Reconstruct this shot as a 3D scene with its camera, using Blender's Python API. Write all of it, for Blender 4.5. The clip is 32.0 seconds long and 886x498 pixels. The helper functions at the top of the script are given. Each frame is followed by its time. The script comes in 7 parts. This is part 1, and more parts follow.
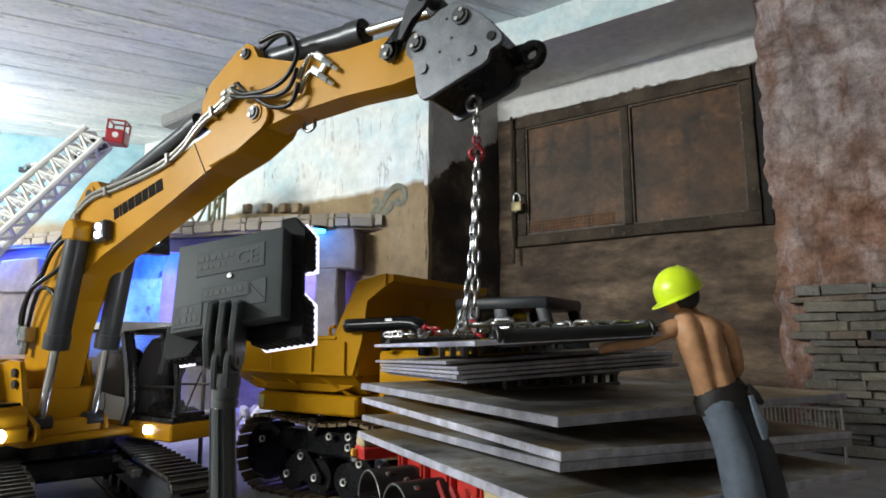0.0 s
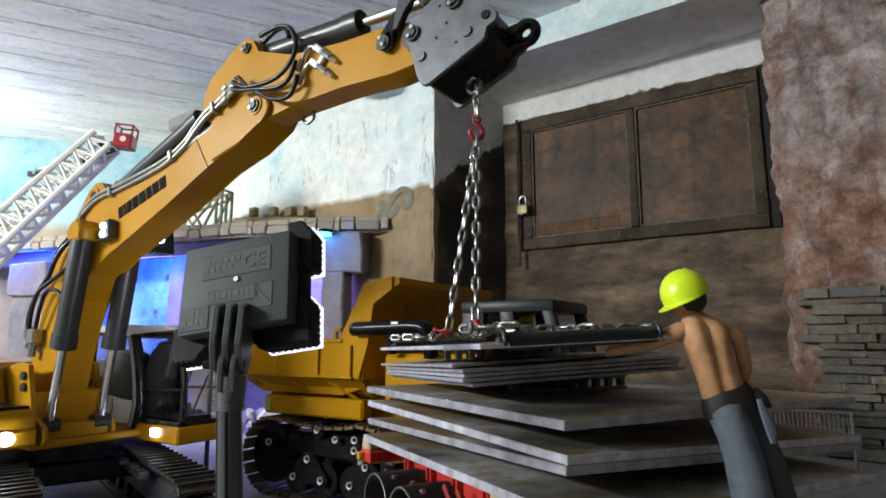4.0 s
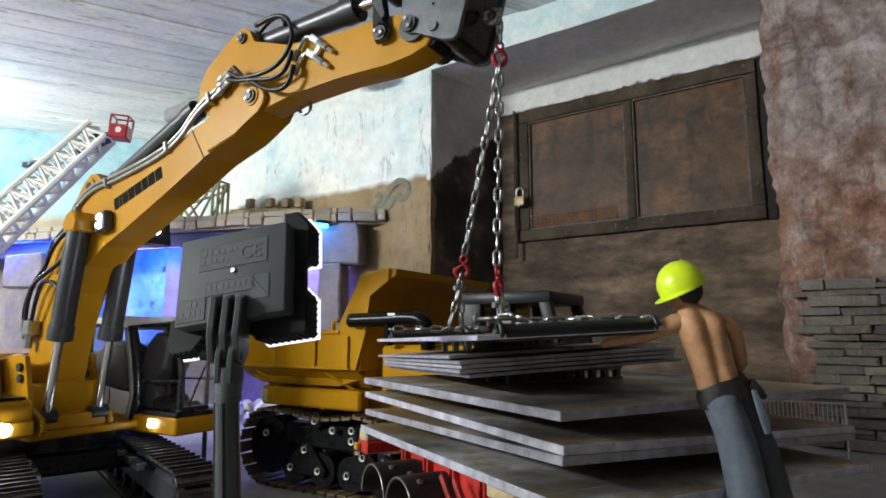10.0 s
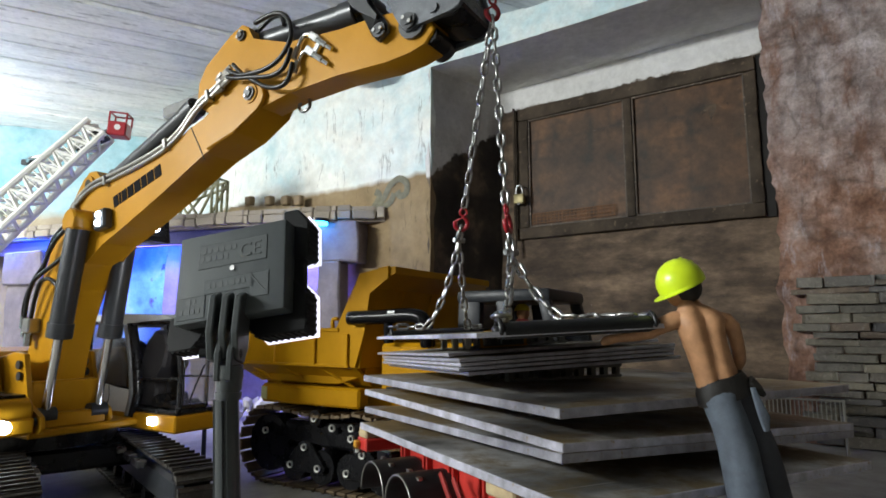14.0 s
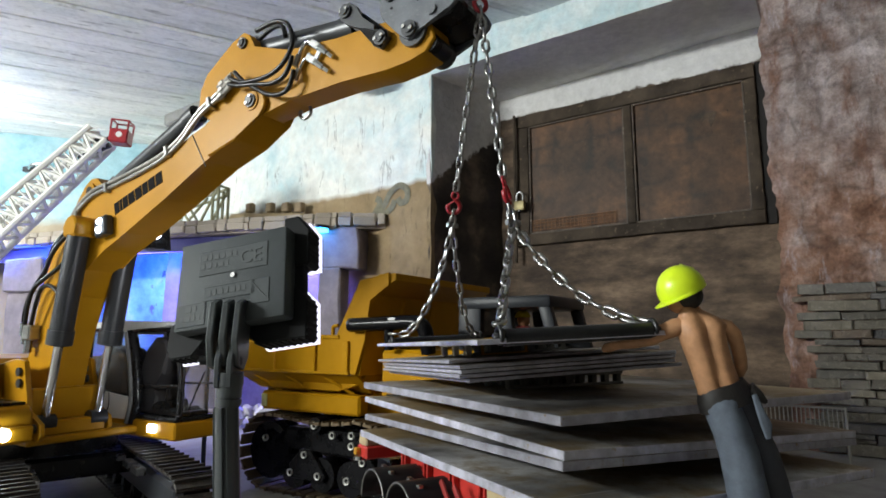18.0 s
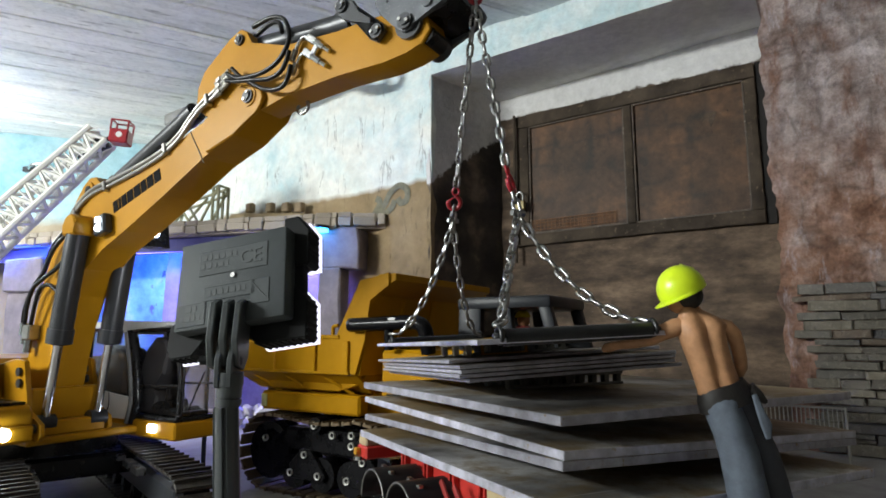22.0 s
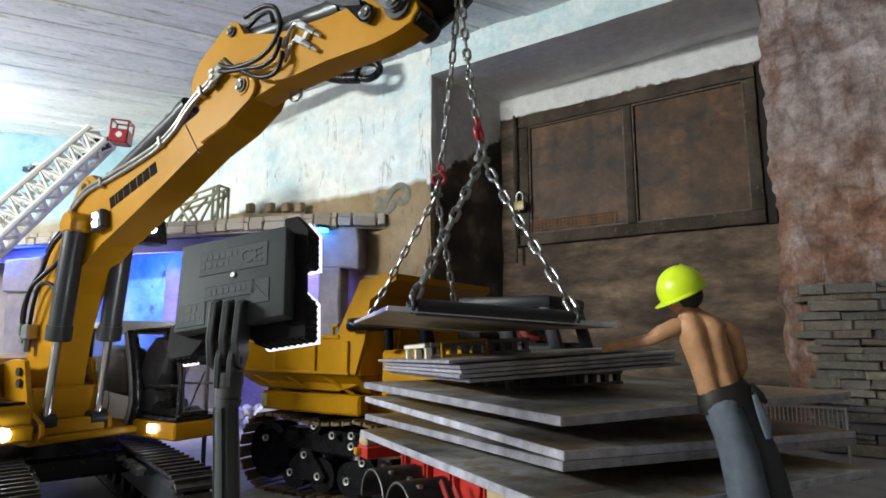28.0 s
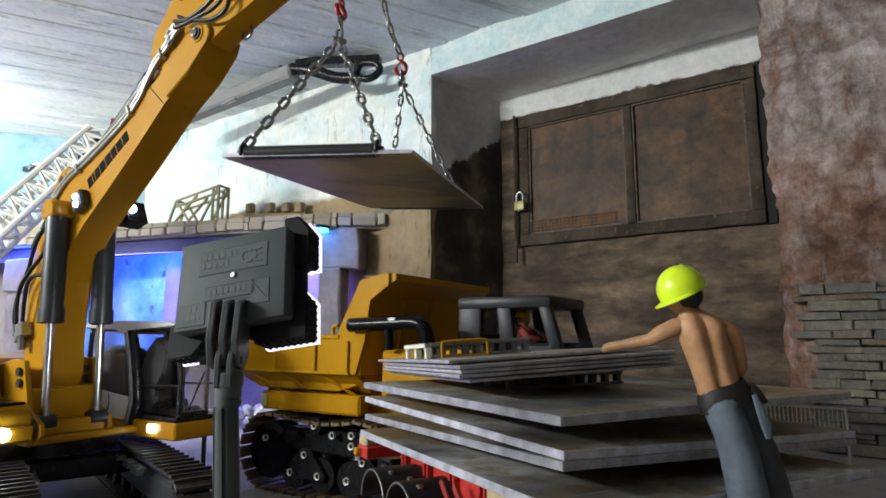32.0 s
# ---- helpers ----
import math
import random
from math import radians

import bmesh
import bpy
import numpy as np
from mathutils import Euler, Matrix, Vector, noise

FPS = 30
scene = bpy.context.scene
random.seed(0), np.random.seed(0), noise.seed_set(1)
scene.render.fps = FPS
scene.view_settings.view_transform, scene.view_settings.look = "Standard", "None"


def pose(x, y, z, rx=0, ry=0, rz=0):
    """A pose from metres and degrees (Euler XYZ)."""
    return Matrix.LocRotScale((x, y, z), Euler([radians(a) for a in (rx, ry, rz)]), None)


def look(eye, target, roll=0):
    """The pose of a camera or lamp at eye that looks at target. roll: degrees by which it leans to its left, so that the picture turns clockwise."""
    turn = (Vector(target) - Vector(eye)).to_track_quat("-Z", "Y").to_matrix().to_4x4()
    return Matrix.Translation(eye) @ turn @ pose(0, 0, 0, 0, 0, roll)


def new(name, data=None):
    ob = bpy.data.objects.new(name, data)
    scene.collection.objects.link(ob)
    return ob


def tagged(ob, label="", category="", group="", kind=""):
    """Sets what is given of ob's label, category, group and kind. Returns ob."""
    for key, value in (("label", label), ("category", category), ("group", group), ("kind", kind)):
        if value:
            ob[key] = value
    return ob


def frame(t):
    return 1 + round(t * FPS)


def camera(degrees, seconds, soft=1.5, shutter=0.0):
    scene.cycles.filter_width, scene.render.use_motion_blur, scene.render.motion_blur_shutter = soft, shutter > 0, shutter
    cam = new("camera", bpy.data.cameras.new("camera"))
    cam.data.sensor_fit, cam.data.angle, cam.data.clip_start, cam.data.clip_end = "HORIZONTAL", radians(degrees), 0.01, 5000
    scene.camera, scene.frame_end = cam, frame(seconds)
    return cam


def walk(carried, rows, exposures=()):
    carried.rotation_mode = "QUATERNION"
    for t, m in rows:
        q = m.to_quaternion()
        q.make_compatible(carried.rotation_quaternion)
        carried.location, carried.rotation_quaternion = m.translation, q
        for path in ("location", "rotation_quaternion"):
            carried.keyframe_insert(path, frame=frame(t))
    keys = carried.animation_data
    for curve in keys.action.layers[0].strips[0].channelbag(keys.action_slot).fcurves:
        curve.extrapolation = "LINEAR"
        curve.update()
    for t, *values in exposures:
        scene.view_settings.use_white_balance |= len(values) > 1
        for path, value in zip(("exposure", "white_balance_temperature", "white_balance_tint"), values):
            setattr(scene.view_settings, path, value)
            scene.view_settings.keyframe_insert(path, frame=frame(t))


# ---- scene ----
# The camera rests on a small stand near the model ground; it is nudged a little in the first half.
cam = camera(74.03, 32.0, soft=1.7, shutter=0.4)
PIX = 0.0551  # degrees of turn for one step of the small nudges
nudges = [(0, -5, 1.5), (0.5, -8, 5), (1, -11, 8), (1.5, -12, 10), (2, -7, 10.5), (2.5, -1, 10.5), (3, 1.5, 9), (3.5, 3.5, 8),
          (4.5, 7, 5.5), (5.5, 10, 3), (6, 11, 1.5), (6.5, 7, 0), (7, 1.5, 0), (7.5, 0.5, -2), (8, 0, -3.5), (8.5, 0, -5),
          (9, 0, -6.5), (10, 0, -8), (11, 0, -9), (12, 0, -10), (13, 0, -10.5), (14, -1, -12), (14.5, -1, -12), (15.5, 0, -6),
          (16.5, 0, 0), (17.5, 0, 0), (32, 0, 0)]
walk(cam, [(t, pose(0, 0, 0.195, 98.585 + dy * PIX, 0, dx * PIX)) for t, dx, dy in nudges], exposures=[(0, 0.0), (32, 0.0)])

# ---------------------------------------------------------------- light
world = bpy.data.worlds.new("cellar_world")
scene.world = world
world.use_nodes = True
bg = world.node_tree.nodes["Background"]
bg.inputs[0].default_value, bg.inputs[1].default_value = (0.55, 0.62, 0.7, 1), 0.05


def lamp(name, kind, m, energy, colour, size=0.1, size_y=None, spread=None):
    data = bpy.data.lights.new(name, kind)
    data.energy, data.color = energy, colour
    if kind == "AREA":
        data.size = size
        if size_y:
            data.shape, data.size_y = "RECTANGLE", size_y
        if spread:
            data.spread = radians(spread)
    else:
        data.shadow_soft_size = size
    ob = new(name, data)
    ob.matrix_world = m
    return ob


# out of sight: a bare bulb by the far wall, and a strip-shaped lamp added as key light high at the camera's left
lamp("bulb_light", "POINT", pose(-1.60, 1.62, 0.66), 11.5, (0.92, 0.97, 1.0), 0.03)
lamp("key_light", "AREA", look((-2.15, -0.25, 0.88), (0.35, 0.95, 0.35)), 62.0, (0.955, 0.985, 0.955), 0.8, 0.12)
# weak fill lamp added behind the camera to lift the dark parts
lamp("fill_light", "AREA", look((-1.4, -1.0, 0.86), (0.1, 0.9, 0.3)), 1.3, (1.0, 0.98, 0.95), 0.6, 0.2)
# the small battery work light: shines away from the camera
lamp("work_light_beam", "AREA", look((-0.080, 0.320, 0.222), (-0.62, 1.25, 0.22)), 0.08, (0.95, 0.97, 1.0), 0.045, 0.035, 40)
# blue strips under the stone ledge
lamp("blue_strip_light", "AREA", look((-0.95, 1.80, 0.47), (-0.95, 2.0, 0.1)), 11.0, (0.01, 0.09, 1.0), 0.9, 0.05)
lamp("blue_spot_light", "POINT", pose(-0.32, 1.46, 0.455), 0.5, (0.05, 0.30, 1.0), 0.01)
lamp("violet_strip_light", "AREA", look((-0.66, 1.645, 0.44), (-0.64, 1.72, 0.0)), 12.5, (0.19, 0.16, 1.0), 0.8, 0.04)

# ---------------------------------------------------------------- materials


def nodes_of(name):
    m = bpy.data.materials.new(name)
    m.use_nodes = True
    return m, m.node_tree.nodes, m.node_tree.links, m.node_tree.nodes["Principled BSDF"]


def coords(ns, ls, scale=1.0, world_space=False):
    c = ns.new("ShaderNodeNewGeometry") if world_space else ns.new("ShaderNodeTexCoord")
    mp = ns.new("ShaderNodeMapping")
    mp.inputs["Scale"].default_value = (scale, scale, scale) if not isinstance(scale, tuple) else scale
    ls.new(c.outputs["Position" if world_space else "Object"], mp.inputs["Vector"])
    return mp.outputs[0]


def noise_node(ns, ls, vec, scale, detail=5, rough=0.6):
    n = ns.new("ShaderNodeTexNoise")
    n.inputs["Scale"].default_value, n.inputs["Detail"].default_value, n.inputs["Roughness"].default_value = scale, detail, rough
    ls.new(vec, n.inputs["Vector"])
    return n.outputs["Fac"]


def ramp_node(ns, ls, fac, stops):
    r = ns.new("ShaderNodeValToRGB")
    e = r.color_ramp.elements
    while len(e) < len(stops):
        e.new(0.5)
    for el, (p, c) in zip(e, stops):
        el.position, el.color = p, (*c, 1)
    ls.new(fac, r.inputs[0])
    return r.outputs[0]


def mix_node(ns, ls, fac, a, b, mode="MIX"):
    x = ns.new("ShaderNodeMix")
    x.data_type, x.blend_type = "RGBA", mode
    for sock, v in ((x.inputs[0], fac), (x.inputs[6], a), (x.inputs[7], b)):
        if isinstance(v, (int, float)):
            sock.default_value = v
        elif isinstance(v, tuple):
            sock.default_value = (*v, 1)
        else:
            ls.new(v, sock)
    return x.outputs[2]


def bump_node(ns, ls, bsdf, height, strength, distance):
    b = ns.new("ShaderNodeBump")
    b.inputs["Strength"].default_value, b.inputs["Distance"].default_value = strength, distance
    ls.new(height, b.inputs["Height"])
    ls.new(b.outputs[0], bsdf.inputs["Normal"])


def surface(name, colour, rough=0.5, metal=0.0, dark=0.8, scale=60, fine=600, bump=0.1, depth=0.0006, vary=0.0, coat=0.0, wear=None, spec=0.5):
    """A general painted, plastic or metal surface: two scales of tone, worn gloss, fine relief."""
    m, ns, ls, bs = nodes_of(name)
    v = coords(ns, ls)
    big, small = noise_node(ns, ls, v, scale), noise_node(ns, ls, v, fine, 3)
    low = tuple(c * dark for c in colour)
    col = mix_node(ns, ls, ramp_node(ns, ls, big, [(0.35, (0, 0, 0)), (0.7, (1, 1, 1))]), low, colour)
    if wear:
        col = mix_node(ns, ls, ramp_node(ns, ls, small, [(0.62, (0, 0, 0)), (0.74, (1, 1, 1))]), col, wear)
    if vary:
        info = ns.new("ShaderNodeObjectInfo")
        hsv = ns.new("ShaderNodeHueSaturation")
        rr = ns.new("ShaderNodeMapRange")
        rr.inputs[3].default_value, rr.inputs[4].default_value = 1 - vary, 1 + vary
        ls.new(info.outputs["Random"], rr.inputs[0])
        ls.new(rr.outputs[0], hsv.inputs["Value"])
        ls.new(col, hsv.inputs["Color"])
        col = hsv.outputs[0]
    ls.new(col, bs.inputs["Base Color"])
    rg = ns.new("ShaderNodeMapRange")
    rg.inputs[3].default_value, rg.inputs[4].default_value = rough * 0.75, min(1, rough * 1.3)
    ls.new(big, rg.inputs[0])
    ls.new(rg.outputs[0], bs.inputs["Roughness"])
    bs.inputs["Metallic"].default_value = metal
    bs.inputs["Coat Weight"].default_value = coat
    bs.inputs["Specular IOR Level"].default_value = spec
    bump_node(ns, ls, bs, small, bump, depth)
    return m


def glow(name, colour, strength):
    m, ns, ls, bs = nodes_of(name)
    bs.inputs["Base Color"].default_value = (*colour, 1)
    bs.inputs["Emission Color"].default_value = (*colour, 1)
    bs.inputs["Emission Strength"].default_value = strength
    return m


def two_zone(name, upper, lower, level, soft, wobble, scale, rough=0.85, relief=0.004, lean=(0, 0), stretch=None, cracks=0.0, fray=0.0, chips=0.0):
    """Plaster painted in two zones that meet at a height with an uneven brushed border. Each zone is a list of ramp stops."""
    m, ns, ls, bs = nodes_of(name)
    v = coords(ns, ls, 1.0, True)
    sep = ns.new("ShaderNodeSeparateXYZ")
    ls.new(v, sep.inputs[0])
    vs = coords(ns, ls, stretch, True) if stretch else v
    n1, n2, n3 = noise_node(ns, ls, vs, scale, 6), noise_node(ns, ls, v, scale * 5, 6, 0.7), noise_node(ns, ls, v, 5, 4)
    mix = ns.new("ShaderNodeMath")
    mix.operation = "MULTIPLY_ADD"
    mix.inputs[1].default_value = wobble
    ls.new(n3, mix.inputs[0])
    ls.new(sep.outputs["Z"], mix.inputs[2])
    zed = mix.outputs[0]
    if fray:
        # the border between the zones is torn by finer noise
        fr = ns.new("ShaderNodeMath")
        fr.operation = "MULTIPLY_ADD"
        fr.inputs[1].default_value = fray
        ls.new(noise_node(ns, ls, v, 45, 5, 0.7), fr.inputs[0])
        ls.new(zed, fr.inputs[2])
        zed = fr.outputs[0]
    for axis, k in (("X", lean[0]), ("Y", lean[1])):
        if k:
            ad = ns.new("ShaderNodeMath")
            ad.operation = "MULTIPLY_ADD"
            ad.inputs[1].default_value = k
            ls.new(sep.outputs[axis], ad.inputs[0])
            ls.new(zed, ad.inputs[2])
            zed = ad.outputs[0]
    mr = ns.new("ShaderNodeMapRange")
    mr.inputs[1].default_value, mr.inputs[2].default_value = level - soft, level + soft
    ls.new(zed, mr.inputs[0])
    up, lo = ramp_node(ns, ls, n1, upper), ramp_node(ns, ls, n1, lower)
    if chips:
        # brush strokes and small pale chips in the coat
        vb = coords(ns, ls, (28, 28, 75), True)
        lo = mix_node(ns, ls, 0.6, lo, ramp_node(ns, ls, noise_node(ns, ls, vb, 1.0, 7, 0.75), [(0.36, (0.45, 0.43, 0.41)), (0.60, (1.25, 1.2, 1.15))]), "MULTIPLY")
        spot = ramp_node(ns, ls, noise_node(ns, ls, v, 130, 3, 0.6), [(0.71, (0, 0, 0)), (0.76, (chips, chips, chips))])
        lo = mix_node(ns, ls, spot, lo, (0.36, 0.32, 0.27))
    col = mix_node(ns, ls, mr.outputs[0], lo, up)
    col = mix_node(ns, ls, 0.5, col, ramp_node(ns, ls, n2, [(0.3, (0.55, 0.55, 0.55)), (0.65, (1, 1, 1))]), "MULTIPLY")
    if cracks:
        # thin upright cracks and dribbles in the wash
        vc = coords(ns, ls, (16, 16, 2.6), True)
        line = ramp_node(ns, ls, noise_node(ns, ls, vc, 1.0, 5, 0.6), [(0.485, (1, 1, 1)), (0.5, (1 - cracks,) * 3), (0.515, (1, 1, 1))])
        where = ramp_node(ns, ls, noise_node(ns, ls, v, 11, 3), [(0.50, (0, 0, 0)), (0.60, (1, 1, 1))])
        col = mix_node(ns, ls, where, col, mix_node(ns, ls, 1.0, col, line, "MULTIPLY"))
    ls.new(col, bs.inputs["Base Color"])
    bs.inputs["Roughness"].default_value = rough
    bump_node(ns, ls, bs, n2, 0.7, relief)
    return m


YELLOW = surface("yellow_enamel", (0.44, 0.210, 0.008), 0.30, 0, 0.88, 25, 900, 0.03, 0.0002, spec=0.18, wear=(0.38, 0.18, 0.010))
YELLOW2 = surface("yellow_truck_paint", (0.44, 0.218, 0.005), 0.34, 0, 0.85, 30, 700, 0.06, 0.0004, wear=(0.38, 0.195, 0.008), spec=0.07)
GREYPAINT = surface("graphite_paint", (0.040, 0.044, 0.050), 0.34, 0.2, 0.75, 60, 900, 0.06, 0.0003, wear=(0.10, 0.10, 0.11))
BLACKPAINT = surface("black_rubbed_paint", (0.009, 0.009, 0.010), 0.27, 0.0, 0.7, 60, 900, 0.08, 0.0004, wear=(0.02, 0.02, 0.02), spec=0.28)
BARBLACK = surface("lifting_bar_black", (0.020, 0.021, 0.024), 0.36, 0.2, 0.7, 60, 900, 0.06, 0.0003)
RUBBER = surface("hose_rubber", (0.009, 0.009, 0.010), 0.32, 0, 0.7, 90, 900, 0.05, 0.0003, spec=0.3)
PIPEZINC = surface("zinc_plated_pipe", (0.36, 0.35, 0.33), 0.30, 0.75, 0.8, 80, 900, 0.05, 0.0003)
CHROME = surface("polished_chrome", (0.62, 0.62, 0.62), 0.22, 1.0, 0.85, 60, 900, 0.03, 0.0002)
STEEL = surface("chain_steel", (0.44, 0.44, 0.44), 0.28, 1.0, 0.65, 200, 1500, 0.08, 0.0002)
TRACKSTEEL = surface("track_steel", (0.075, 0.068, 0.06), 0.5, 0.6, 0.6, 80, 700, 0.2, 0.0006, wear=(0.28, 0.26, 0.24), vary=0.2)
RUSTTRACK = surface("rusty_track", (0.17, 0.12, 0.065), 0.6, 0.4, 0.6, 80, 700, 0.25, 0.0007, wear=(0.32, 0.26, 0.17), vary=0.2)
REDENAMEL = surface("red_enamel", (0.36, 0.012, 0.022), 0.32, 0, 0.75, 150, 900, 0.05, 0.0003, coat=0.1)
REDTRAILER = surface("red_trailer_paint", (0.48, 0.028, 0.02), 0.42, 0, 0.75, 40, 700, 0.06, 0.0004)
LAMPGREY = surface("lamp_grey_plastic", (0.070, 0.081, 0.086), 0.62, 0, 0.84, 70, 1800, 0.25, 0.0002, spec=0.22)
POLEGREY = surface("stand_grey_plastic", (0.062, 0.072, 0.076), 0.38, 0, 0.85, 70, 1500, 0.15, 0.0002)
PALLET = surface("grey_pallet_plastic", (0.15, 0.148, 0.138), 0.6, 0, 0.7, 80, 900, 0.15, 0.0003, vary=0.1)
IVORY = surface("ivory_plastic", (0.78, 0.74, 0.62), 0.5, 0, 0.85, 80, 900, 0.1, 0.0003)
WOOD = surface("rough_timber", (0.46, 0.36, 0.21), 0.75, 0, 0.6, 70, 500, 0.4, 0.0008)
BRASS = surface("padlock_brass", (0.34, 0.29, 0.15), 0.5, 0.6, 0.75, 80, 900, 0.1, 0.0004)


def plate_steel(name, tone, metal):
    """Mill-scale sheet steel: dark blue-grey, cloudy, rolled streaks, rust blooms, scratches and pale dust."""
    m, ns, ls, bs = nodes_of(name)
    v = coords(ns, ls)
    info = ns.new("ShaderNodeObjectInfo")
    off = ns.new("ShaderNodeVectorMath")
    off.operation = "MULTIPLY_ADD"
    off.inputs[1].default_value, off.inputs[0].default_value = (1, 1, 0), (0, 0, 0)
    ls.new(info.outputs["Random"], off.inputs[0])
    ls.new(v, off.inputs[2])
    v = off.outputs[0]
    a, b, c = noise_node(ns, ls, v, 13, 6), noise_node(ns, ls, v, 110, 6, 0.75), noise_node(ns, ls, v, 8, 4)
    col = ramp_node(ns, ls, a, [(0.36, tuple(x * 0.26 for x in tone)), (0.52, tone), (0.66, tuple(x * 1.6 for x in tone))])
    roll = ns.new("ShaderNodeMapping")
    roll.inputs["Scale"].default_value = (5, 70, 1)
    ls.new(v, roll.inputs["Vector"])
    col = mix_node(ns, ls, 0.55, col, ramp_node(ns, ls, noise_node(ns, ls, roll.outputs[0], 1.0, 5, 0.65), [(0.36, (0.5, 0.5, 0.5)), (0.62, (1, 1, 1))]), "MULTIPLY")
    blot = ns.new("ShaderNodeMath")
    blot.operation = "MULTIPLY_ADD"
    blot.inputs[1].default_value = 0.40
    ls.new(b, blot.inputs[0])
    ls.new(c, blot.inputs[2])
    rust = ramp_node(ns, ls, blot.outputs[0], [(0.645, (0, 0, 0)), (0.75, (0.85, 0.85, 0.85))])
    col = mix_node(ns, ls, rust, col, mix_node(ns, ls, b, (0.36, 0.255, 0.085), (0.15, 0.115, 0.075)))
    sc = ns.new("ShaderNodeMapping")
    sc.inputs["Scale"].default_value, sc.inputs["Rotation"].default_value = (6, 190, 1), (0, 0, 0.5)
    ls.new(v, sc.inputs["Vector"])
    line = noise_node(ns, ls, sc.outputs[0], 1.0, 4, 0.6)
    col = mix_node(ns, ls, ramp_node(ns, ls, line, [(0.64, (0, 0, 0)), (0.72, (0.45, 0.45, 0.45))]), col, tuple(x * 2.0 for x in tone))
    col = mix_node(ns, ls, ramp_node(ns, ls, b, [(0.60, (0, 0, 0)), (0.75, (0.4, 0.4, 0.4))]), col, (0.30, 0.29, 0.27))
    ls.new(col, bs.inputs["Base Color"])
    bs.inputs["Metallic"].default_value = metal
    rg = ns.new("ShaderNodeMapRange")
    rg.inputs[3].default_value, rg.inputs[4].default_value = 0.30, 0.58
    ls.new(b, rg.inputs[0])
    ls.new(rg.outputs[0], bs.inputs["Roughness"])
    bump_node(ns, ls, bs, b, 0.2, 0.0005)
    return m


SHEET = plate_steel("sheet_steel", (0.48, 0.485, 0.49), 0.42)
# brown sheet, darkened further to hold the shade of its underside
DARKSHEET = plate_steel("shaded_brown_sheet", (0.095, 0.080, 0.068), 0.12)
CUTEDGE = surface("cut_steel_edge", (0.66, 0.66, 0.77), 0.34, 0.30, 0.52, 95, 330, 0.6, 0.0006, vary=0.30, wear=(0.33, 0.23, 0.09))

# plaster and paint of the cellar
MURAL = two_zone("mural_plaster", [(0.30, (0.50, 0.68, 0.71)), (0.44, (0.72, 0.80, 0.79)), (0.58, (0.83, 0.84, 0.79))],
                 [(0.3, (0.17, 0.115, 0.057)), (0.5, (0.28, 0.20, 0.105)), (0.75, (0.38, 0.29, 0.17))], 0.62, 0.008, 0.06, 6, relief=0.003, cracks=0.55)
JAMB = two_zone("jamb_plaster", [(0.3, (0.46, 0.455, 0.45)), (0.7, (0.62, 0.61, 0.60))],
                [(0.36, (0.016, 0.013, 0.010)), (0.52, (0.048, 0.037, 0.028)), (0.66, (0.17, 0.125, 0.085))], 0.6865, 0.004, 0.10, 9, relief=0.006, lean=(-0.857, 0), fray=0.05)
BACKWALL = two_zone("window_wall_plaster", [(0.3, (0.68, 0.68, 0.68)), (0.7, (0.78, 0.78, 0.77))],
                    [(0.28, (0.032, 0.021, 0.014)), (0.48, (0.088, 0.062, 0.042)), (0.68, (0.23, 0.165, 0.110))], 0.836, 0.003, 0.03, 9, relief=0.006, stretch=(0.7, 0.7, 1.9), fray=0.03, chips=0.5)
SOFFIT = two_zone("soffit_plaster", [(0.3, (0.66, 0.66, 0.63)), (0.7, (0.86, 0.86, 0.82))], [(0.3, (0.2, 0.2, 0.2)), (0.7, (0.3, 0.3, 0.3))], 0.2, 0.01, 0.02, 9, relief=0.004)
BEAM = two_zone("beam_plaster", [(0.3, (0.50, 0.68, 0.72)), (0.6, (0.72, 0.80, 0.80))], [(0.3, (0.6, 0.7, 0.72)), (0.7, (0.74, 0.8, 0.8))], 0.2, 0.01, 0.02, 14, relief=0.005)
FARWALL = two_zone("far_wall_plaster", [(0.3, (0.20, 0.42, 0.50)), (0.55, (0.36, 0.55, 0.60)), (0.75, (0.52, 0.63, 0.65))],
                   [(0.3, (0.30, 0.24, 0.16)), (0.7, (0.45, 0.38, 0.27))], 0.66, 0.02, 0.08, 6, relief=0.004)

# kept dark so that walls out of view throw back little light
DIMWALL = two_zone("dark_unseen_plaster", [(0.3, (0.12, 0.10, 0.085)), (0.7, (0.20, 0.175, 0.15))], [(0.3, (0.1, 0.09, 0.08)), (0.7, (0.17, 0.15, 0.13))], 0.3, 0.01, 0.05, 7, relief=0.003)


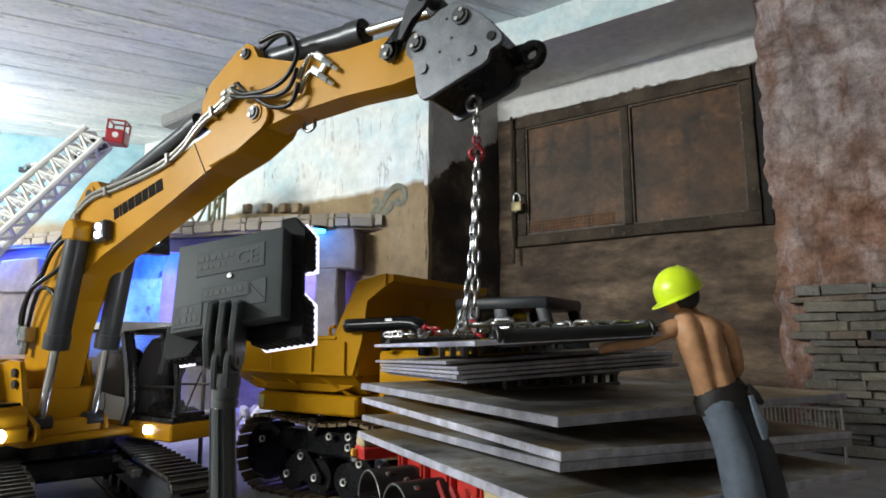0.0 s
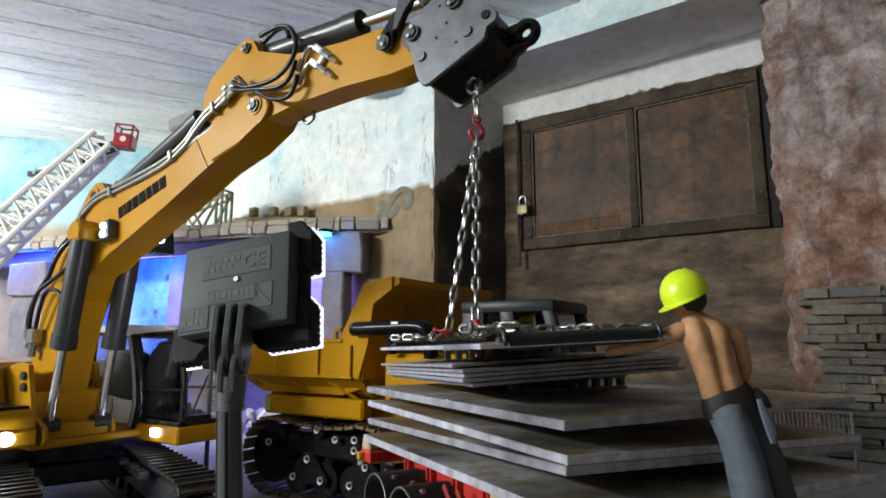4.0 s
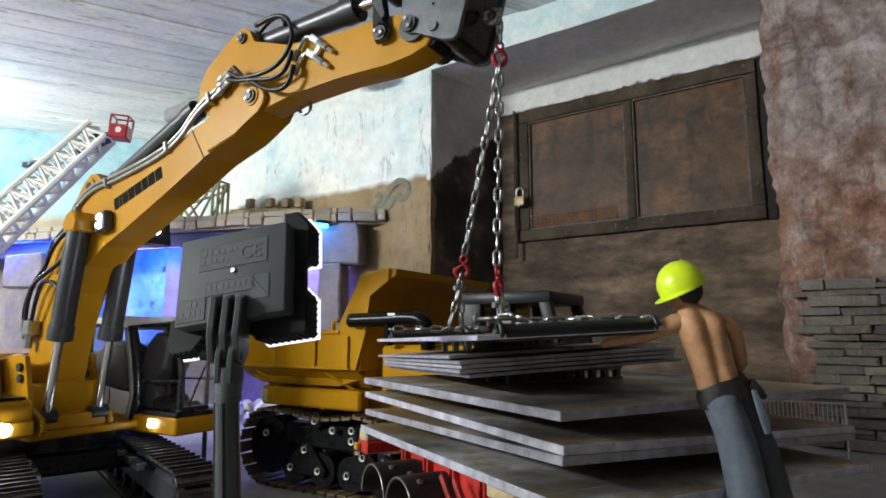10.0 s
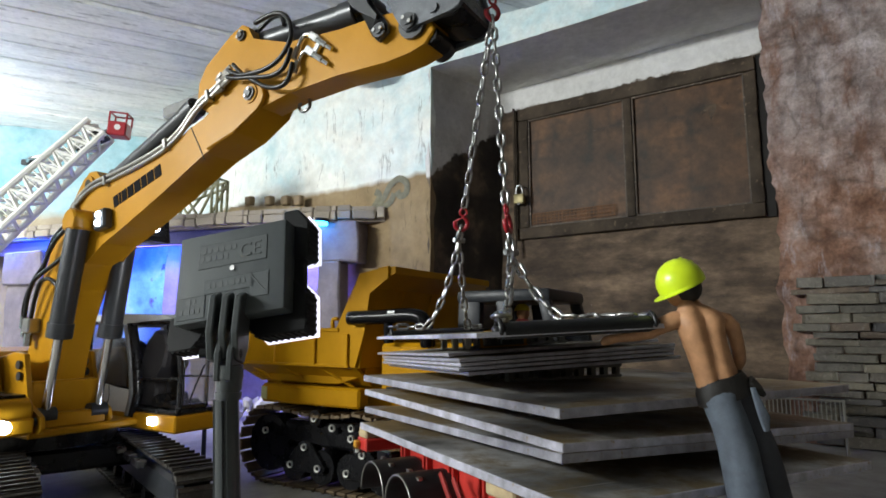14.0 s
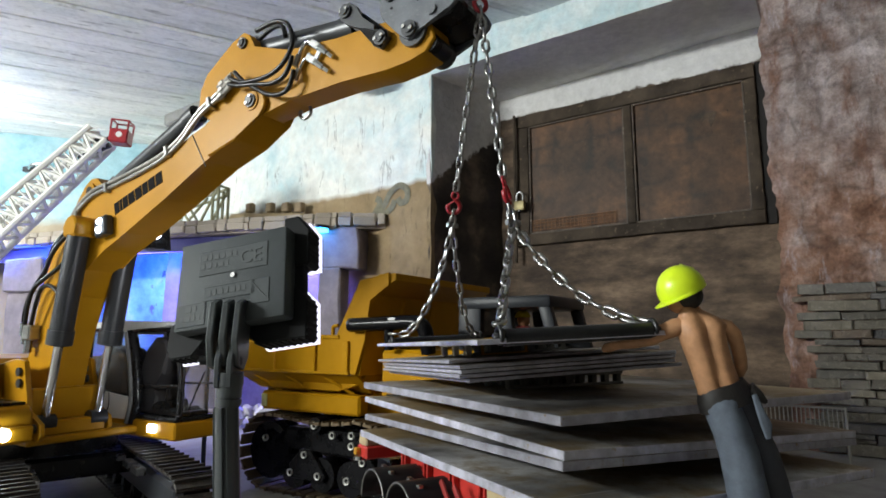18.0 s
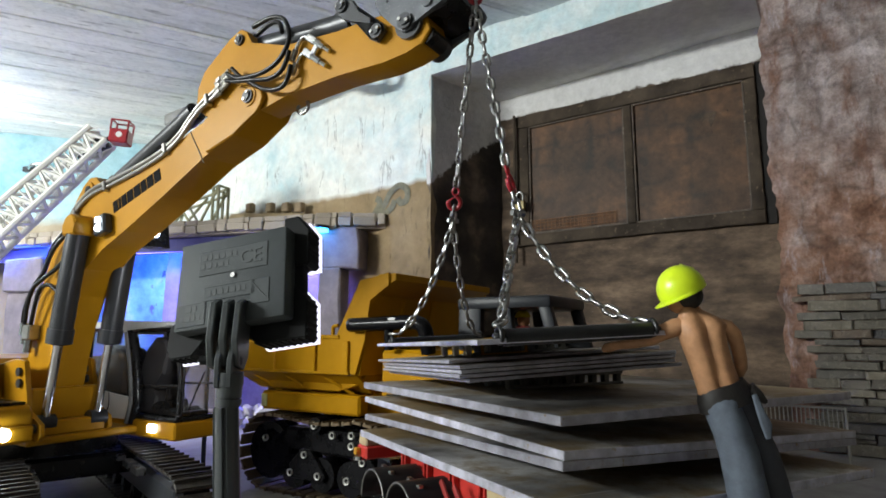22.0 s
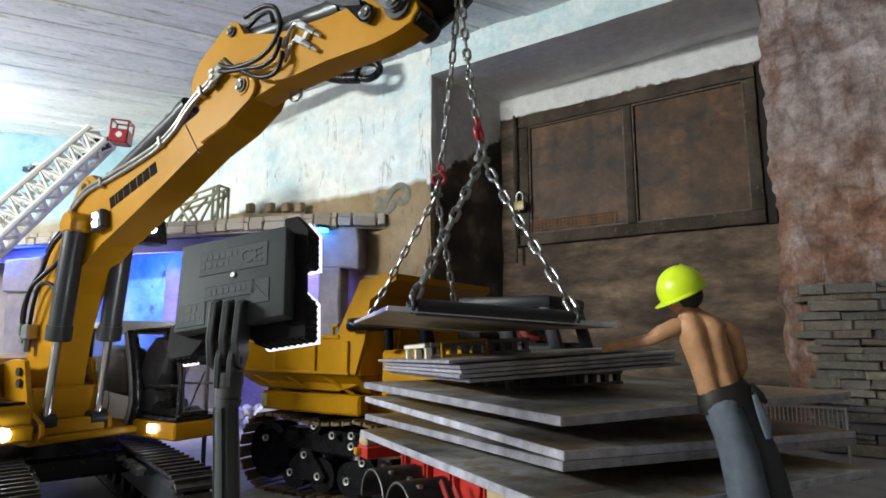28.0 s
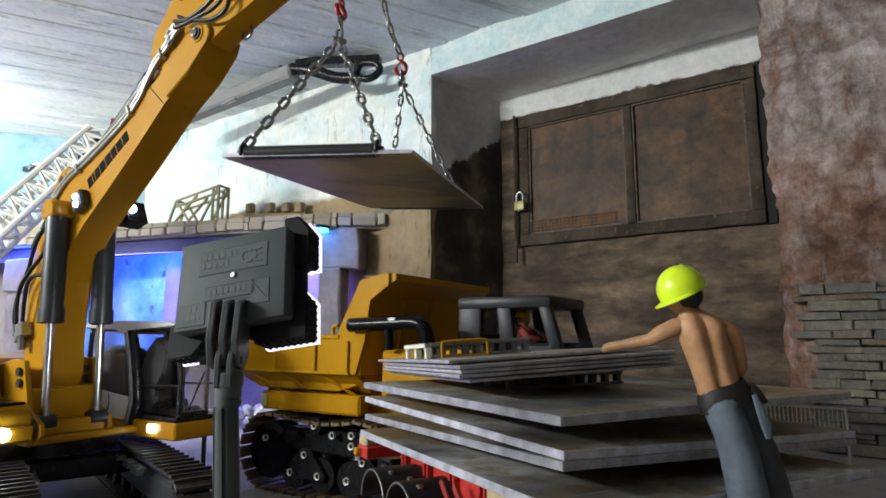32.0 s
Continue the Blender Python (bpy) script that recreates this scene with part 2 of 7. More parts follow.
def rock_paint():
    """Hand-modelled rock: grey, violet and pinkish stones parted by dark crooked seams, rust-brown lower down."""
    m, ns, ls, bs = nodes_of("painted_rock")
    v = coords(ns, ls, 1.0, True)
    n0, n1, n2, n3 = noise_node(ns, ls, v, 5, 4), noise_node(ns, ls, v, 16, 7, 0.62), noise_node(ns, ls, v, 55, 9, 0.75), noise_node(ns, ls, v, 190, 5, 0.7)
    warp = mix_node(ns, ls, 0.16, v, noise_col(ns, ls, v, 7), "ADD")
    stones = []
    for feature, scale in (("DISTANCE_TO_EDGE", 7.5), ("F1", 7.5), ("DISTANCE_TO_EDGE", 17.0)):
        vo = ns.new("ShaderNodeTexVoronoi")
        vo.feature = feature
        vo.inputs["Scale"].default_value = scale
        ls.new(warp, vo.inputs["Vector"])
        stones.append(vo)
    # dark seams; their wide soft edge is shade between stones, put into the colour
    seam = ramp_node(ns, ls, stones[0].outputs["Distance"], [(0.0, (0.0, 0.0, 0.0)), (0.035, (0.42, 0.42, 0.42)), (0.15, (1, 1, 1))])
    seam = mix_node(ns, ls, ramp_node(ns, ls, noise_node(ns, ls, v, 8, 3), [(0.50, (0, 0, 0)), (0.66, (0.6, 0.6, 0.6))]), seam, (1.0, 1.0, 1.0))
    crack = ramp_node(ns, ls, stones[2].outputs["Distance"], [(0.0, (0.62, 0.62, 0.62)), (0.14, (1, 1, 1))])
    crack = mix_node(ns, ls, ramp_node(ns, ls, noise_node(ns, ls, v, 12, 3), [(0.44, (1, 1, 1)), (0.56, (0, 0, 0))]), (1.0, 1.0, 1.0), crack)
    sep = ns.new("ShaderNodeSeparateXYZ")
    ls.new(v, sep.inputs[0])
    mr = ns.new("ShaderNodeMapRange")
    mr.inputs[1].default_value, mr.inputs[2].default_value = 0.49, 0.60
    ls.new(sep.outputs["Z"], mr.inputs[0])
    tone = ns.new("ShaderNodeSeparateColor")
    ls.new(stones[1].outputs["Color"], tone.inputs[0])
    up = ramp_node(ns, ls, n1, [(0.34, (0.32, 0.235, 0.205)), (0.50, (0.56, 0.475, 0.455)), (0.66, (0.76, 0.69, 0.69))])
    lo = ramp_node(ns, ls, n1, [(0.34, (0.22, 0.105, 0.062)), (0.50, (0.42, 0.235, 0.155)), (0.66, (0.62, 0.46, 0.39))])
    zone = mix_node(ns, ls, 0.35, mr.outputs[0], ramp_node(ns, ls, n0, [(0.42, (0, 0, 0)), (0.58, (1, 1, 1))]))
    col = mix_node(ns, ls, zone, lo, up)
    col = mix_node(ns, ls, 0.55, col, ramp_node(ns, ls, tone.outputs[0], [(0.0, (0.72, 0.62, 0.58)), (0.5, (1.0, 0.97, 0.98)), (1.0, (1.22, 1.18, 1.22))]), "MULTIPLY")
    col = mix_node(ns, ls, 1.0, col, crack, "MULTIPLY")
    col = mix_node(ns, ls, seam, mix_node(ns, ls, 0.42, col, (0.085, 0.045, 0.034)), col)
    st = ns.new("ShaderNodeMapping")
    st.inputs["Scale"].default_value, st.inputs["Rotation"].default_value = (34, 34, 9), (0.35, 0.25, 0.0)
    ls.new(v, st.inputs["Vector"])
    streak = noise_node(ns, ls, st.outputs[0], 1.0, 7, 0.72)
    col = mix_node(ns, ls, ramp_node(ns, ls, streak, [(0.52, (0, 0, 0)), (0.66, (0.75, 0.75, 0.75))]), col, (0.27, 0.125, 0.075))
    col = mix_node(ns, ls, ramp_node(ns, ls, streak, [(0.30, (0.7, 0.7, 0.7)), (0.42, (0, 0, 0))]), col, (0.66, 0.60, 0.64))
    col = mix_node(ns, ls, 0.7, col, ramp_node(ns, ls, n2, [(0.34, (0.55, 0.52, 0.50)), (0.58, (1.08, 1.08, 1.08))]), "MULTIPLY")
    col = mix_node(ns, ls, 0.5, col, ramp_node(ns, ls, n3, [(0.36, (0.60, 0.58, 0.56)), (0.60, (1.1, 1.1, 1.1))]), "MULTIPLY")
    ls.new(col, bs.inputs["Base Color"])
    bs.inputs["Roughness"].default_value = 0.75
    hsum = ns.new("ShaderNodeMath")
    hsum.operation = "MULTIPLY_ADD"
    hsum.inputs[1].default_value = 1.6
    ls.new(n2, hsum.inputs[0])
    ls.new(mix_node(ns, ls, 0.6, seam, streak), hsum.inputs[2])
    bump_node(ns, ls, bs, hsum.outputs[0], 1.0, 0.008)
    return m


def noise_col(ns, ls, vec, scale):
    n = ns.new("ShaderNodeTexNoise")
    n.inputs["Scale"].default_value = scale
    ls.new(vec, n.inputs["Vector"])
    return n.outputs["Color"]


ROCK = rock_paint()


def ceiling_paint():
    """Limewashed concrete with the grain of the boards: long pale and bluish streaks, chalky patches, scuffs."""
    m, ns, ls, bs = nodes_of("board_marked_concrete")
    v = coords(ns, ls, 1.0, True)
    rot = ns.new("ShaderNodeMapping")
    rot.inputs["Rotation"].default_value = (0, 0, radians(-27))
    ls.new(v, rot.inputs["Vector"])
    st = ns.new("ShaderNodeMapping")
    st.inputs["Scale"].default_value = (2.4, 17, 2)
    ls.new(rot.outputs[0], st.inputs["Vector"])
    a, b, c = noise_node(ns, ls, st.outputs[0], 1.0, 6, 0.7), noise_node(ns, ls, v, 3.5, 5), noise_node(ns, ls, v, 70, 5, 0.7)
    col = ramp_node(ns, ls, a, [(0.30, (0.44, 0.455, 0.45)), (0.42, (0.68, 0.695, 0.685)), (0.58, (0.84, 0.85, 0.835))])
    col = mix_node(ns, ls, ramp_node(ns, ls, b, [(0.42, (0, 0, 0)), (0.62, (1, 1, 1))]), col, mix_node(ns, ls, 0.45, col, (0.54, 0.66, 0.70)))
    sm = ns.new("ShaderNodeMapping")
    sm.inputs["Scale"].default_value = (11, 60, 5)
    ls.new(rot.outputs[0], sm.inputs["Vector"])
    scuff = ramp_node(ns, ls, noise_node(ns, ls, sm.outputs[0], 1.0, 4, 0.6), [(0.62, (0, 0, 0)), (0.70, (0.75, 0.75, 0.75))])
    col = mix_node(ns, ls, scuff, col, (0.30, 0.31, 0.31))
    flake = ramp_node(ns, ls, noise_node(ns, ls, v, 16, 6, 0.7), [(0.56, (0, 0, 0)), (0.62, (0.5, 0.5, 0.5))])
    col = mix_node(ns, ls, flake, col, (0.88, 0.90, 0.89))
    col = mix_node(ns, ls, 0.4, col, ramp_node(ns, ls, c, [(0.32, (0.62, 0.62, 0.62)), (0.52, (1, 1, 1))]), "MULTIPLY")
    ls.new(col, bs.inputs["Base Color"])
    bs.inputs["Roughness"].default_value = 0.9
    hs = ns.new("ShaderNodeMath")
    hs.operation = "MULTIPLY_ADD"
    hs.inputs[1].default_value = 0.4
    ls.new(c, hs.inputs[0])
    ls.new(a, hs.inputs[2])
    bump_node(ns, ls, bs, hs.outputs[0], 0.8, 0.006)
    return m


CONCRETE = ceiling_paint()
GROUND = two_zone("dusty_ground", [(0.3, (0.30, 0.285, 0.25)), (0.7, (0.45, 0.435, 0.395))], [(0.3, (0.28, 0.265, 0.235)), (0.7, (0.43, 0.415, 0.375))], 0.0, 0.05, 0.0, 9, relief=0.002)
CAVE = two_zone("cave_plaster", [(0.3, (0.14, 0.120, 0.135)), (0.7, (0.29, 0.255, 0.275))], [(0.3, (0.16, 0.135, 0.15)), (0.7, (0.33, 0.29, 0.31))], 0.2, 0.05, 0.1, 8, relief=0.006)


def slate_stone():
    """Split slate: each stone its own grey, olive or brown, with a cleft, dusty face."""
    m, ns, ls, bs = nodes_of("slate_stone")
    v = coords(ns, ls, 1.0, True)
    a, b = noise_node(ns, ls, v, 30, 6, 0.7), noise_node(ns, ls, v, 160, 5, 0.7)
    info = ns.new("ShaderNodeObjectInfo")
    tone = ramp_node(ns, ls, info.outputs["Random"], [(0.0, (0.12, 0.120, 0.130)), (0.2, (0.29, 0.265, 0.205)), (0.4, (0.16, 0.16, 0.175)), (0.6, (0.33, 0.295, 0.225)), (0.8, (0.20, 0.180, 0.155)), (1.0, (0.27, 0.195, 0.140))])
    col = mix_node(ns, ls, ramp_node(ns, ls, a, [(0.35, (0, 0, 0)), (0.68, (1, 1, 1))]), mix_node(ns, ls, 0.55, tone, (0.09, 0.08, 0.065)), tone)
    col = mix_node(ns, ls, ramp_node(ns, ls, b, [(0.55, (0, 0, 0)), (0.75, (0.7, 0.7, 0.7))]), col, (0.45, 0.42, 0.35))
    ls.new(col, bs.inputs["Base Color"])
    bs.inputs["Roughness"].default_value = 0.75
    hs = ns.new("ShaderNodeMath")
    hs.operation = "MULTIPLY_ADD"
    hs.inputs[1].default_value = 0.5
    ls.new(b, hs.inputs[0])
    ls.new(a, hs.inputs[2])
    bump_node(ns, ls, bs, hs.outputs[0], 1.0, 0.006)
    return m


SLATE = slate_stone()
LEDGESTONE = surface("ledge_stone", (0.40, 0.345, 0.275), 0.85, 0, 0.6, 30, 300, 0.4, 0.0015, vary=0.16)
FRAMEWOOD = surface("stained_frame", (0.088, 0.068, 0.050), 0.8, 0, 0.35, 16, 90, 0.5, 0.0020, wear=(0.150, 0.110, 0.078), spec=0.15)


def rust_panel():
    """Brown paint over board: rust-orange wear, dark squarish smudges, pale chips near the edges."""
    m, ns, ls, bs = nodes_of("rusty_panel_paint")
    v = coords(ns, ls)
    a, b, c = noise_node(ns, ls, v, 8, 6), noise_node(ns, ls, v, 60, 7, 0.75), noise_node(ns, ls, v, 160, 4, 0.7)
    col = ramp_node(ns, ls, a, [(0.34, (0.075, 0.050, 0.035)), (0.5, (0.150, 0.090, 0.055)), (0.68, (0.28, 0.150, 0.075))])
    warp = mix_node(ns, ls, 0.02, v, noise_col(ns, ls, v, 18), "ADD")
    br = ns.new("ShaderNodeTexVoronoi")
    br.distance = "CHEBYCHEV"
    br.inputs["Scale"].default_value, br.inputs["Randomness"].default_value = 21, 0.45
    ls.new(warp, br.inputs["Vector"])
    smudge = ramp_node(ns, ls, br.outputs["Distance"], [(0.26, (0, 0, 0)), (0.55, (1, 1, 1))])
    where = ramp_node(ns, ls, noise_node(ns, ls, v, 10, 3), [(0.44, (0, 0, 0)), (0.60, (0.75, 0.75, 0.75))])
    col = mix_node(ns, ls, mix_node(ns, ls, 1.0, smudge, where, "MULTIPLY"), col, (0.045, 0.042, 0.036))
    col = mix_node(ns, ls, 0.6, col, ramp_node(ns, ls, b, [(0.36, (0.55, 0.52, 0.50)), (0.62, (1.3, 1.2, 1.1))]), "MULTIPLY")
    col = mix_node(ns, ls, ramp_node(ns, ls, c, [(0.67, (0, 0, 0)), (0.73, (0.6, 0.6, 0.6))]), col, (0.46, 0.36, 0.27))
    ls.new(col, bs.inputs["Base Color"])
    bs.inputs["Roughness"].default_value = 0.55
    bump_node(ns, ls, bs, b, 0.4, 0.0012)
    return m


RUSTPANEL = rust_panel()
BEADWOOD = surface("worn_bead", (0.135, 0.100, 0.072), 0.6, 0, 0.4, 30, 110, 0.4, 0.001, wear=(0.40, 0.34, 0.27))
# near-black that stands in for shade in the window's gaps
GAPSHADE = surface("gap_shade_black", (0.014, 0.012, 0.011), 0.85, 0, 0.6, 30, 300, 0.4, 0.001)

# ---------------------------------------------------------------- mesh helpers


def mesh_of(bm, name="mesh", smooth=False):
    me = bpy.data.meshes.new(name)
    bmesh.ops.recalc_face_normals(bm, faces=bm.faces)
    for fc in bm.faces:
        fc.smooth = True
    bm.to_mesh(me)
    bm.free()
    if not smooth:
        me.set_sharp_from_angle(angle=radians(32))
    return me


def part(name, bm, material, parent=None, label="", m=None, smooth=False):
    me = bm if isinstance(bm, bpy.types.Mesh) else mesh_of(bm, name, smooth)
    if not me.materials:
        for mt in (material if isinstance(material, (list, tuple)) else [material]):
            me.materials.append(mt)
    ob = new(name, me)
    if parent:
        ob.parent = parent
    if m is not None:
        ob.matrix_basis = m
    if label:
        tagged(ob, label)
    return ob


def thing(name, m, label, category, group="", kind=""):
    ob = new(name)
    ob.empty_display_size = 0.02
    ob.matrix_basis = m
    return tagged(ob, label, category, group, kind)


def box(sx, sy, sz, at=(0, 0, 0), bevel=0.0, bm=None, m=None, seg=1):
    """A box with that size, its middle at 'at'; the edges may be rounded."""
    out = bm or bmesh.new()
    r = bmesh.ops.create_cube(out, size=1.0, matrix=(m or Matrix.Translation(at)) @ Matrix.Diagonal((sx, sy, sz, 1)))
    if bevel:
        es = list({e for v in r["verts"] for e in v.link_edges})
        bmesh.ops.bevel(out, geom=es, offset=bevel, segments=seg, affect="EDGES", profile=0.5)
    return out


def rod(p, q, r, bm=None, n=12, r2=None):
    """A round bar from p to q."""
    out = bm or bmesh.new()
    p, q = Vector(p), Vector(q)
    d = q - p
    mm = Matrix.Translation((p + q) / 2) @ d.to_track_quat("Z", "Y").to_matrix().to_4x4()
    bmesh.ops.create_cone(out, cap_ends=True, segments=n, radius1=r, radius2=r if r2 is None else r2, depth=d.length, matrix=mm)
    return out


def prism(outline, y0, y1, bm=None, bevel=0.0):
    """A plate or box girder: an outline in x and z, drawn out from y0 to y1."""
    out = bm or bmesh.new()
    lo, hi = [out.verts.new((x, y0, z)) for x, z in outline], [out.verts.new((x, y1, z)) for x, z in outline]
    fs = [out.faces.new(lo), out.faces.new(hi[::-1])]
    n = len(outline)
    for i in range(n):
        fs.append(out.faces.new((lo[i], hi[i], hi[(i + 1) % n], lo[(i + 1) % n])))
    if bevel:
        es = list({e for fc in fs for e in fc.edges})
        bmesh.ops.bevel(out, geom=es, offset=bevel, segments=1, affect="EDGES", profile=0.5)
    return out


def tube(points, r, bm=None, n=8, closed=False):
    """A bent pipe through the points, rounded by a Catmull-Rom curve."""
    out = bm or bmesh.new()
    pts = [Vector(p) for p in points]
    path = []
    count = len(pts)
    for i in range(count if closed else count - 1):
        a, b, c, d = (pts[(i - 1) % count], pts[i], pts[(i + 1) % count], pts[(i + 2) % count]) if closed else \
            (pts[max(i - 1, 0)], pts[i], pts[i + 1], pts[min(i + 2, count - 1)])
        for k in range(6):
            u = k / 6
            path.append(0.5 * ((2 * b) + (c - a) * u + (2 * a - 5 * b + 4 * c - d) * u * u + (3 * b - a - 3 * c + d) * u ** 3))
    if not closed:
        path.append(pts[-1])
    rings, side = [], None
    for i, p in enumerate(path):
        nxt, prv = path[(i + 1) % len(path)] if closed or i < len(path) - 1 else p, path[i - 1] if closed or i else p
        d = (nxt - prv).normalized()
        if side is None:
            side = d.orthogonal().normalized()
        side = (side - d * side.dot(d)).normalized()
        up = d.cross(side)
        rings.append([out.verts.new(p + (side * math.cos(a) + up * math.sin(a)) * r) for a in (2 * math.pi * k / n for k in range(n))])
    m = len(rings)
    for i in range(m if closed else m - 1):
        for k in range(n):
            out.faces.new((rings[i][k], rings[i][(k + 1) % n], rings[(i + 1) % m][(k + 1) % n], rings[(i + 1) % m][k]))
    if not closed:
        out.faces.new(rings[0]), out.faces.new(rings[-1][::-1])
    return out


def disc_outline(cx, cz, r, a0=0, a1=360, n=12):
    return [(cx + r * math.cos(radians(a0 + (a1 - a0) * k / n)), cz + r * math.sin(radians(a0 + (a1 - a0) * k / n))) for k in range(n + (a1 - a0 < 360))]


def rough_sheet(p0, p1, z0, z1, nx, nz, amp, scale, out_dir, thick, edge_amp=0.0, seed=0.0, cells=0.0):
    """An uneven upright slab from plan point p0 to p1: its face is knocked about by noise, its back is flat."""
    bm = bmesh.new()
    p0, p1, o = Vector((*p0, 0)), Vector((*p1, 0)), Vector((*out_dir, 0)).normalized()
    front = []
    for j in range(nz + 1):
        row = []
        for i in range(nx + 1):
            p = p0.lerp(p1, i / nx) + Vector((0, 0, z0 + (z1 - z0) * j / nz))
            q = p * scale + Vector((seed, seed, 0))
            d = noise.fractal(q, 1.0, 2.0, 4) * amp
            if edge_amp and i < 6:
                p += (p1 - p0).normalized() * noise.fractal(p * 22 + Vector((seed, 0, 0)), 0.8, 2.0, 4) * edge_amp * (1 - i / 6)
                d -= (1 - i / 6) ** 2 * amp * 1.5
            if cells:
                dist, _ = noise.voronoi(p * cells + noise.noise_vector(p * 5) * 0.9 + Vector((seed, 0, 0)))
                d += min(0.22, dist[1] - dist[0]) * amp * 1.6 - amp * 0.2 + noise.fractal(p * 40, 0.8, 2.0, 3) * amp * 0.25
            row.append(bm.verts.new(p + o * d))
        front.append(row)
    for j in range(nz):
        for i in range(nx):
            bm.faces.new((front[j][i], front[j][i + 1], front[j + 1][i + 1], front[j + 1][i]))
    rim = [front[0][i] for i in range(nx + 1)] + [front[j][nx] for j in range(1, nz + 1)] + [front[nz][i] for i in range(nx - 1, -1, -1)] + [front[j][0] for j in range(nz - 1, 0, -1)]
    back = []
    for v in rim:
        t = (Vector((v.co.x, v.co.y, 0)) - p0).dot((p1 - p0).normalized())
        b = p0 + (p1 - p0).normalized() * t - o * thick
        back.append(bm.verts.new((b.x, b.y, v.co.z)))
    k = len(rim)
    for i in range(k):
        bm.faces.new((rim[i], back[i], back[(i + 1) % k], rim[(i + 1) % k]))
    bm.faces.new(back)
    for fc in bm.faces:
        fc.smooth = len(fc.verts) == 4
    return bm


def structure(name, bm, material, label=""):
    return tagged(part(name, bm, material), label, "", "", "structure")


# ---------------------------------------------------------------- the cellar
ALONG = Vector((-0.8225, 0.5688, 0))      # the window wall runs away to the left
INTO = Vector((0.5688, 0.8225, 0))        # and this way lies its inside
structure("ground", box(6, 6, 0.1, (-0.5, 1.0, -0.05)), GROUND, "pale dusty concrete ground of the model landscape")
CEIL = 0.94


def ceiling_slab():
    """Concrete cast against boards: each board's strip stands a little higher or lower than the next."""
    bm = bmesh.new()
    a, b = Vector((0.89, 0.456, 0)), Vector((-0.456, 0.89, 0))
    rnd = random.Random(3)
    u = -2.6
    while u < 2.8:
        w = rnd.uniform(0.085, 0.13)
        dz, tilt = rnd.uniform(-0.004, 0.004), rnd.uniform(-0.004, 0.004)
        nseg = 40
        prev = None
        for k in range(nseg + 1):
            s = -3.2 + 5.6 * k / nseg
            pts = []
            open_joint = 0.004 + 0.006 * max(0.0, noise.noise(Vector((s * 2.2, u * 3.1, 5.0))) + 0.3)
            for e, zz in ((0.0, open_joint), (0.005, 0), (w * 0.5, 0), (w - 0.005, 0), (w, open_joint)):
                p = Vector((0.1, 1.2, CEIL)) + a * s + b * (u + e)
                p.z += dz + tilt * (e / w - 0.5) + zz + noise.noise(p * 9) * 0.003
                pts.append(bm.verts.new(p))
            if prev:
                for i in range(4):
                    bm.faces.new((prev[i], prev[i + 1], pts[i + 1], pts[i]))
            prev = pts
        u += w
    box(6, 6, 0.1, (-0.5, 1.0, CEIL + 0.07), bm=bm)
    return bm


structure("ceiling", ceiling_slab(), CONCRETE, "pale blue-grey board-marked concrete ceiling")
J0, J1 = Vector((-0.03, 1.432, 0)), Vector((0.164, 1.603, 0))      # the splayed jamb, front and back
far = J0 + ALONG * 1.36
structure("wall_north", rough_sheet(J0.xy, far.xy, 0, CEIL + 0.01, 110, 56, 0.006, 7, -INTO.xy, 0.22), MURAL, "plaster wall painted as pale sky over sandy hills")
structure("jamb_left", rough_sheet(J1.xy, (J0 + ALONG * 0.004).xy, 0, CEIL, 24, 60, 0.005, 9, (0.66, -0.75), 0.1), JAMB, "splayed plaster jamb, grey above and dark brown below")
W1 = Vector((0.80, 1.163, 0))
structure("wall_window", rough_sheet((J1 + ALONG * 0.12).xy, W1.xy, 0, CEIL, 70, 60, 0.004, 8, -INTO.xy, 0.12), BACKWALL, "stained brown plaster wall under a white band")
B0, B1 = J0 - ALONG * 0.0, J0 - ALONG * 1.1
bmb = rough_sheet(B0.xy, B1.xy, 0.865, CEIL + 0.01, 90, 8, 0.005, 9, -INTO.xy, 0.30)
structure("lintel_beam", bmb, [BEAM, SOFFIT], "pale blue plastered beam with a grey underside")
me = bpy.data.objects["lintel_beam"].data
for v in me.vertices:
    if (v.co - B0).dot(INTO) > 0.1 and v.co.z < 0.9:
        v.co.z += 0.034 * max(0.0, -(v.co - B0).dot(ALONG) - 0.1)
for pl in me.polygons:
    if pl.normal.z < -0.5:
        pl.material_index = 1
P0, P1 = Vector((0.622, 1.083, 0)), Vector((0.622, 1.083, 0)) - ALONG * 1.0
structure("pier", rough_sheet(P0.xy, P1.xy, 0.0, CEIL + 0.01, 110, 90, 0.010, 9, -INTO.xy, 0.26, edge_amp=0.012, cells=8.0), ROCK, "rough rock-textured pier painted grey, violet and rust")
structure("wall_west", rough_sheet(far.xy, (far.x - 1.9, far.y - 0.53), 0, CEIL + 0.01, 60, 40, 0.008, 6, (0.27, -0.96), 0.2), FARWALL, "pale turquoise plaster wall at the far end")
# unseen walls added to close the room; the dark ones damp bounced light
structure("wall_south", box(5, 0.1, 1.1, m=pose(-0.3, -1.6, 0.5)), DIMWALL, "unseen dark wall added behind the camera to cut bounced light")
structure("wall_left", box(0.1, 4, 1.1, m=pose(-3.0, 0.2, 0.5)), BEAM, "unseen plaster wall added to close the room at the side")
structure("wall_east", box(0.1, 4, 1.1, m=pose(1.75, 0.2, 0.5)), DIMWALL, "unseen plaster wall added to close the room at the side")


WALLROT = math.degrees(math.atan2(-ALONG.y, -ALONG.x))   # x of things on the wall runs to the right


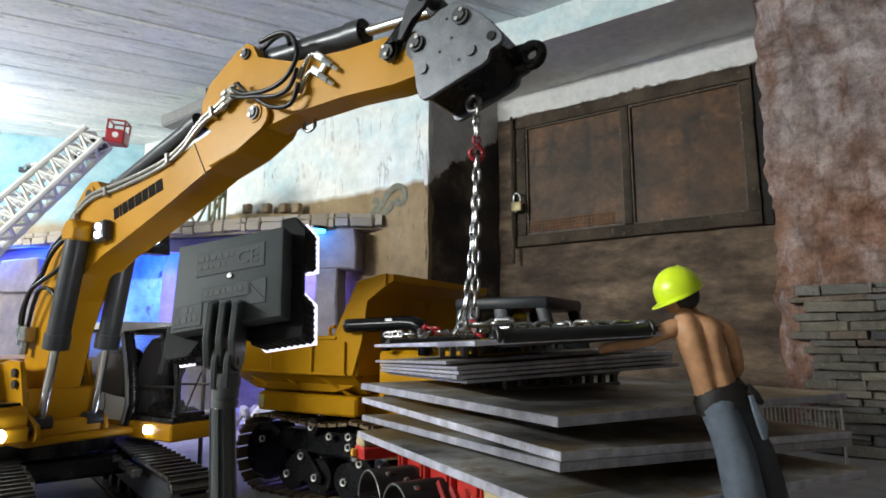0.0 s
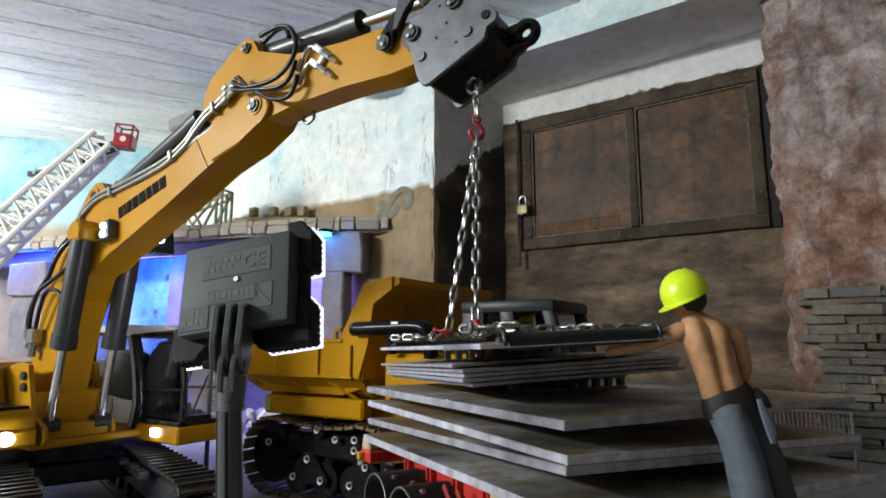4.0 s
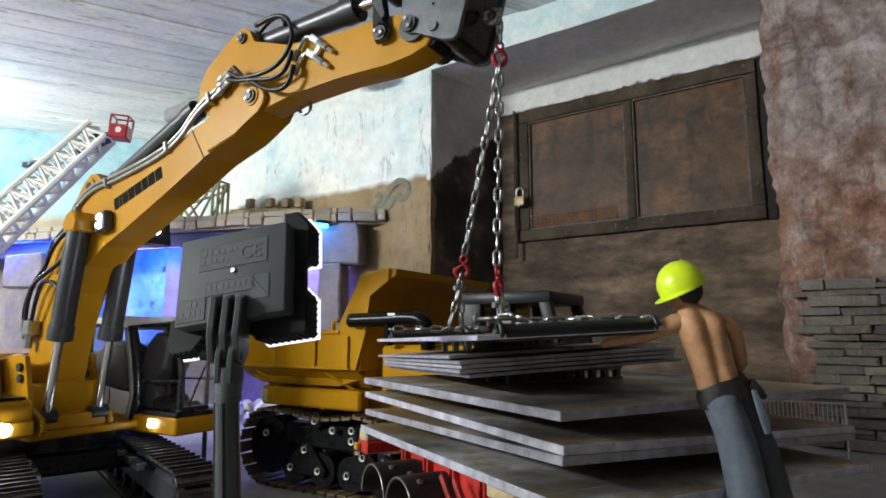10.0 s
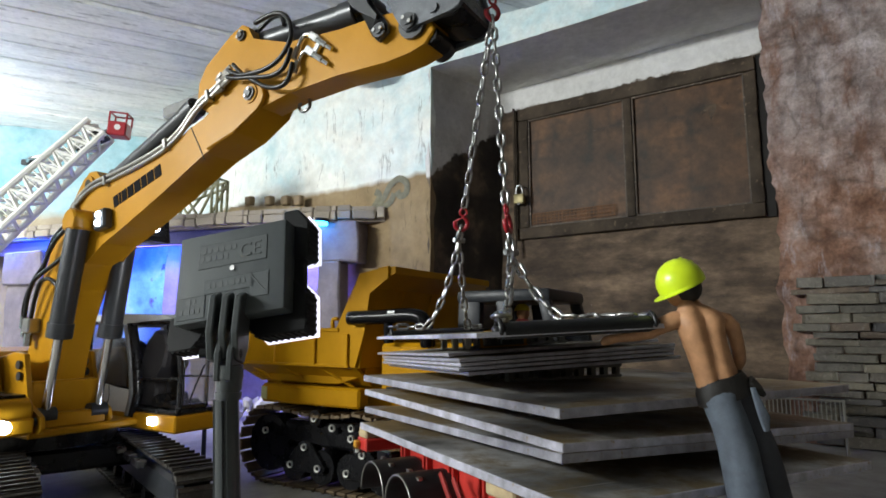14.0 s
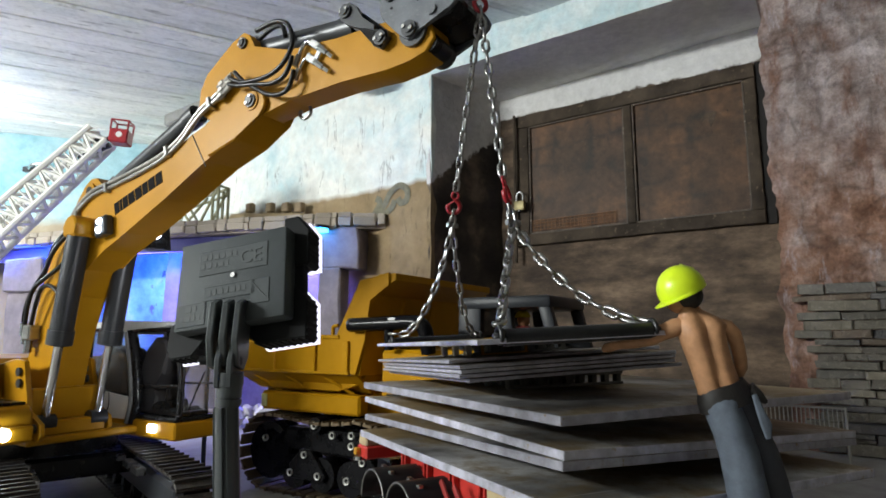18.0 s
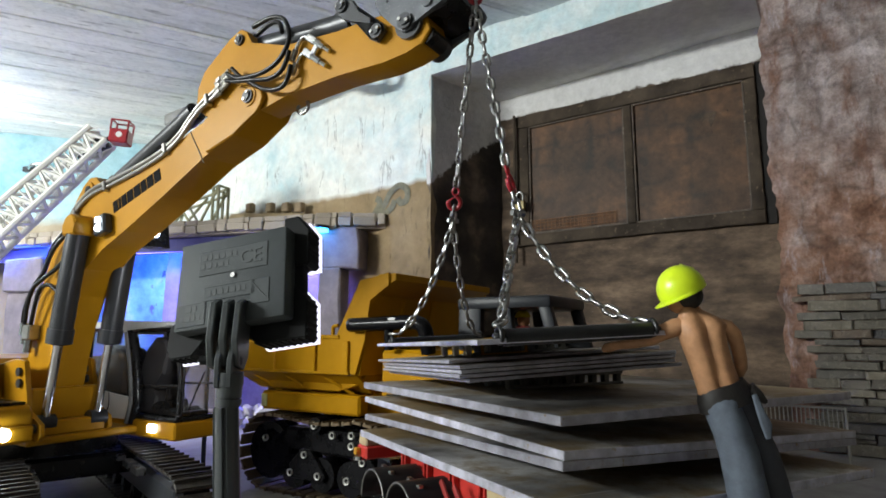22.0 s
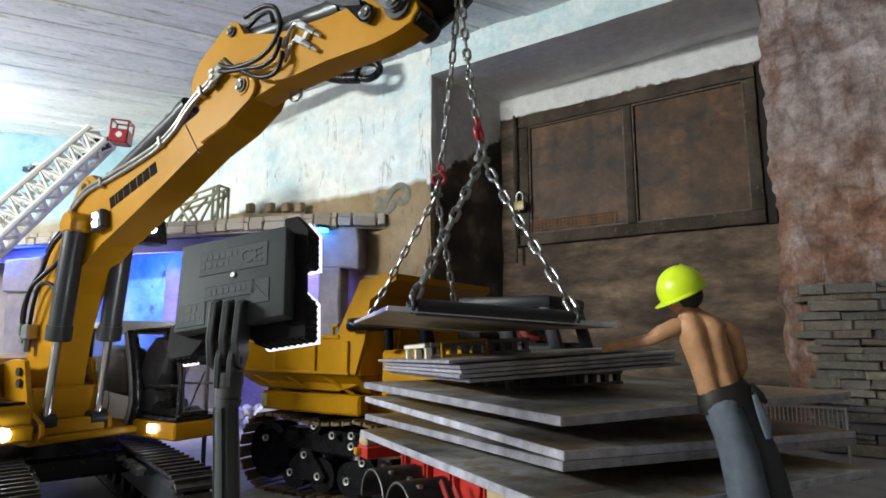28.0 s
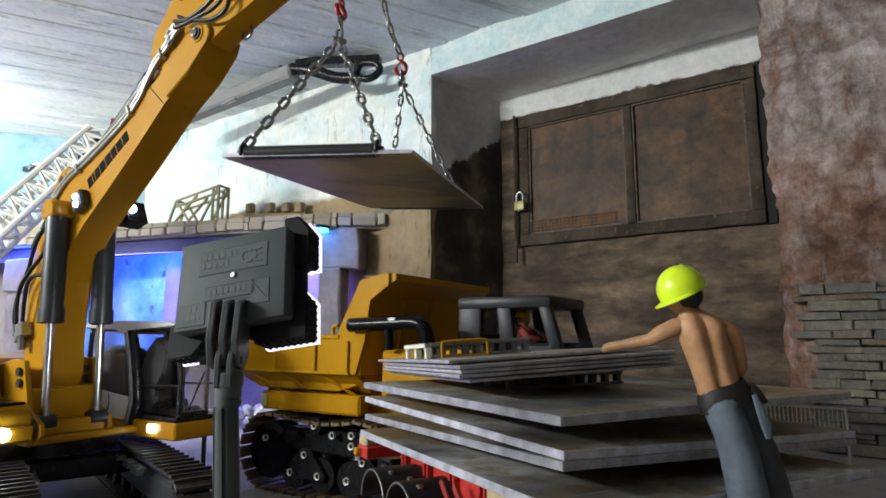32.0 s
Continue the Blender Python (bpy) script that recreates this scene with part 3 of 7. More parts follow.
def rough_bar(sx, sy, sz, at):
    """A frame member with worn, slightly crooked edges."""
    bm = box(sx, sy, sz, (0, 0, 0), 0.003, seg=2)
    n = 14
    longest = 0 if sx > sz else 2
    size = (sx, sy, sz)[longest]
    for k in range(1, n):
        co, no = [0, 0, 0], [0, 0, 0]
        co[longest], no[longest] = -size / 2 + size * k / n, 1
        bmesh.ops.bisect_plane(bm, geom=bm.verts[:] + bm.edges[:] + bm.faces[:], plane_co=co, plane_no=no)
    for v in bm.verts:
        q = (v.co + Vector(at)) * 38
        v.co += Vector((noise.noise(q), noise.noise(q + Vector((7, 0, 0))), noise.noise(q + Vector((0, 9, 0))))) * 0.0022
        v.co += Vector(at)
    return bm


def window():
    w = tagged(thing("window_1", Matrix.Translation((0.203, 1.576, 0.437)) @ pose(0, 0, 0, 0, 0, WALLROT), "blind cellar window, brown frame with two rust-painted panels", ""), kind="structure")
    W, Hh = 0.598, 0.362
    for nm, sx, sz, x, z in (("frame_rail", W, 0.030, W / 2, 0.015), ("frame_rail", W, 0.034, W / 2, Hh - 0.017)):
        part(nm, rough_bar(sx, 0.022, sz, (x, -0.006, z)), FRAMEWOOD, w)
    # the shadow gap round the frame is put in as black boxes
    part("frame_gap_shade", box(W + 0.034, 0.010, Hh + 0.014, (W / 2 + 0.011, 0.0105, Hh / 2), 0.001), GAPSHADE, w, "black sheet standing in for the shade round the frame")
    part("side_gap_shade", box(0.020, 0.010, Hh + 0.004, (W + 0.0105, -0.001, Hh / 2), 0.001), GAPSHADE, w, "black strip standing in for the shade beside the frame")
    for x, ww in ((0.022, 0.044), (0.315, 0.020), (W - 0.012, 0.024)):
        part("frame_stile", rough_bar(ww, 0.019, Hh - 0.064, (x, -0.006, Hh / 2 - 0.002)), FRAMEWOOD, w)
    for x0, x1 in ((0.044, 0.305), (0.325, W - 0.024)):
        bm = bmesh.new()
        nx, nz = 14, 10
        g = [[bm.verts.new((x0 + (x1 - x0) * i / nx, -0.003 + noise.noise(Vector((i * 0.7 + x0 * 30, j * 0.7, 0))) * 0.0016, 0.030 + (Hh - 0.064) * j / nz)) for i in range(nx + 1)] for j in range(nz + 1)]
        for j in range(nz):
            for i in range(nx):
                bm.faces.new((g[j][i], g[j][i + 1], g[j + 1][i + 1], g[j + 1][i]))
        bmesh.ops.solidify(bm, geom=bm.faces, thickness=0.004)
        part("panel", bm, RUSTPANEL, w)
        for zz in (0.032, Hh - 0.036):
            part("bead", box(x1 - x0, 0.005, 0.004, ((x0 + x1) / 2, -0.0085, zz), 0.001), BEADWOOD, w)
        for xx in (x0 + 0.002, x1 - 0.002):
            part("bead", box(0.004, 0.005, Hh - 0.072, (xx, -0.0085, Hh / 2 - 0.002), 0.001), BEADWOOD, w)
    # square mesh that shows through the lower edge of one panel
    g = bmesh.new()
    for k in range(22):
        rod((0.052 + k * 0.0105, -0.009, 0.038), (0.052 + k * 0.0105, -0.009, 0.066), 0.0009, g, 5)
    for zz in (0.040, 0.049, 0.058, 0.066):
        rod((0.050, -0.009, zz), (0.276, -0.009, zz), 0.0009, g, 5)
    part("wire_mesh", g, surface("rust_orange_wire", (0.27, 0.125, 0.05), 0.65, 0.3), w)
    part("hasp_bar", rod((0.010, -0.028, -0.045), (0.010, -0.028, Hh), 0.004, n=8), FRAMEWOOD, w, "thin dark locking bar")


window()


def padlock():
    m = Matrix.Translation((0.203, 1.576, 0.56)) @ pose(0, 0, 0, 0, 0, WALLROT) @ pose(0.026, -0.034, -0.017)
    ob = thing("padlock", m, "closed brass padlock with a steel shackle on the window's locking bar", "padlock")
    part("body", box(0.030, 0.014, 0.026, (0, 0, 0), 0.003, seg=2), BRASS, ob)
    part("shackle", tube([(-0.0095, 0, 0.010), (-0.0095, 0, 0.026), (-0.006, 0, 0.034), (0, 0, 0.037), (0.006, 0, 0.034), (0.0095, 0, 0.026), (0.0095, 0, 0.010)], 0.0025), STEEL, ob, "bright steel shackle", smooth=True)
    part("keyhole", rod((0, -0.0062, -0.0135), (0, 0.0062, -0.0135), 0.003, n=8), BLACKPAINT, ob)


padlock()

# ---------------------------------------------------------------- steel plates
def steel_plate(name, sx, sy, th, m, label, group=""):
    """A flame-cut sheet: dark mill scale above and below, bright edges all round."""
    bm = box(sx, sy, th, (0, 0, 0), 0.0004)
    ob = part(name, bm, [SHEET, CUTEDGE])
    for pl in ob.data.polygons:
        if abs(pl.normal.z) < 0.9:
            pl.material_index = 1
    ob.matrix_basis = m
    return tagged(ob, label, "steel plate", group)


def plate_at(corner, yaw, sx, sy, th, top, tilt=(0, 0)):
    """Its nearest corner in plan, turned by yaw."""
    c, s = math.cos(radians(yaw)), math.sin(radians(yaw))
    x, y = corner[0] + c * sx / 2 - s * sy / 2, corner[1] + s * sx / 2 + c * sy / 2
    return pose(x, y, top - th / 2, tilt[0], tilt[1], yaw)


for i, (cx, cy, yaw, sx, sy, th, top, tl) in enumerate((
        (0.056, 0.289, 29.5, 0.260, 0.249, 0.0050, 0.1580, (0, 0)), (0.056, 0.284, 29.0, 0.251, 0.250, 0.0045, 0.1402, (0.9, 2.1)),
        (0.055, 0.283, 29.0, 0.251, 0.246, 0.0045, 0.1311, (-1.2, 2.1)), (0.058, 0.262, 29.0, 0.236, 0.256, 0.0050, 0.1190, (0.5, 1.1)))):
    steel_plate("steel_plate", sx, sy, th, plate_at((cx, cy), yaw, sx, sy, th, top, tl), "large square sheet-steel plate with rust blooms, in the lower stack", "large plates on the trailer")
for i, (dx, dy) in enumerate(((0.006, 0.004), (0, 0), (0.001, 0.001), (0.0, -0.003), (-0.006, 0.010))):
    top = 0.1708 + i * 0.0027
    steel_plate("steel_plate", 0.148, 0.25, 0.0022, plate_at((0.0095 + dx, 0.349 + dy), 16.0, 0.148, 0.25, 0.0022, top, (-1.9, -3.1)), "thin oblong sheet-steel plate in the upper stack", "thin plates in a stack")

# grey pallets between the stacks
def pallet(m, label, nx, ny, size, h):
    ob = thing("pallet", m, label, "pallet", "grey pallets")
    for k in range(nx):
        x = (k / (nx - 1) - 0.5) * (size[0] - 0.006)
        part("deck_board", box(0.0055, size[1], 0.0018, (x, 0, h - 0.0009)), PALLET, ob)
    for j in range(ny):
        y = (j / (ny - 1) - 0.5) * (size[1] - 0.005)
        part("stringer", box(size[0], 0.005, 0.0018, (0, y, h - 0.0027)), PALLET, ob)
        for k in range(nx):
            x = (k / (nx - 1) - 0.5) * (size[0] - 0.006)
            part("block", box(0.0045, 0.005, h - 0.0036, (x, y, (h - 0.0036) / 2)), IVORY if k == 0 and "ivory" in label else PALLET, ob)
    part("side_rail", box(size[0] - 0.004, 0.0016, 0.0030, (0.002, -size[1] / 2 - 0.0010, h - 0.0016), 0.0003), PALLET, ob)
    part("side_rail", box(size[0] - 0.004, 0.0016, 0.0022, (0.002, -size[1] / 2 - 0.0010, 0.0011), 0.0003), PALLET, ob)
    if "ivory" in label:
        part("end_board", box(0.0040, size[1], 0.0030, (-size[0] / 2 + 0.0012, 0, h - 0.0022), 0.0004), IVORY, ob, "ivory end board")
    return ob


# ---------------------------------------------------------------- the excavator
HEAD = -31.585
PIV = 0.1308          # the boom's pivot over the ground
EXC = thing("excavator", pose(-0.4843, 0.7291, 0, 0, 0, HEAD), "yellow hydraulic model excavator with lit lamps and raised boom", "excavator")
HALF, FARSIDE = 0.0225, 0.0145     # the boom's near and far face


def rot2(v, deg):
    a = radians(deg)
    return (v[0] * math.cos(a) - v[1] * math.sin(a), v[0] * math.sin(a) + v[1] * math.cos(a))


BOOM_END, STICK_TIP, STICK_CYL, LINK_PIN = (0.3796, 0.2771), (0.1758, 0.0183), (-0.0215, 0.064), (0.1479, 0.0187)
LINK_LEN = 0.050


def pin(parent, x, z, y, r=0.006, name="pin"):
    """A pin head with its washer and two small screws, on the near side."""
    bm = rod((x, y + 0.001, z), (x, y - 0.0018, z), r, n=16)
    rod((x, y - 0.0018, z), (x, y - 0.0032, z), r * 0.62, bm, 12)
    part(name, bm, GREYPAINT, parent)
    s = bmesh.new()
    for k in (-1, 1):
        rod((x + 0.3 * k * r, y - 0.0030, z + 0.45 * k * r), (x + 0.3 * k * r, y - 0.0042, z + 0.45 * k * r), r * 0.25, s, 8)
    part("screw", s, CHROME, parent)


def lettering(text, parent, material, size, m, name="lettering", extrude=0.0003, bold=0.0):
    cu = bpy.data.curves.new(name, "FONT")
    cu.body, cu.size, cu.extrude, cu.resolution_u, cu.offset = text, size, extrude, 2, size * bold
    cu.space_character = 1.09 if bold else 1.0
    tmp = new(name, cu)
    me = bpy.data.meshes.new_from_object(tmp.evaluated_get(bpy.context.evaluated_depsgraph_get()))
    bpy.data.objects.remove(tmp)
    me.materials.clear()
    return part(name, me, material, parent, m=m)


def bars(parent, material, m, widths, h, gap, name="label_mark", lift=0.0004):
    x = 0.0
    for w in widths:
        part(name, box(w, lift, h, (x + w / 2, 0, h / 2)), material, parent, m=m)
        x += w + gap


LETTERBLACK = surface("letter_black", (0.006, 0.006, 0.007), 0.8, 0, 0.8, 60, 900, 0.0, 0.0, spec=0.08)


def make_boom():
    prof = [(-0.0120, -0.0180), (0.0190, -0.0181), (0.0520, -0.0060), (0.0640, 0.0080), (0.0690, 0.0391), (0.0785, 0.0752), (0.0928, 0.1099), (0.1146, 0.1384), (0.1484, 0.1587),
            (0.1876, 0.1735), (0.2539, 0.2028), (0.3150, 0.2334), (0.3588, 0.2453), (0.3892, 0.2622), (0.3968, 0.2740), (0.3930, 0.2815), (0.3830, 0.2852), (0.3700, 0.2850), (0.3560, 0.2825), (0.3380, 0.2775), (0.318, 0.270), (0.290, 0.262), (0.255, 0.246), (0.200, 0.231),
            (0.160, 0.226), (0.138, 0.230), (0.124, 0.243), (0.110, 0.244), (0.097, 0.236), (0.084, 0.218), (0.066, 0.196), (0.041, 0.162), (0.026, 0.129), (0.016, 0.096), (0.010, 0.060), (0.003, 0.025)]
    b = part("boom", prism(prof, -HALF, FARSIDE, bevel=0.0012), YELLOW, EXC, "yellow box-section boom with black lettering")
    # bosses on the near and far side
    for y in (-HALF, FARSIDE):
        s = 1 if y > 0 else -1
        part("boss", rod((BOOM_END[0], y - 0.002 * s, BOOM_END[1]), (BOOM_END[0], y + 0.004 * s, BOOM_END[1]), 0.0090, n=24), YELLOW, b)
        part("boss", rod((0.112, y - 0.002 * s, 0.2285), (0.112, y + 0.002 * s, 0.2285), 0.010, n=20), YELLOW, b)
        part("cylinder_bracket", prism([(0.1090, 0.173), (0.1340, 0.173)] + disc_outline(0.1215, 0.184, 0.0125, 0, 180, 12), y, y + (0.024 if s < 0 else 0.018) * s, bevel=0.002), YELLOW, b)
    pin(b, BOOM_END[0], BOOM_END[1], -HALF - 0.004, 0.0065)
    part("ear_hole", rod((0.112, -HALF - 0.0026, 0.2285), (0.112, -HALF - 0.0021, 0.2285), 0.0055, n=16), BLACKPAINT, b)
    part("fork_cheek", prism([(0.320, 0.2345), (0.3588, 0.2449), (0.3892, 0.2618), (0.3950, 0.2665), (0.3972, 0.2735), (0.3935, 0.2820), (0.3830, 0.2858), (0.3700, 0.2855), (0.3560, 0.2828), (0.3380, 0.2778), (0.3140, 0.2680)], -HALF - 0.0028, -HALF + 0.001, bevel=0.0012), YELLOW, b)
    # weld seam of the boom
    part("weld_seam", rod((0.316, -HALF - 0.0004, 0.2262), (0.292, -HALF - 0.0004, 0.2625), 0.0005, n=6), BLACKPAINT, b)
    # hydraulic pipes along the top, with clamps
    for k, (dy, dz) in enumerate(((-0.0245, 0.000), (-0.0245, 0.0055), (-0.019, 0.009))):
        part("hydraulic_pipe", tube([(0.070, dy - 0.003, 0.175 + dz), (0.088, dy - 0.001, 0.203 + dz), (0.120, dy, 0.222 + dz), (0.170, dy, 0.229 + dz), (0.240, dy, 0.242 + dz),
                                     (0.275, dy, 0.256 + dz), (0.292, dy, 0.270 + dz), (0.308, dy, 0.281 + dz), (0.327, dy, 0.289 + dz), (0.340, dy, 0.297 + dz)], 0.0023), PIPEZINC, b, smooth=True)
    for x, z in ((0.2568, 0.2505), (0.150, 0.2275), (0.320, 0.288), (0.092, 0.205)):
        part("pipe_clamp", box(0.005, 0.008, 0.012, m=Matrix.Translation((x, -HALF - 0.002, z)) @ pose(0, 0, 0, 0, -16, 0), bevel=0.001), PIPEZINC, b)
    for z in (0.0, 0.006, -0.006):
        bm = rod((0.333, -HALF - 0.004, 0.294 + z), (0.352, -HALF - 0.004, 0.304 + z * 0.9), 0.0024, n=8)
        rod((0.336, -HALF - 0.004, 0.2956 + z), (0.341, -HALF - 0.004, 0.2982 + z), 0.0034, bm, 6)
        part("hose_coupling", bm, PIPEZINC, b)
    # hoses that drop to the body
    yh = -HALF - 0.008
    part("hose", tube([(0.098, yh, 0.190), (0.072, yh, 0.178), (0.054, yh, 0.164), (0.042, yh, 0.141), (0.022, yh, 0.124), (0.007, yh, 0.103), (0.004, yh, 0.082), (0.007, yh + 0.004, 0.060)], 0.0024), RUBBER, b, smooth=True)
    part("hose", tube([(0.102, yh - 0.003, 0.182), (0.076, yh - 0.003, 0.170), (0.060, yh - 0.003, 0.156), (0.048, yh - 0.003, 0.136)], 0.0024), RUBBER, b, smooth=True)
    part("hose", tube([(0.104, yh - 0.004, 0.164), (0.091, yh - 0.005, 0.145), (0.058, yh - 0.006, 0.131), (0.033, yh - 0.005, 0.121), (0.020, yh - 0.004, 0.102), (0.013, yh - 0.002, 0.080)], 0.0024), RUBBER, b, smooth=True)
    part("hose", tube([(0.096, yh - 0.002, 0.096), (0.088, yh - 0.004, 0.112), (0.070, yh - 0.005, 0.122), (0.050, yh - 0.005, 0.120), (0.038, yh - 0.004, 0.102), (0.029, yh - 0.002, 0.084), (0.022, yh, 0.072)], 0.0024), RUBBER, b, smooth=True)
    part("hose_block", box(0.016, 0.014, 0.017, (0.022, -HALF - 0.006, 0.070), 0.0015), PIPEZINC, b)
    for x, z in ((0.007, 0.074), (0.012, 0.064), (0.020, 0.054)):
        part("hose_coupling", rod((x, yh, z - 0.007), (x + 0.001, yh, z + 0.007), 0.0042, n=6), CHROME, b)
    part("hose_coupling", rod((0.094, yh - 0.002, 0.088), (0.097, yh - 0.002, 0.100), 0.0035, n=8), CHROME, b)
    # work lamp on the boom's flank
    part("lamp_housing", box(0.022, 0.010, 0.022, m=Matrix.Translation((0.155, -HALF - 0.005, 0.183)) @ pose(0, 0, 0, 0, -10, 0), bevel=0.002), GREYPAINT, b)
    lens = bmesh.new()
    for dz in (-0.0045, 0.0045):
        rod((0.1555, -HALF - 0.0095, 0.183 + dz), (0.1565, -HALF - 0.0112, 0.183 + dz), 0.0036, lens, 14)
    part("lamp_lens", lens, LEDWHITE, b, "two glowing white lamp lenses")
    # the same lamp on the far flank, on a bracket with cooling ribs
    far_lamp = part("lamp_housing", box(0.020, 0.022, 0.026, m=Matrix.Translation((0.152, FARSIDE + 0.019, 0.180)) @ pose(0, 0, 0, 0, -10, 0), bevel=0.003), BLACKPAINT, b, "black lamp housing with cooling ribs")
    for k in range(6):
        part("cooling_rib", box(0.002, 0.025, 0.029, m=Matrix.Translation((0.1405 + 0.0040 * k, FARSIDE + 0.020, 0.180)) @ pose(0, 0, 0, 0, -10, 0)), BLACKPAINT, far_lamp)
    part("lamp_lens", rod((0.162, FARSIDE + 0.014, 0.1815), (0.1655, FARSIDE + 0.012, 0.1822), 0.0052, n=14), LEDWHITE, b, "glowing white lamp lens")
    # the maker's lettering, as plain black blocks on a rising line
    blocks = Matrix.Translation((0.1665, -HALF - 0.0003, 0.1955)) @ pose(0, 0, 0, 0, -17, 0)
    bars(b, LETTERBLACK, blocks, (0.0088, 0.0036, 0.0090, 0.0106, 0.0112, 0.0090, 0.0108, 0.0108), 0.0128, 0.0017, name="letter_block", lift=0.0006)
    return b


LEDWHITE = glow("white_led", (0.70, 0.82, 1.0), 22.0)


def make_stick():
    prof = [(-0.083, 0.030), (-0.074, 0.046), (-0.038, 0.070), (-0.022, 0.076), (-0.012, 0.070), (-0.006, 0.056), (0.040, 0.040), (0.100, 0.036), (0.140, 0.036), (0.168, 0.034),
            (0.190, 0.024), (0.194, 0.010), (0.186, 0.000), (0.172, -0.003), (0.150, -0.006), (0.100, -0.004), (0.045, -0.007), (0.010, -0.014), (-0.015, -0.014), (-0.040, -0.006), (-0.062, -0.006), (-0.084, 0.008)]
    s = part("stick", prism(prof, -0.0205, 0.0050, bevel=0.001), YELLOW, EXC, "yellow dipper arm with chrome valve fittings")
    pin(s, STICK_CYL[0], STICK_CYL[1], -0.0212, 0.0055)
    part("tip_bush", rod((STICK_TIP[0], -0.024, STICK_TIP[1]), (STICK_TIP[0], 0.024, STICK_TIP[1]), 0.012, n=20), GREYPAINT, s)
    # rounded black end of the arm
    part("arm_end", rod((0.187, -0.0180, 0.009), (0.187, 0.0040, 0.009), 0.0078, n=20), BLACKPAINT, s)
    for x, z in ((0.0755, 0.0345), (0.0715, 0.0225)):
        bm = box(0.014, 0.006, 0.0068, m=Matrix.Translation((x, -0.0225, z)) @ pose(0, 0, 0, 0, 38, 0), bevel=0.001)
        rod((x + 0.004, -0.0235, z - 0.0032), (x + 0.014, -0.0235, z - 0.0112), 0.0030, bm, 8)
        rod((x + 0.012, -0.0235, z - 0.0096), (x + 0.0205, -0.0235, z - 0.0165), 0.0020, bm, 8)
        part("valve", bm, CHROME, s)
    part("valve_bridge", box(0.006, 0.005, 0.013, m=Matrix.Translation((0.0795, -0.0225, 0.0250)) @ pose(0, 0, 0, 0, 38, 0), bevel=0.001), CHROME, s)
    for line in ([(0.0557, 0.0270), (0.0585, 0.0345), (0.0640, 0.0398), (0.0700, 0.0385), (0.0740, 0.0355)], [(0.0570, 0.0140), (0.0590, 0.0190), (0.0630, 0.0240), (0.0680, 0.0245), (0.0710, 0.0228)]):
        part("hydraulic_pipe", tube([(x, -0.0235, z) for x, z in line], 0.0018), CHROME, s, smooth=True)
    # black hoses that loop from the boom's pipes to the valves and up to the cylinder
    hoses = ([(-0.0200, 0.0310), (-0.0059, 0.0182), (0.0121, 0.0070), (0.0235, 0.0002), (0.0379, -0.0041), (0.0490, -0.0030), (0.0545, 0.0040), (0.0570, 0.0140)],
             [(-0.0260, 0.0200), (-0.0137, 0.0159), (0.0093, 0.0116), (0.0313, 0.0074), (0.0460, 0.0100), (0.0530, 0.0186), (0.0557, 0.0270)],
             [(-0.0240, 0.0260), (-0.0100, 0.0180), (0.0028, 0.0154), (0.0248, 0.0144), (0.0421, 0.0190), (0.0532, 0.0291), (0.0567, 0.0411), (0.0500, 0.0570), (0.0340, 0.0640), (0.0100, 0.0620)])
    for k, line in enumerate(hoses):
        part("hose", tube([(x, -0.0300 - 0.0012 * k, z) for x, z in line], 0.0021), RUBBER, s, smooth=True)
    for x, z in ((0.0557, 0.0235), (0.0565, 0.0110)):
        part("hose_coupling", rod((x - 0.0015, -0.0262, z - 0.004), (x + 0.001, -0.0245, z + 0.006), 0.0028, n=6), PIPEZINC, s)
    # small shackle under the arm
    part("eye", tube([(0.040, 0, -0.004), (0.036, 0, -0.012), (0.042, 0, -0.017), (0.049, 0, -0.013), (0.048, 0, -0.004)], 0.0016), STEEL, s, smooth=True)
    return s


COUPLERGREY = surface("rubbed_steel_plate", (0.115, 0.125, 0.142), 0.36, 0.35, 0.7, 90, 700, 0.1, 0.0003, wear=(0.24, 0.25, 0.27))


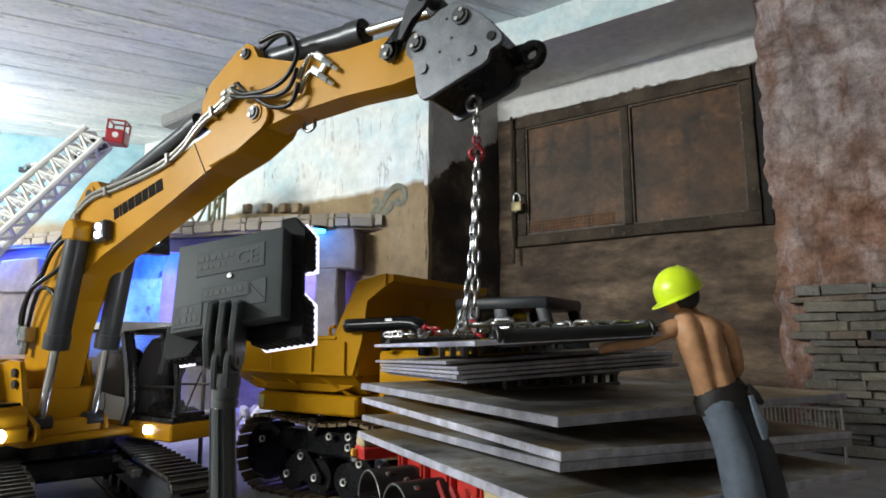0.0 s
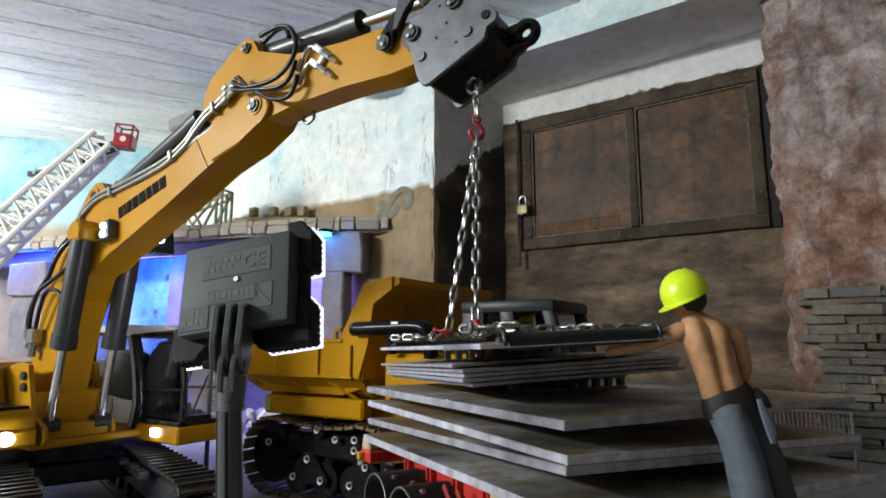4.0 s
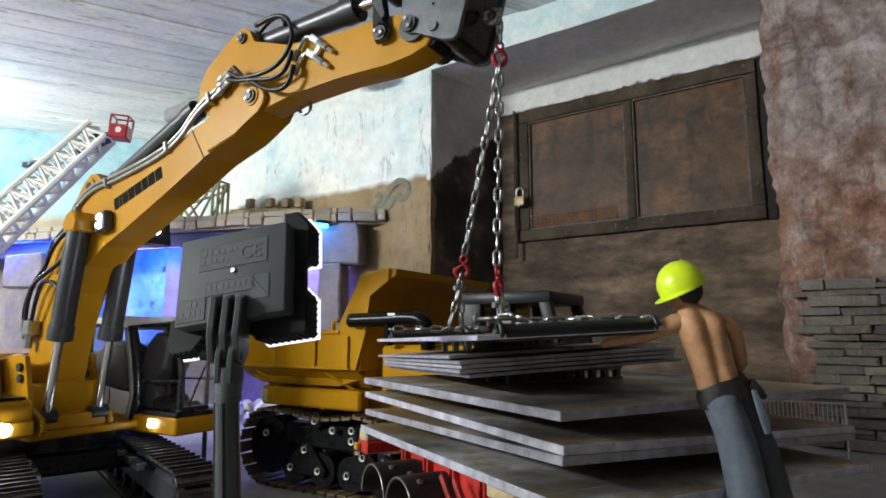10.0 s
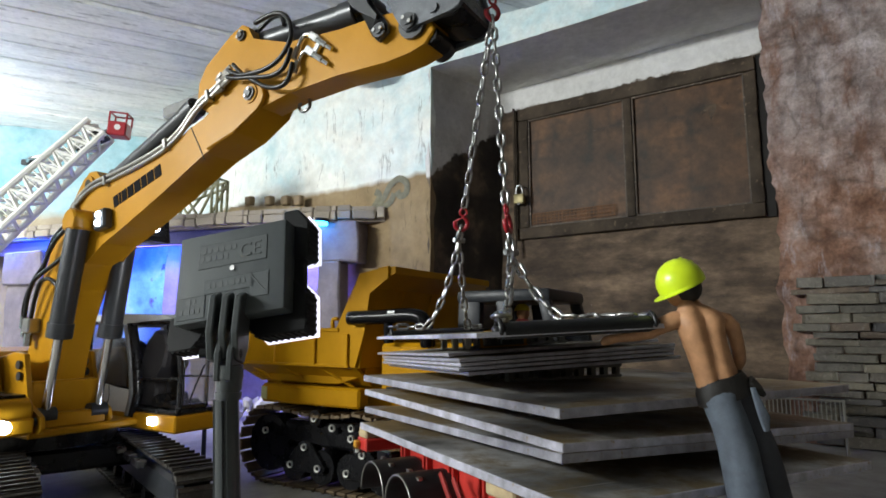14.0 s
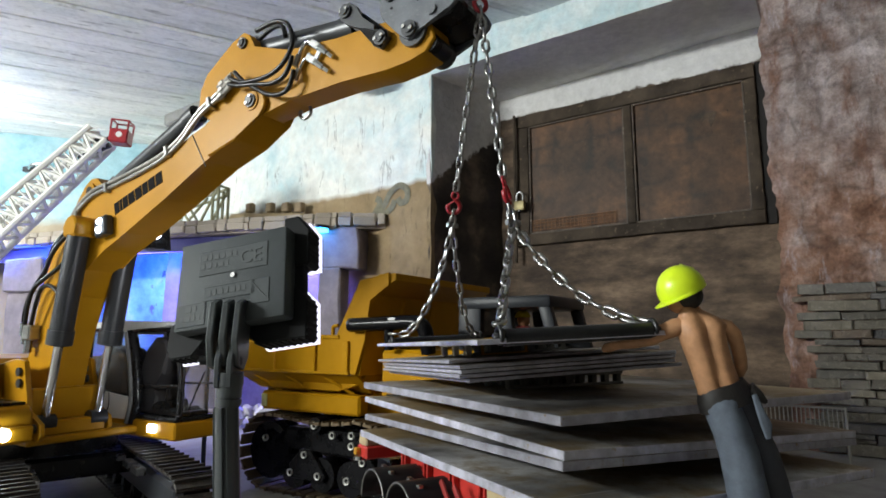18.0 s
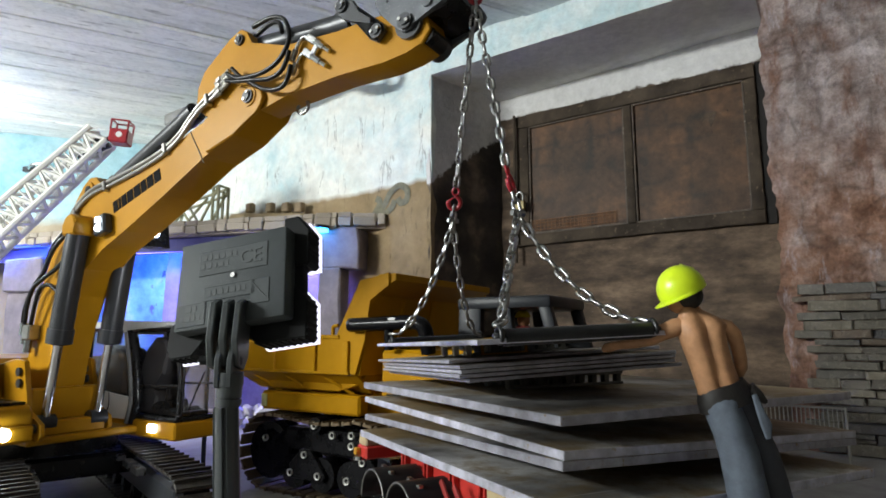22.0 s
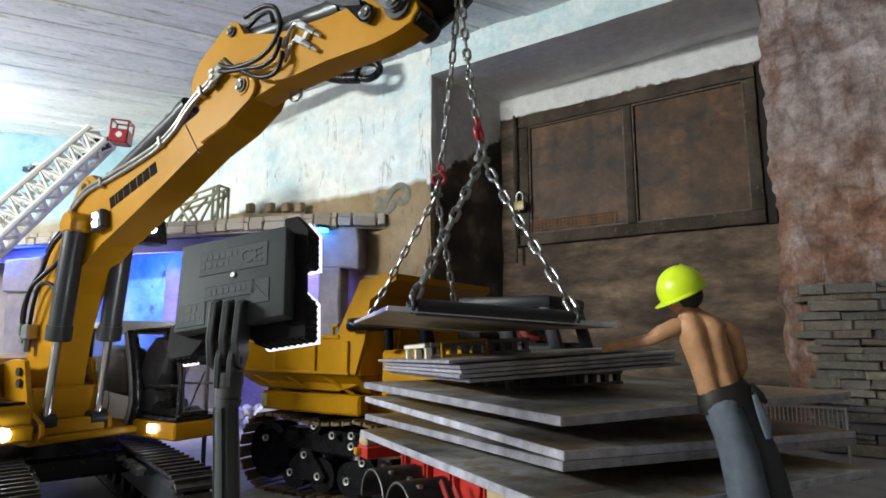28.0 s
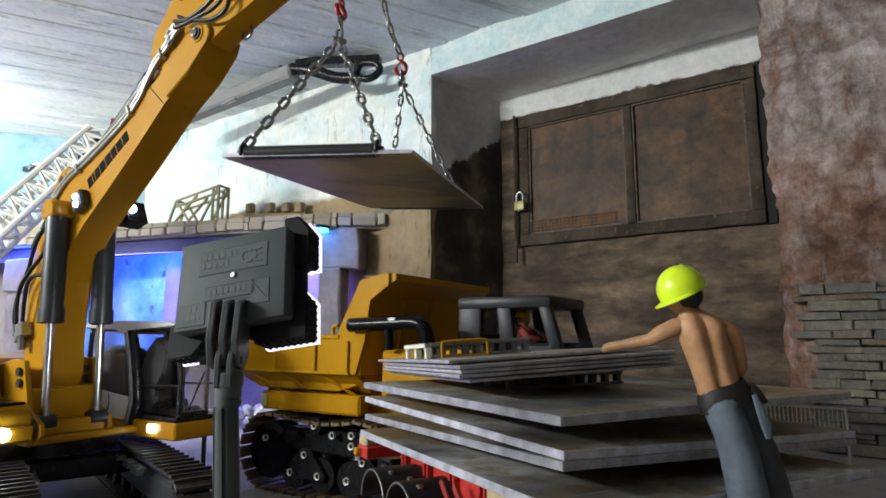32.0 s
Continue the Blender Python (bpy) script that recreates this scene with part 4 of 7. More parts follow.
def make_coupler():
    """Quick coupler: two side plates, a black body between them, a lug and a hook eye."""
    c = part("coupler", prism([(0.006, -0.0435), (0.053, -0.0285), (0.064, -0.014), (0.060, 0.004), (0.036, 0.014), (0.020, 0.000), (0.000, -0.012), (-0.001, -0.034)], -0.0225, 0.0225, bevel=0.002), BLACKPAINT, EXC, "black quick coupler between rubbed steel side plates")
    plate = [(-0.0071, 0.0037), (-0.0035, 0.0075), (0.0058, 0.0133), (0.0200, 0.0215), (0.0300, 0.0235), (0.0390, 0.0205), (0.0549, 0.0079), (0.0661, -0.0057), (0.0702, -0.0120), (0.0700, -0.0165), (0.0665, -0.0192), (0.0600, -0.0198),
             (0.0590, -0.0273), (0.0555, -0.0298), (0.0100, -0.0450), (0.0060, -0.0455), (0.0025, -0.0430), (-0.0008, -0.0352), (-0.0034, -0.0086), (-0.0068, -0.0030)]
    for s in (-1, 1):
        part("side_plate", prism(plate, s * 0.0228, s * 0.0268, bevel=0.0007), COUPLERGREY, c, "rubbed steel-grey side plate")
    part("lug", tube([(0.074 + q[0], 0.016, -0.010 + q[1]) for q in disc_outline(0, 0, 0.0075, 0, 360, 10)], 0.0042, closed=True), BLACKPAINT, c, "black lug with an eye", smooth=True)
    part("lug_arm", box(0.016, 0.008, 0.020, (0.062, 0.016, -0.010), 0.002), BLACKPAINT, c)
    for x, z in ((0.0, 0.0), (0.0379, 0.0104)):
        pin(c, x, z, -0.0275, 0.0065)
    for x, z in ((0.0053, -0.0214), (0.0453, -0.0176)):
        part("bolt", rod((x, -0.0266, z), (x, -0.0286, z), 0.0042, n=12), COUPLERGREY, c)
    part("bolt", rod((0.0617, -0.0266, -0.0113), (0.0617, -0.0280, -0.0113), 0.0034, n=12), BLACKPAINT, c)
    for x, z in ((0.020, -0.012), (0.030, -0.004), (0.026, 0.012), (0.036, -0.022)):
        part("screw_hole", rod((x, -0.0266, z), (x, -0.0271, z), 0.0012, n=8), BLACKPAINT, c)
    part("hook_eye", tube([(0.028, 0, -0.042), (0.030, 0, -0.049), (0.036, 0, -0.050), (0.038, 0, -0.044), (0.034, 0, -0.038)], 0.002, closed=True), STEEL, c, smooth=True)
    return c


def make_link():
    l = part("link", prism([(-0.006, -0.005), (0.000, -0.0085), (0.007, -0.005), (0.012, 0.004), (0.028, 0.0035), (0.040, 0.008), (0.052, 0.008), (0.058, 0.000), (0.053, -0.008), (0.042, -0.009), (0.030, -0.004), (0.014, -0.006), (0.004, 0.008), (-0.006, 0.006)], -0.0265, -0.0225, bevel=0.0006), GREYPAINT, EXC, "curved graphite link plate")
    part("link_plate", prism([(-0.006, -0.006), (0.006, -0.007), (0.030, -0.004), (0.050, -0.008), (0.058, 0.000), (0.050, 0.008), (0.030, 0.004), (0.006, 0.007), (-0.006, 0.005)], 0.0225, 0.0265, bevel=0.0006), GREYPAINT, l)
    part("cross_pin", rod((0.050, -0.0225, 0), (0.050, 0.0225, 0), 0.005, n=14), GREYPAINT, l)
    pin(l, 0, 0, -0.0268, 0.006)
    pin(l, 0.050, 0, -0.0268, 0.006)
    return l


def make_cylinder(name, length, r, rod_len, rod_r, clevis=True):
    """Barrel along x from its pin, and its rod along x towards its own pin at the origin."""
    bm = rod((0.004, 0, 0), (length, 0, 0), r, n=22)
    rod((length - 0.016, 0, 0), (length, 0, 0), r * 1.12, bm, 22)
    rod((0, -r * 0.8, 0), (0, r * 0.8, 0), r * 0.85, bm, 16)
    b = part(name + "_barrel", bm, GREYPAINT, EXC, "graphite-grey hydraulic cylinder barrel")
    part("end_collar", rod((length - 0.003, 0, 0), (length + 0.001, 0, 0), r * 0.9, n=18), BLACKPAINT, b)
    bm = rod((-rod_len, 0, 0), (-0.004, 0, 0), rod_r, n=16)
    p = part(name + "_rod", bm, CHROME, EXC, "polished chrome piston rod")
    part("rod_eye", rod((0, -r * 0.8, 0), (0, r * 0.8, 0), r * 0.75, n=16), GREYPAINT, p)
    return b, p


BOOM, STICK, COUPLER, LINK = make_boom(), make_stick(), make_coupler(), make_link()
BUCKET_CYL = make_cylinder("bucket_cylinder", 0.125, 0.0105, 0.115, 0.0045)
STICK_CYLS = make_cylinder("stick_cylinder", 0.150, 0.0095, 0.100, 0.005)
BOOM_CYLS = [make_cylinder("boom_cylinder", 0.129, 0.0116, 0.124, 0.0046) for _ in range(2)]
part("hose_elbow", box(0.008, 0.008, 0.007, (0.006, -0.011, 0.006), 0.001), CHROME, BUCKET_CYL[0])
part("hose", tube([(0.012, -0.012, 0.006), (0.030, -0.014, 0.012), (0.046, -0.016, 0.010), (0.054, -0.018, -0.002)], 0.0022), RUBBER, BUCKET_CYL[0], smooth=True)


def make_body():
    # slewing ring and superstructure
    part("turntable", rod((0.0, 0, 0.066), (0.0, 0, 0.086), 0.085, n=40), BLACKPAINT, EXC, "black slewing ring")
    bm = prism([(-0.24, 0.088), (0.102, 0.088), (0.104, 0.118), (0.096, 0.126), (0.024, 0.126), (0.014, 0.168), (-0.24, 0.168)], -0.108, -0.054, bevel=0.003)
    part("engine_house", bm, YELLOW, EXC, "yellow engine house")
    part("engine_house", box(0.24, 0.16, 0.080, (-0.16, 0.02, 0.130), 0.006), YELLOW, EXC, "yellow engine house")
    part("handrail", tube([(0.022, -0.10, 0.148), (0.024, -0.10, 0.125), (0.012, -0.104, 0.112), (-0.02, -0.104, 0.112)], 0.0018), CHROME, EXC, smooth=True)
    part("toolbox_lid", box(0.19, 0.045, 0.008, (-0.085, -0.080, 0.172), 0.002), BLACKPAINT, EXC, "black anti-slip deck")
    part("deck_mat", box(0.066, 0.046, 0.003, (0.060, -0.081, 0.1275), 0.001), BLACKPAINT, EXC, "black anti-slip deck mat")
    part("front_skirt", box(0.006, 0.052, 0.016, (0.106, -0.081, 0.098), 0.002), YELLOW, EXC)
    # foot brackets of the boom with bolts
    for y, nose in ((-0.050, 0.106), (0.030, 0.088)):
        s = prism([(-0.025, 0.088), (nose, 0.088), (nose + 0.006, 0.094), (nose + 0.002, 0.106), (nose - 0.026, 0.116), (nose - 0.044, 0.170), (nose - 0.066, 0.172), (-0.025, 0.160)], y, y + 0.005, bevel=0.0008)
        b = part("boom_bracket", s, YELLOW, EXC)
        for x, z in ((nose - 0.050, 0.158), (nose - 0.047, 0.146), (nose - 0.006, 0.101)):
            part("bolt", rod((x, y - 0.001, z), (x, y - 0.0035, z), 0.0048, n=12), GREYPAINT, b)
    part("floor_plate", box(0.15, 0.15, 0.008, (0.025, 0.018, 0.087), 0.002), YELLOW, EXC)
    part("nose_plate", box(0.010, 0.072, 0.050, (0.066, -0.008, 0.115), 0.002), YELLOW, EXC)
    part("nose_step", box(0.022, 0.072, 0.016, (0.080, -0.008, 0.098), 0.002), YELLOW, EXC)
    part("pivot_boss", rod((0.0, -0.047, 0.1308), (0.0, 0.034, 0.1308), 0.016, n=20), YELLOW, EXC)
    # cab on the far side: pale roof, curved grey pillar, white lower door, tinted panes
    cab = part("cab_base", box(0.150, 0.058, 0.020, (0.098, 0.090, 0.088), 0.002), YELLOW, EXC, "yellow cab floor")
    part("cab_lamp", box(0.013, 0.006, 0.009, (0.132, 0.060, 0.090), 0.001), LEDWHITE, cab, "glowing white cab lamp")
    part("cab_sill", box(0.146, 0.056, 0.006, (0.099, 0.090, 0.1005), 0.002), BLACKPAINT, EXC)
    front = [(0.1748, 0.1020), (0.1785, 0.1250), (0.1770, 0.1400), (0.1714, 0.1680), (0.1580, 0.2050)]
    pillar_line = [(0.0770, 0.0920), (0.0830, 0.1120), (0.0835, 0.1251), (0.0770, 0.1589), (0.0670, 0.1900), (0.0600, 0.2060)]
    for y in (0.063, 0.117):
        part("cab_post", tube([(x, y, z) for x, z in front], 0.0032), BLACKPAINT, EXC, smooth=True)
        part("cab_post", tube([(-0.020, y, 0.100), (-0.022, y, 0.160), (-0.018, y, 0.206)], 0.0036), BLACKPAINT, EXC, smooth=True)
        part("cab_pillar", tube([(x, y - 0.001, z) for x, z in pillar_line], 0.0040), CABPALE, EXC, "curved grey cab pillar", smooth=True)
        part("cab_pillar_trim", tube([(x + 0.0085, y + 0.001, z) for x, z in pillar_line], 0.0058), BLACKPAINT, EXC, smooth=True)
        part("cab_rail", rod((0.092, y, 0.1370), (0.177, y, 0.1400), 0.0016, n=8), BLACKPAINT, EXC)
        part("cab_rail", rod((-0.020, y, 0.2055), (0.158, y, 0.2055), 0.0034, n=8), BLACKPAINT, EXC)
        part("door_panel", prism([(0.030, 0.0960), (0.048, 0.0925), (0.0790, 0.0915), (0.0815, 0.1229), (0.046, 0.1250), (0.0135, 0.1290), (0.0150, 0.1080)], y - 0.0018, y + 0.0012, bevel=0.0006), IVORYWHITE, EXC, "white lower door panel")
        part("door_seam", tube([(0.034, y - 0.002, 0.1265), (0.036, y - 0.002, 0.112), (0.030, y - 0.002, 0.098)], 0.0007), BLACKPAINT, EXC)
        part("cab_window", prism([(-0.016, 0.130), (0.080, 0.126), (0.074, 0.165), (0.060, 0.203), (-0.016, 0.203)], y, y + 0.0012), GLASS, EXC)
    roof = prism([(-0.028, 0.2070), (0.046, 0.2070), (0.054, 0.1990), (0.062, 0.1995), (0.068, 0.2060), (0.160, 0.2070), (0.163, 0.2100), (0.150, 0.2140), (0.060, 0.2165), (-0.028, 0.2150)], 0.058, 0.122, bevel=0.002)
    part("cab_roof", roof, surface("cab_roof_grey", (0.50, 0.51, 0.49), 0.5), EXC, "pale grey cab roof with a drip lip")
    part("windscreen", box(0.0012, 0.050, 0.092, (0.1690, 0.090, 0.156)), GLASS, EXC)
    part("wiper", rod((0.180, 0.072, 0.112), (0.176, 0.094, 0.155), 0.001, n=6), BLACKPAINT, EXC)
    seat = prism([(0.060, 0.104), (0.112, 0.104), (0.118, 0.124), (0.108, 0.134), (0.128, 0.152), (0.134, 0.176), (0.128, 0.192), (0.106, 0.196), (0.090, 0.182), (0.080, 0.140), (0.058, 0.132)], 0.072, 0.108, bevel=0.003)
    part("seat", seat, SEATGREY, EXC, "dark grey driver's seat")
    part("rear_hood", prism([(-0.018, 0.104), (0.050, 0.104), (0.052, 0.150), (0.036, 0.178), (0.008, 0.186), (-0.018, 0.170)], 0.070, 0.110, bevel=0.004), SEATGREY, EXC)
    part("console", prism([(0.112, 0.104), (0.168, 0.104), (0.166, 0.109), (0.150, 0.108), (0.146, 0.113), (0.128, 0.109), (0.124, 0.120), (0.114, 0.116)], 0.070, 0.110, bevel=0.001), BLACKPAINT, EXC)
    part("control_lever", tube([(0.128, 0.074, 0.108), (0.134, 0.074, 0.122), (0.136, 0.074, 0.138)], 0.0010), BLACKPAINT, EXC, smooth=True)
    part("mirror_arm", tube([(0.176, 0.060, 0.108), (0.188, 0.058, 0.110), (0.1915, 0.056, 0.136), (0.190, 0.056, 0.170), (0.174, 0.060, 0.200)], 0.0011), BLACKPAINT, EXC, smooth=True)
    part("deck_lamp", rod((0.108, -0.085, 0.100), (0.116, -0.085, 0.100), 0.0065, n=14), LEDWHITE, EXC, "glowing white deck lamp")


def clear_glass():
    m, ns, ls, bs = nodes_of("tinted_glass")
    bs.inputs["Base Color"].default_value = (0.55, 0.57, 0.60, 1)
    bs.inputs["Roughness"].default_value = 0.03
    bs.inputs["Transmission Weight"].default_value = 0.9
    bs.inputs["IOR"].default_value = 1.45
    return m


GLASS = clear_glass()
SEATGREY = surface("seat_grey", (0.030, 0.028, 0.030), 0.6, 0, 0.7, 60, 700, 0.1, 0.0004)
CABPALE = surface("cab_pillar_grey", (0.17, 0.175, 0.18), 0.4, 0, 0.85, 60, 700, 0.05, 0.0003)
IVORYWHITE = surface("white_paint", (0.72, 0.73, 0.72), 0.45, 0, 0.9, 50, 700, 0.05, 0.0003)
make_body()


def shoe_mesh(w, pitch, th, grouser):
    bm = box(pitch * 0.86, w, th, (0, 0, 0), 0.0006)
    box(pitch * 0.14, w, grouser, (pitch * 0.25, 0, grouser / 2), bm=bm)
    box(pitch * 0.10, w, grouser * 0.7, (-pitch * 0.30, 0, grouser * 0.35), bm=bm)
    return mesh_of(bm, "track_shoe")


def track_path(x0, x1, r0, r1, zbot, sag=0.0, lift=0.0):
    """Points and tangents round a crawler: bottom run, front idler, top run with a little sag, rear sprocket."""
    pts = []
    top = lambda u: zbot + 2 * (r0 + (r1 - r0) * u) - sag * 4 * u * (1 - u) * abs(math.sin(u * math.pi * 2.2))
    for k in range(40):
        pts.append((x0 + (x1 - x0) * k / 40, zbot))
    for k in range(24):
        a = radians(-90 + 180 * k / 24)
        pts.append((x1 + r1 * math.cos(a), zbot + r1 + r1 * math.sin(a)))
    for k in range(40):
        u = 1 - k / 40
        pts.append((x0 + (x1 - x0) * u, top(u)))
    for k in range(24):
        a = radians(90 + 180 * k / 24)
        pts.append((x0 + r0 * math.cos(a), zbot + r0 + r0 * math.sin(a)))
    return pts


def lay_track(parent, y, w, pitch, path, th, grouser, material, name="track_shoe"):
    me = shoe_mesh(w, pitch, th, grouser)
    me.materials.append(material)
    seg = [Vector((p[0], 0, p[1])) for p in path]
    lens = [(seg[(i + 1) % len(seg)] - seg[i]).length for i in range(len(seg))]
    total = sum(lens)
    n = int(total / pitch)
    step, i, acc = total / n, 0, 0.0
    for k in range(n):
        s = k * step
        while acc + lens[i] < s:
            acc += lens[i]
            i += 1
        a, b = seg[i], seg[(i + 1) % len(seg)]
        p = a.lerp(b, (s - acc) / lens[i])
        d = (b - a).normalized()
        # the outside of the loop is on the right of the way round
        ang = math.degrees(math.atan2(d.z, d.x))
        ob = part(name, me, material, parent)
        ob.matrix_basis = Matrix.Translation((p.x, y, p.z)) @ pose(0, 0, 0, 0, -ang, 0) @ pose(0, 0, 0, 180, 0, 0)


def make_undercarriage():
    """The crawlers stand turned a little from the upper works."""
    un = part("undercarriage", box(0.12, 0.13, 0.026, (0.0, 0.016, 0.048), 0.004), BLACKPAINT, EXC, "black undercarriage with steel crawlers", EXC.matrix_basis.inverted() @ pose(-0.472, 0.739, 0, 0, 0, -51))
    for s, y in ((-1, -0.055), (1, 0.087)):
        part("track_frame", box(0.43, 0.026, 0.032, (0.035, y, 0.036), 0.004), GREYPAINT, un)
        part("idler", rod((0.255, y - 0.012, 0.035), (0.255, y + 0.012, 0.035), 0.026, n=28), BLACKPAINT, un)
        part("sprocket", rod((-0.19, y - 0.010, 0.035), (-0.19, y + 0.010, 0.035), 0.026, n=18), BLACKPAINT, un)
        for k in range(7):
            part("roller", rod((-0.13 + k * 0.052, y - 0.013, 0.015), (-0.13 + k * 0.052, y + 0.013, 0.015), 0.0095, n=14), BLACKPAINT, un)
        for x in (0.05, 0.11, 0.15):
            part("step", box(0.028, 0.010, 0.008, (x, y - s * 0.024, 0.054), 0.001), STEEL, un)
        lay_track(un, y, 0.040, 0.0185, track_path(-0.19, 0.255, 0.030, 0.030, 0.0042), 0.0030, 0.0042, TRACKSTEEL)


make_undercarriage()

# ---------------------------------------------------------------- the lifted plate and its chains
LOAD = thing("lifted_plate", pose(0.04, 0.445, 0.198, -0.1, -3.6, 15.5), "oblong sheet-steel plate with two dark lifting bars, hung on chains", "steel plate")
RODL, RODW = 0.0844, 0.262
sheet = part("sheet", box(0.1187, 0.269, 0.0024, (0.0044, 0, -0.0022), 0.0003), [DARKSHEET, CUTEDGE], LOAD, "dark brownish sheet-steel plate")
for pl in sheet.data.polygons:
    if abs(pl.normal.z) < 0.9:
        pl.material_index = 1
for s in (-1, 1):
    b = part("lifting_bar", rod((-RODL / 2 + 0.002, s * RODW / 2, -0.0006), (RODL / 2 - 0.002, s * RODW / 2, -0.0006), 0.0042, n=20), BARBLACK, LOAD, "dark round lifting bar")
    for k in (-1, 1):
        y0 = s * RODW / 2
        sh = tube([(k * RODL / 2, y0 - 0.0034, -0.0010), (k * RODL / 2, y0 - 0.0026, 0.0028), (k * RODL / 2, y0, 0.0046), (k * RODL / 2, y0 + 0.0026, 0.0028), (k * RODL / 2, y0 + 0.0034, -0.0010), (k * RODL / 2, y0, -0.0030)], 0.0013, closed=True)
        rod((k * RODL / 2 - 0.003, y0, -0.0006), (k * RODL / 2 + 0.0035, y0, -0.0006), 0.0024, sh, 10)
        part("shackle", sh, BARBLACK, b, smooth=True)

SLING = thing("chain_sling", pose(0, 0, 0), "steel chain sling with red hooks, two falls and four legs", "chain")
LINK_OUT, LINK_WIRE = 0.0128, 0.00125
PITCH = LINK_OUT - 2 * LINK_WIRE


def link_mesh(length=LINK_OUT, width=0.0066, wire=LINK_WIRE):
    h, w = length / 2 - wire, width / 2 - wire
    pts = [(h - w, w), (h - w * 0.3, w * 0.72), (h, 0), (h - w * 0.3, -w * 0.72), (h - w, -w), (-h + w, -w), (-h + w * 0.3, -w * 0.72), (-h, 0), (-h + w * 0.3, w * 0.72), (-h + w, w)]
    bm = bmesh.new()
    n, k = len(pts), 6
    rings = []
    for i, (x, y) in enumerate(pts):
        ax, ay = pts[i - 1]
        bx, by = pts[(i + 1) % n]
        d = Vector((bx - ax, by - ay, 0)).normalized()
        sd = Vector((d.y, -d.x, 0))
        rings.append([bm.verts.new(Vector((x, y, 0)) + sd * math.cos(a) * wire + Vector((0, 0, math.sin(a) * wire))) for a in (2 * math.pi * q / k for q in range(k))])
    for i in range(n):
        for q in range(k):
            bm.faces.new((rings[i][q], rings[i][(q + 1) % k], rings[(i + 1) % n][(q + 1) % k], rings[(i + 1) % n][q]))
    return mesh_of(bm, "chain_link", True)


LINKMESH = link_mesh()
LINKMESH.materials.append(STEEL)


def hook_mesh(s=1.0):
    """A sling hook that hangs along -z: eye, shank, bill and latch."""
    bm = tube([(0, 0, 0), (0.003 * s, 0, -0.002 * s), (0.003 * s, 0, -0.006 * s), (0, 0, -0.008 * s), (-0.003 * s, 0, -0.006 * s), (-0.003 * s, 0, -0.002 * s)], 0.0013 * s, closed=True)
    tube([(0, 0, -0.008 * s), (0.0045 * s, 0, -0.012 * s), (0.006 * s, 0, -0.017 * s), (0.003 * s, 0, -0.0225 * s), (-0.003 * s, 0, -0.023 * s), (-0.0065 * s, 0, -0.019 * s), (-0.0065 * s, 0, -0.015 * s)], 0.0024 * s, bm)
    rod((-0.0062 * s, 0, -0.0145 * s), (0.001 * s, 0, -0.009 * s), 0.0009 * s, bm, 6)
    return mesh_of(bm, "hook", True)


TOPHOOK = part("hook", hook_mesh(0.78), REDENAMEL, SLING, "large red sling hook")
small_hook = hook_mesh(0.82)
HOOKS = [part("hook", small_hook, REDENAMEL, SLING, "red sling hook") for _ in range(2)]
ring_bm = rod((-0.005, 0, 0), (0.005, 0, 0), 0.0022, n=10)
ringm = mesh_of(ring_bm, "shackle_bolt")
BOLTS = [part("shackle_bolt", ringm, STEEL, SLING) for _ in range(2)]
JOINTS = [[part("chain_link", LINKMESH, STEEL, SLING) for _ in range(2)] for _ in range(2)]
TOPLINKS = [part("chain_link", LINKMESH, STEEL, SLING) for _ in range(3)]
FALL, LEG = 0.1425, 0.1222
NFALL, NLEG = round(FALL / PITCH), round(LEG / PITCH)
FALLS = [[part("chain_link", LINKMESH, STEEL, SLING) for _ in range(NFALL)] for _ in range(2)]
LEGS = [[part("chain_link", LINKMESH, STEEL, SLING) for _ in range(NLEG)] for _ in range(4)]


def span(a, b, length, floor=None):
    """The way of a slack or tight chain from a to b: a catenary that comes to lie on the floor height."""
    a, b = np.array(a, float), np.array(b, float)
    d = b - a
    n = 60
    u = np.linspace(0, 1, n)
    dist = np.linalg.norm(d)
    if dist >= length * 0.998:
        pts = a + np.outer(u, d)
    else:
        h, v = max(np.hypot(d[0], d[1]), 0.004), d[2]
        need = math.sqrt(max(length ** 2 - v ** 2, 1e-8))
        lo, hi = h / 60.0, 50.0
        for _ in range(60):
            c = math.sqrt(lo * hi)
            if h / (2 * c) > 300 or 2 * c * math.sinh(h / (2 * c)) > need:
                lo = c
            else:
                hi = c
        c = math.sqrt(lo * hi)
        x0 = h / 2 - c * math.asinh(v / (2 * c * math.sinh(h / (2 * c))))
        z = lambda x: c * math.cosh((x - x0) / c)
        xs = h * (0.5 - 0.5 * np.cos(np.pi * u))
        zs = np.array([z(x) for x in xs]) - z(0) + a[2]
        pts = np.stack([a[0] + d[0] * xs / h, a[1] + d[1] * xs / h, zs], 1)
    if floor is not None:
        lie = pts[:, 2] < floor
        if lie.any():
            # the part that lies down wanders a little from side to side
            side = np.array([-d[1], d[0], 0.0]) / max(np.hypot(d[0], d[1]), 1e-6)
            depth = np.clip((floor - pts[:, 2]) / 0.03, 0, 1)
            pts = pts + np.outer(np.sin(u * 17.0) * 0.013 * depth, side)
        pts[:, 2] = np.maximum(pts[:, 2], floor)
    return pts


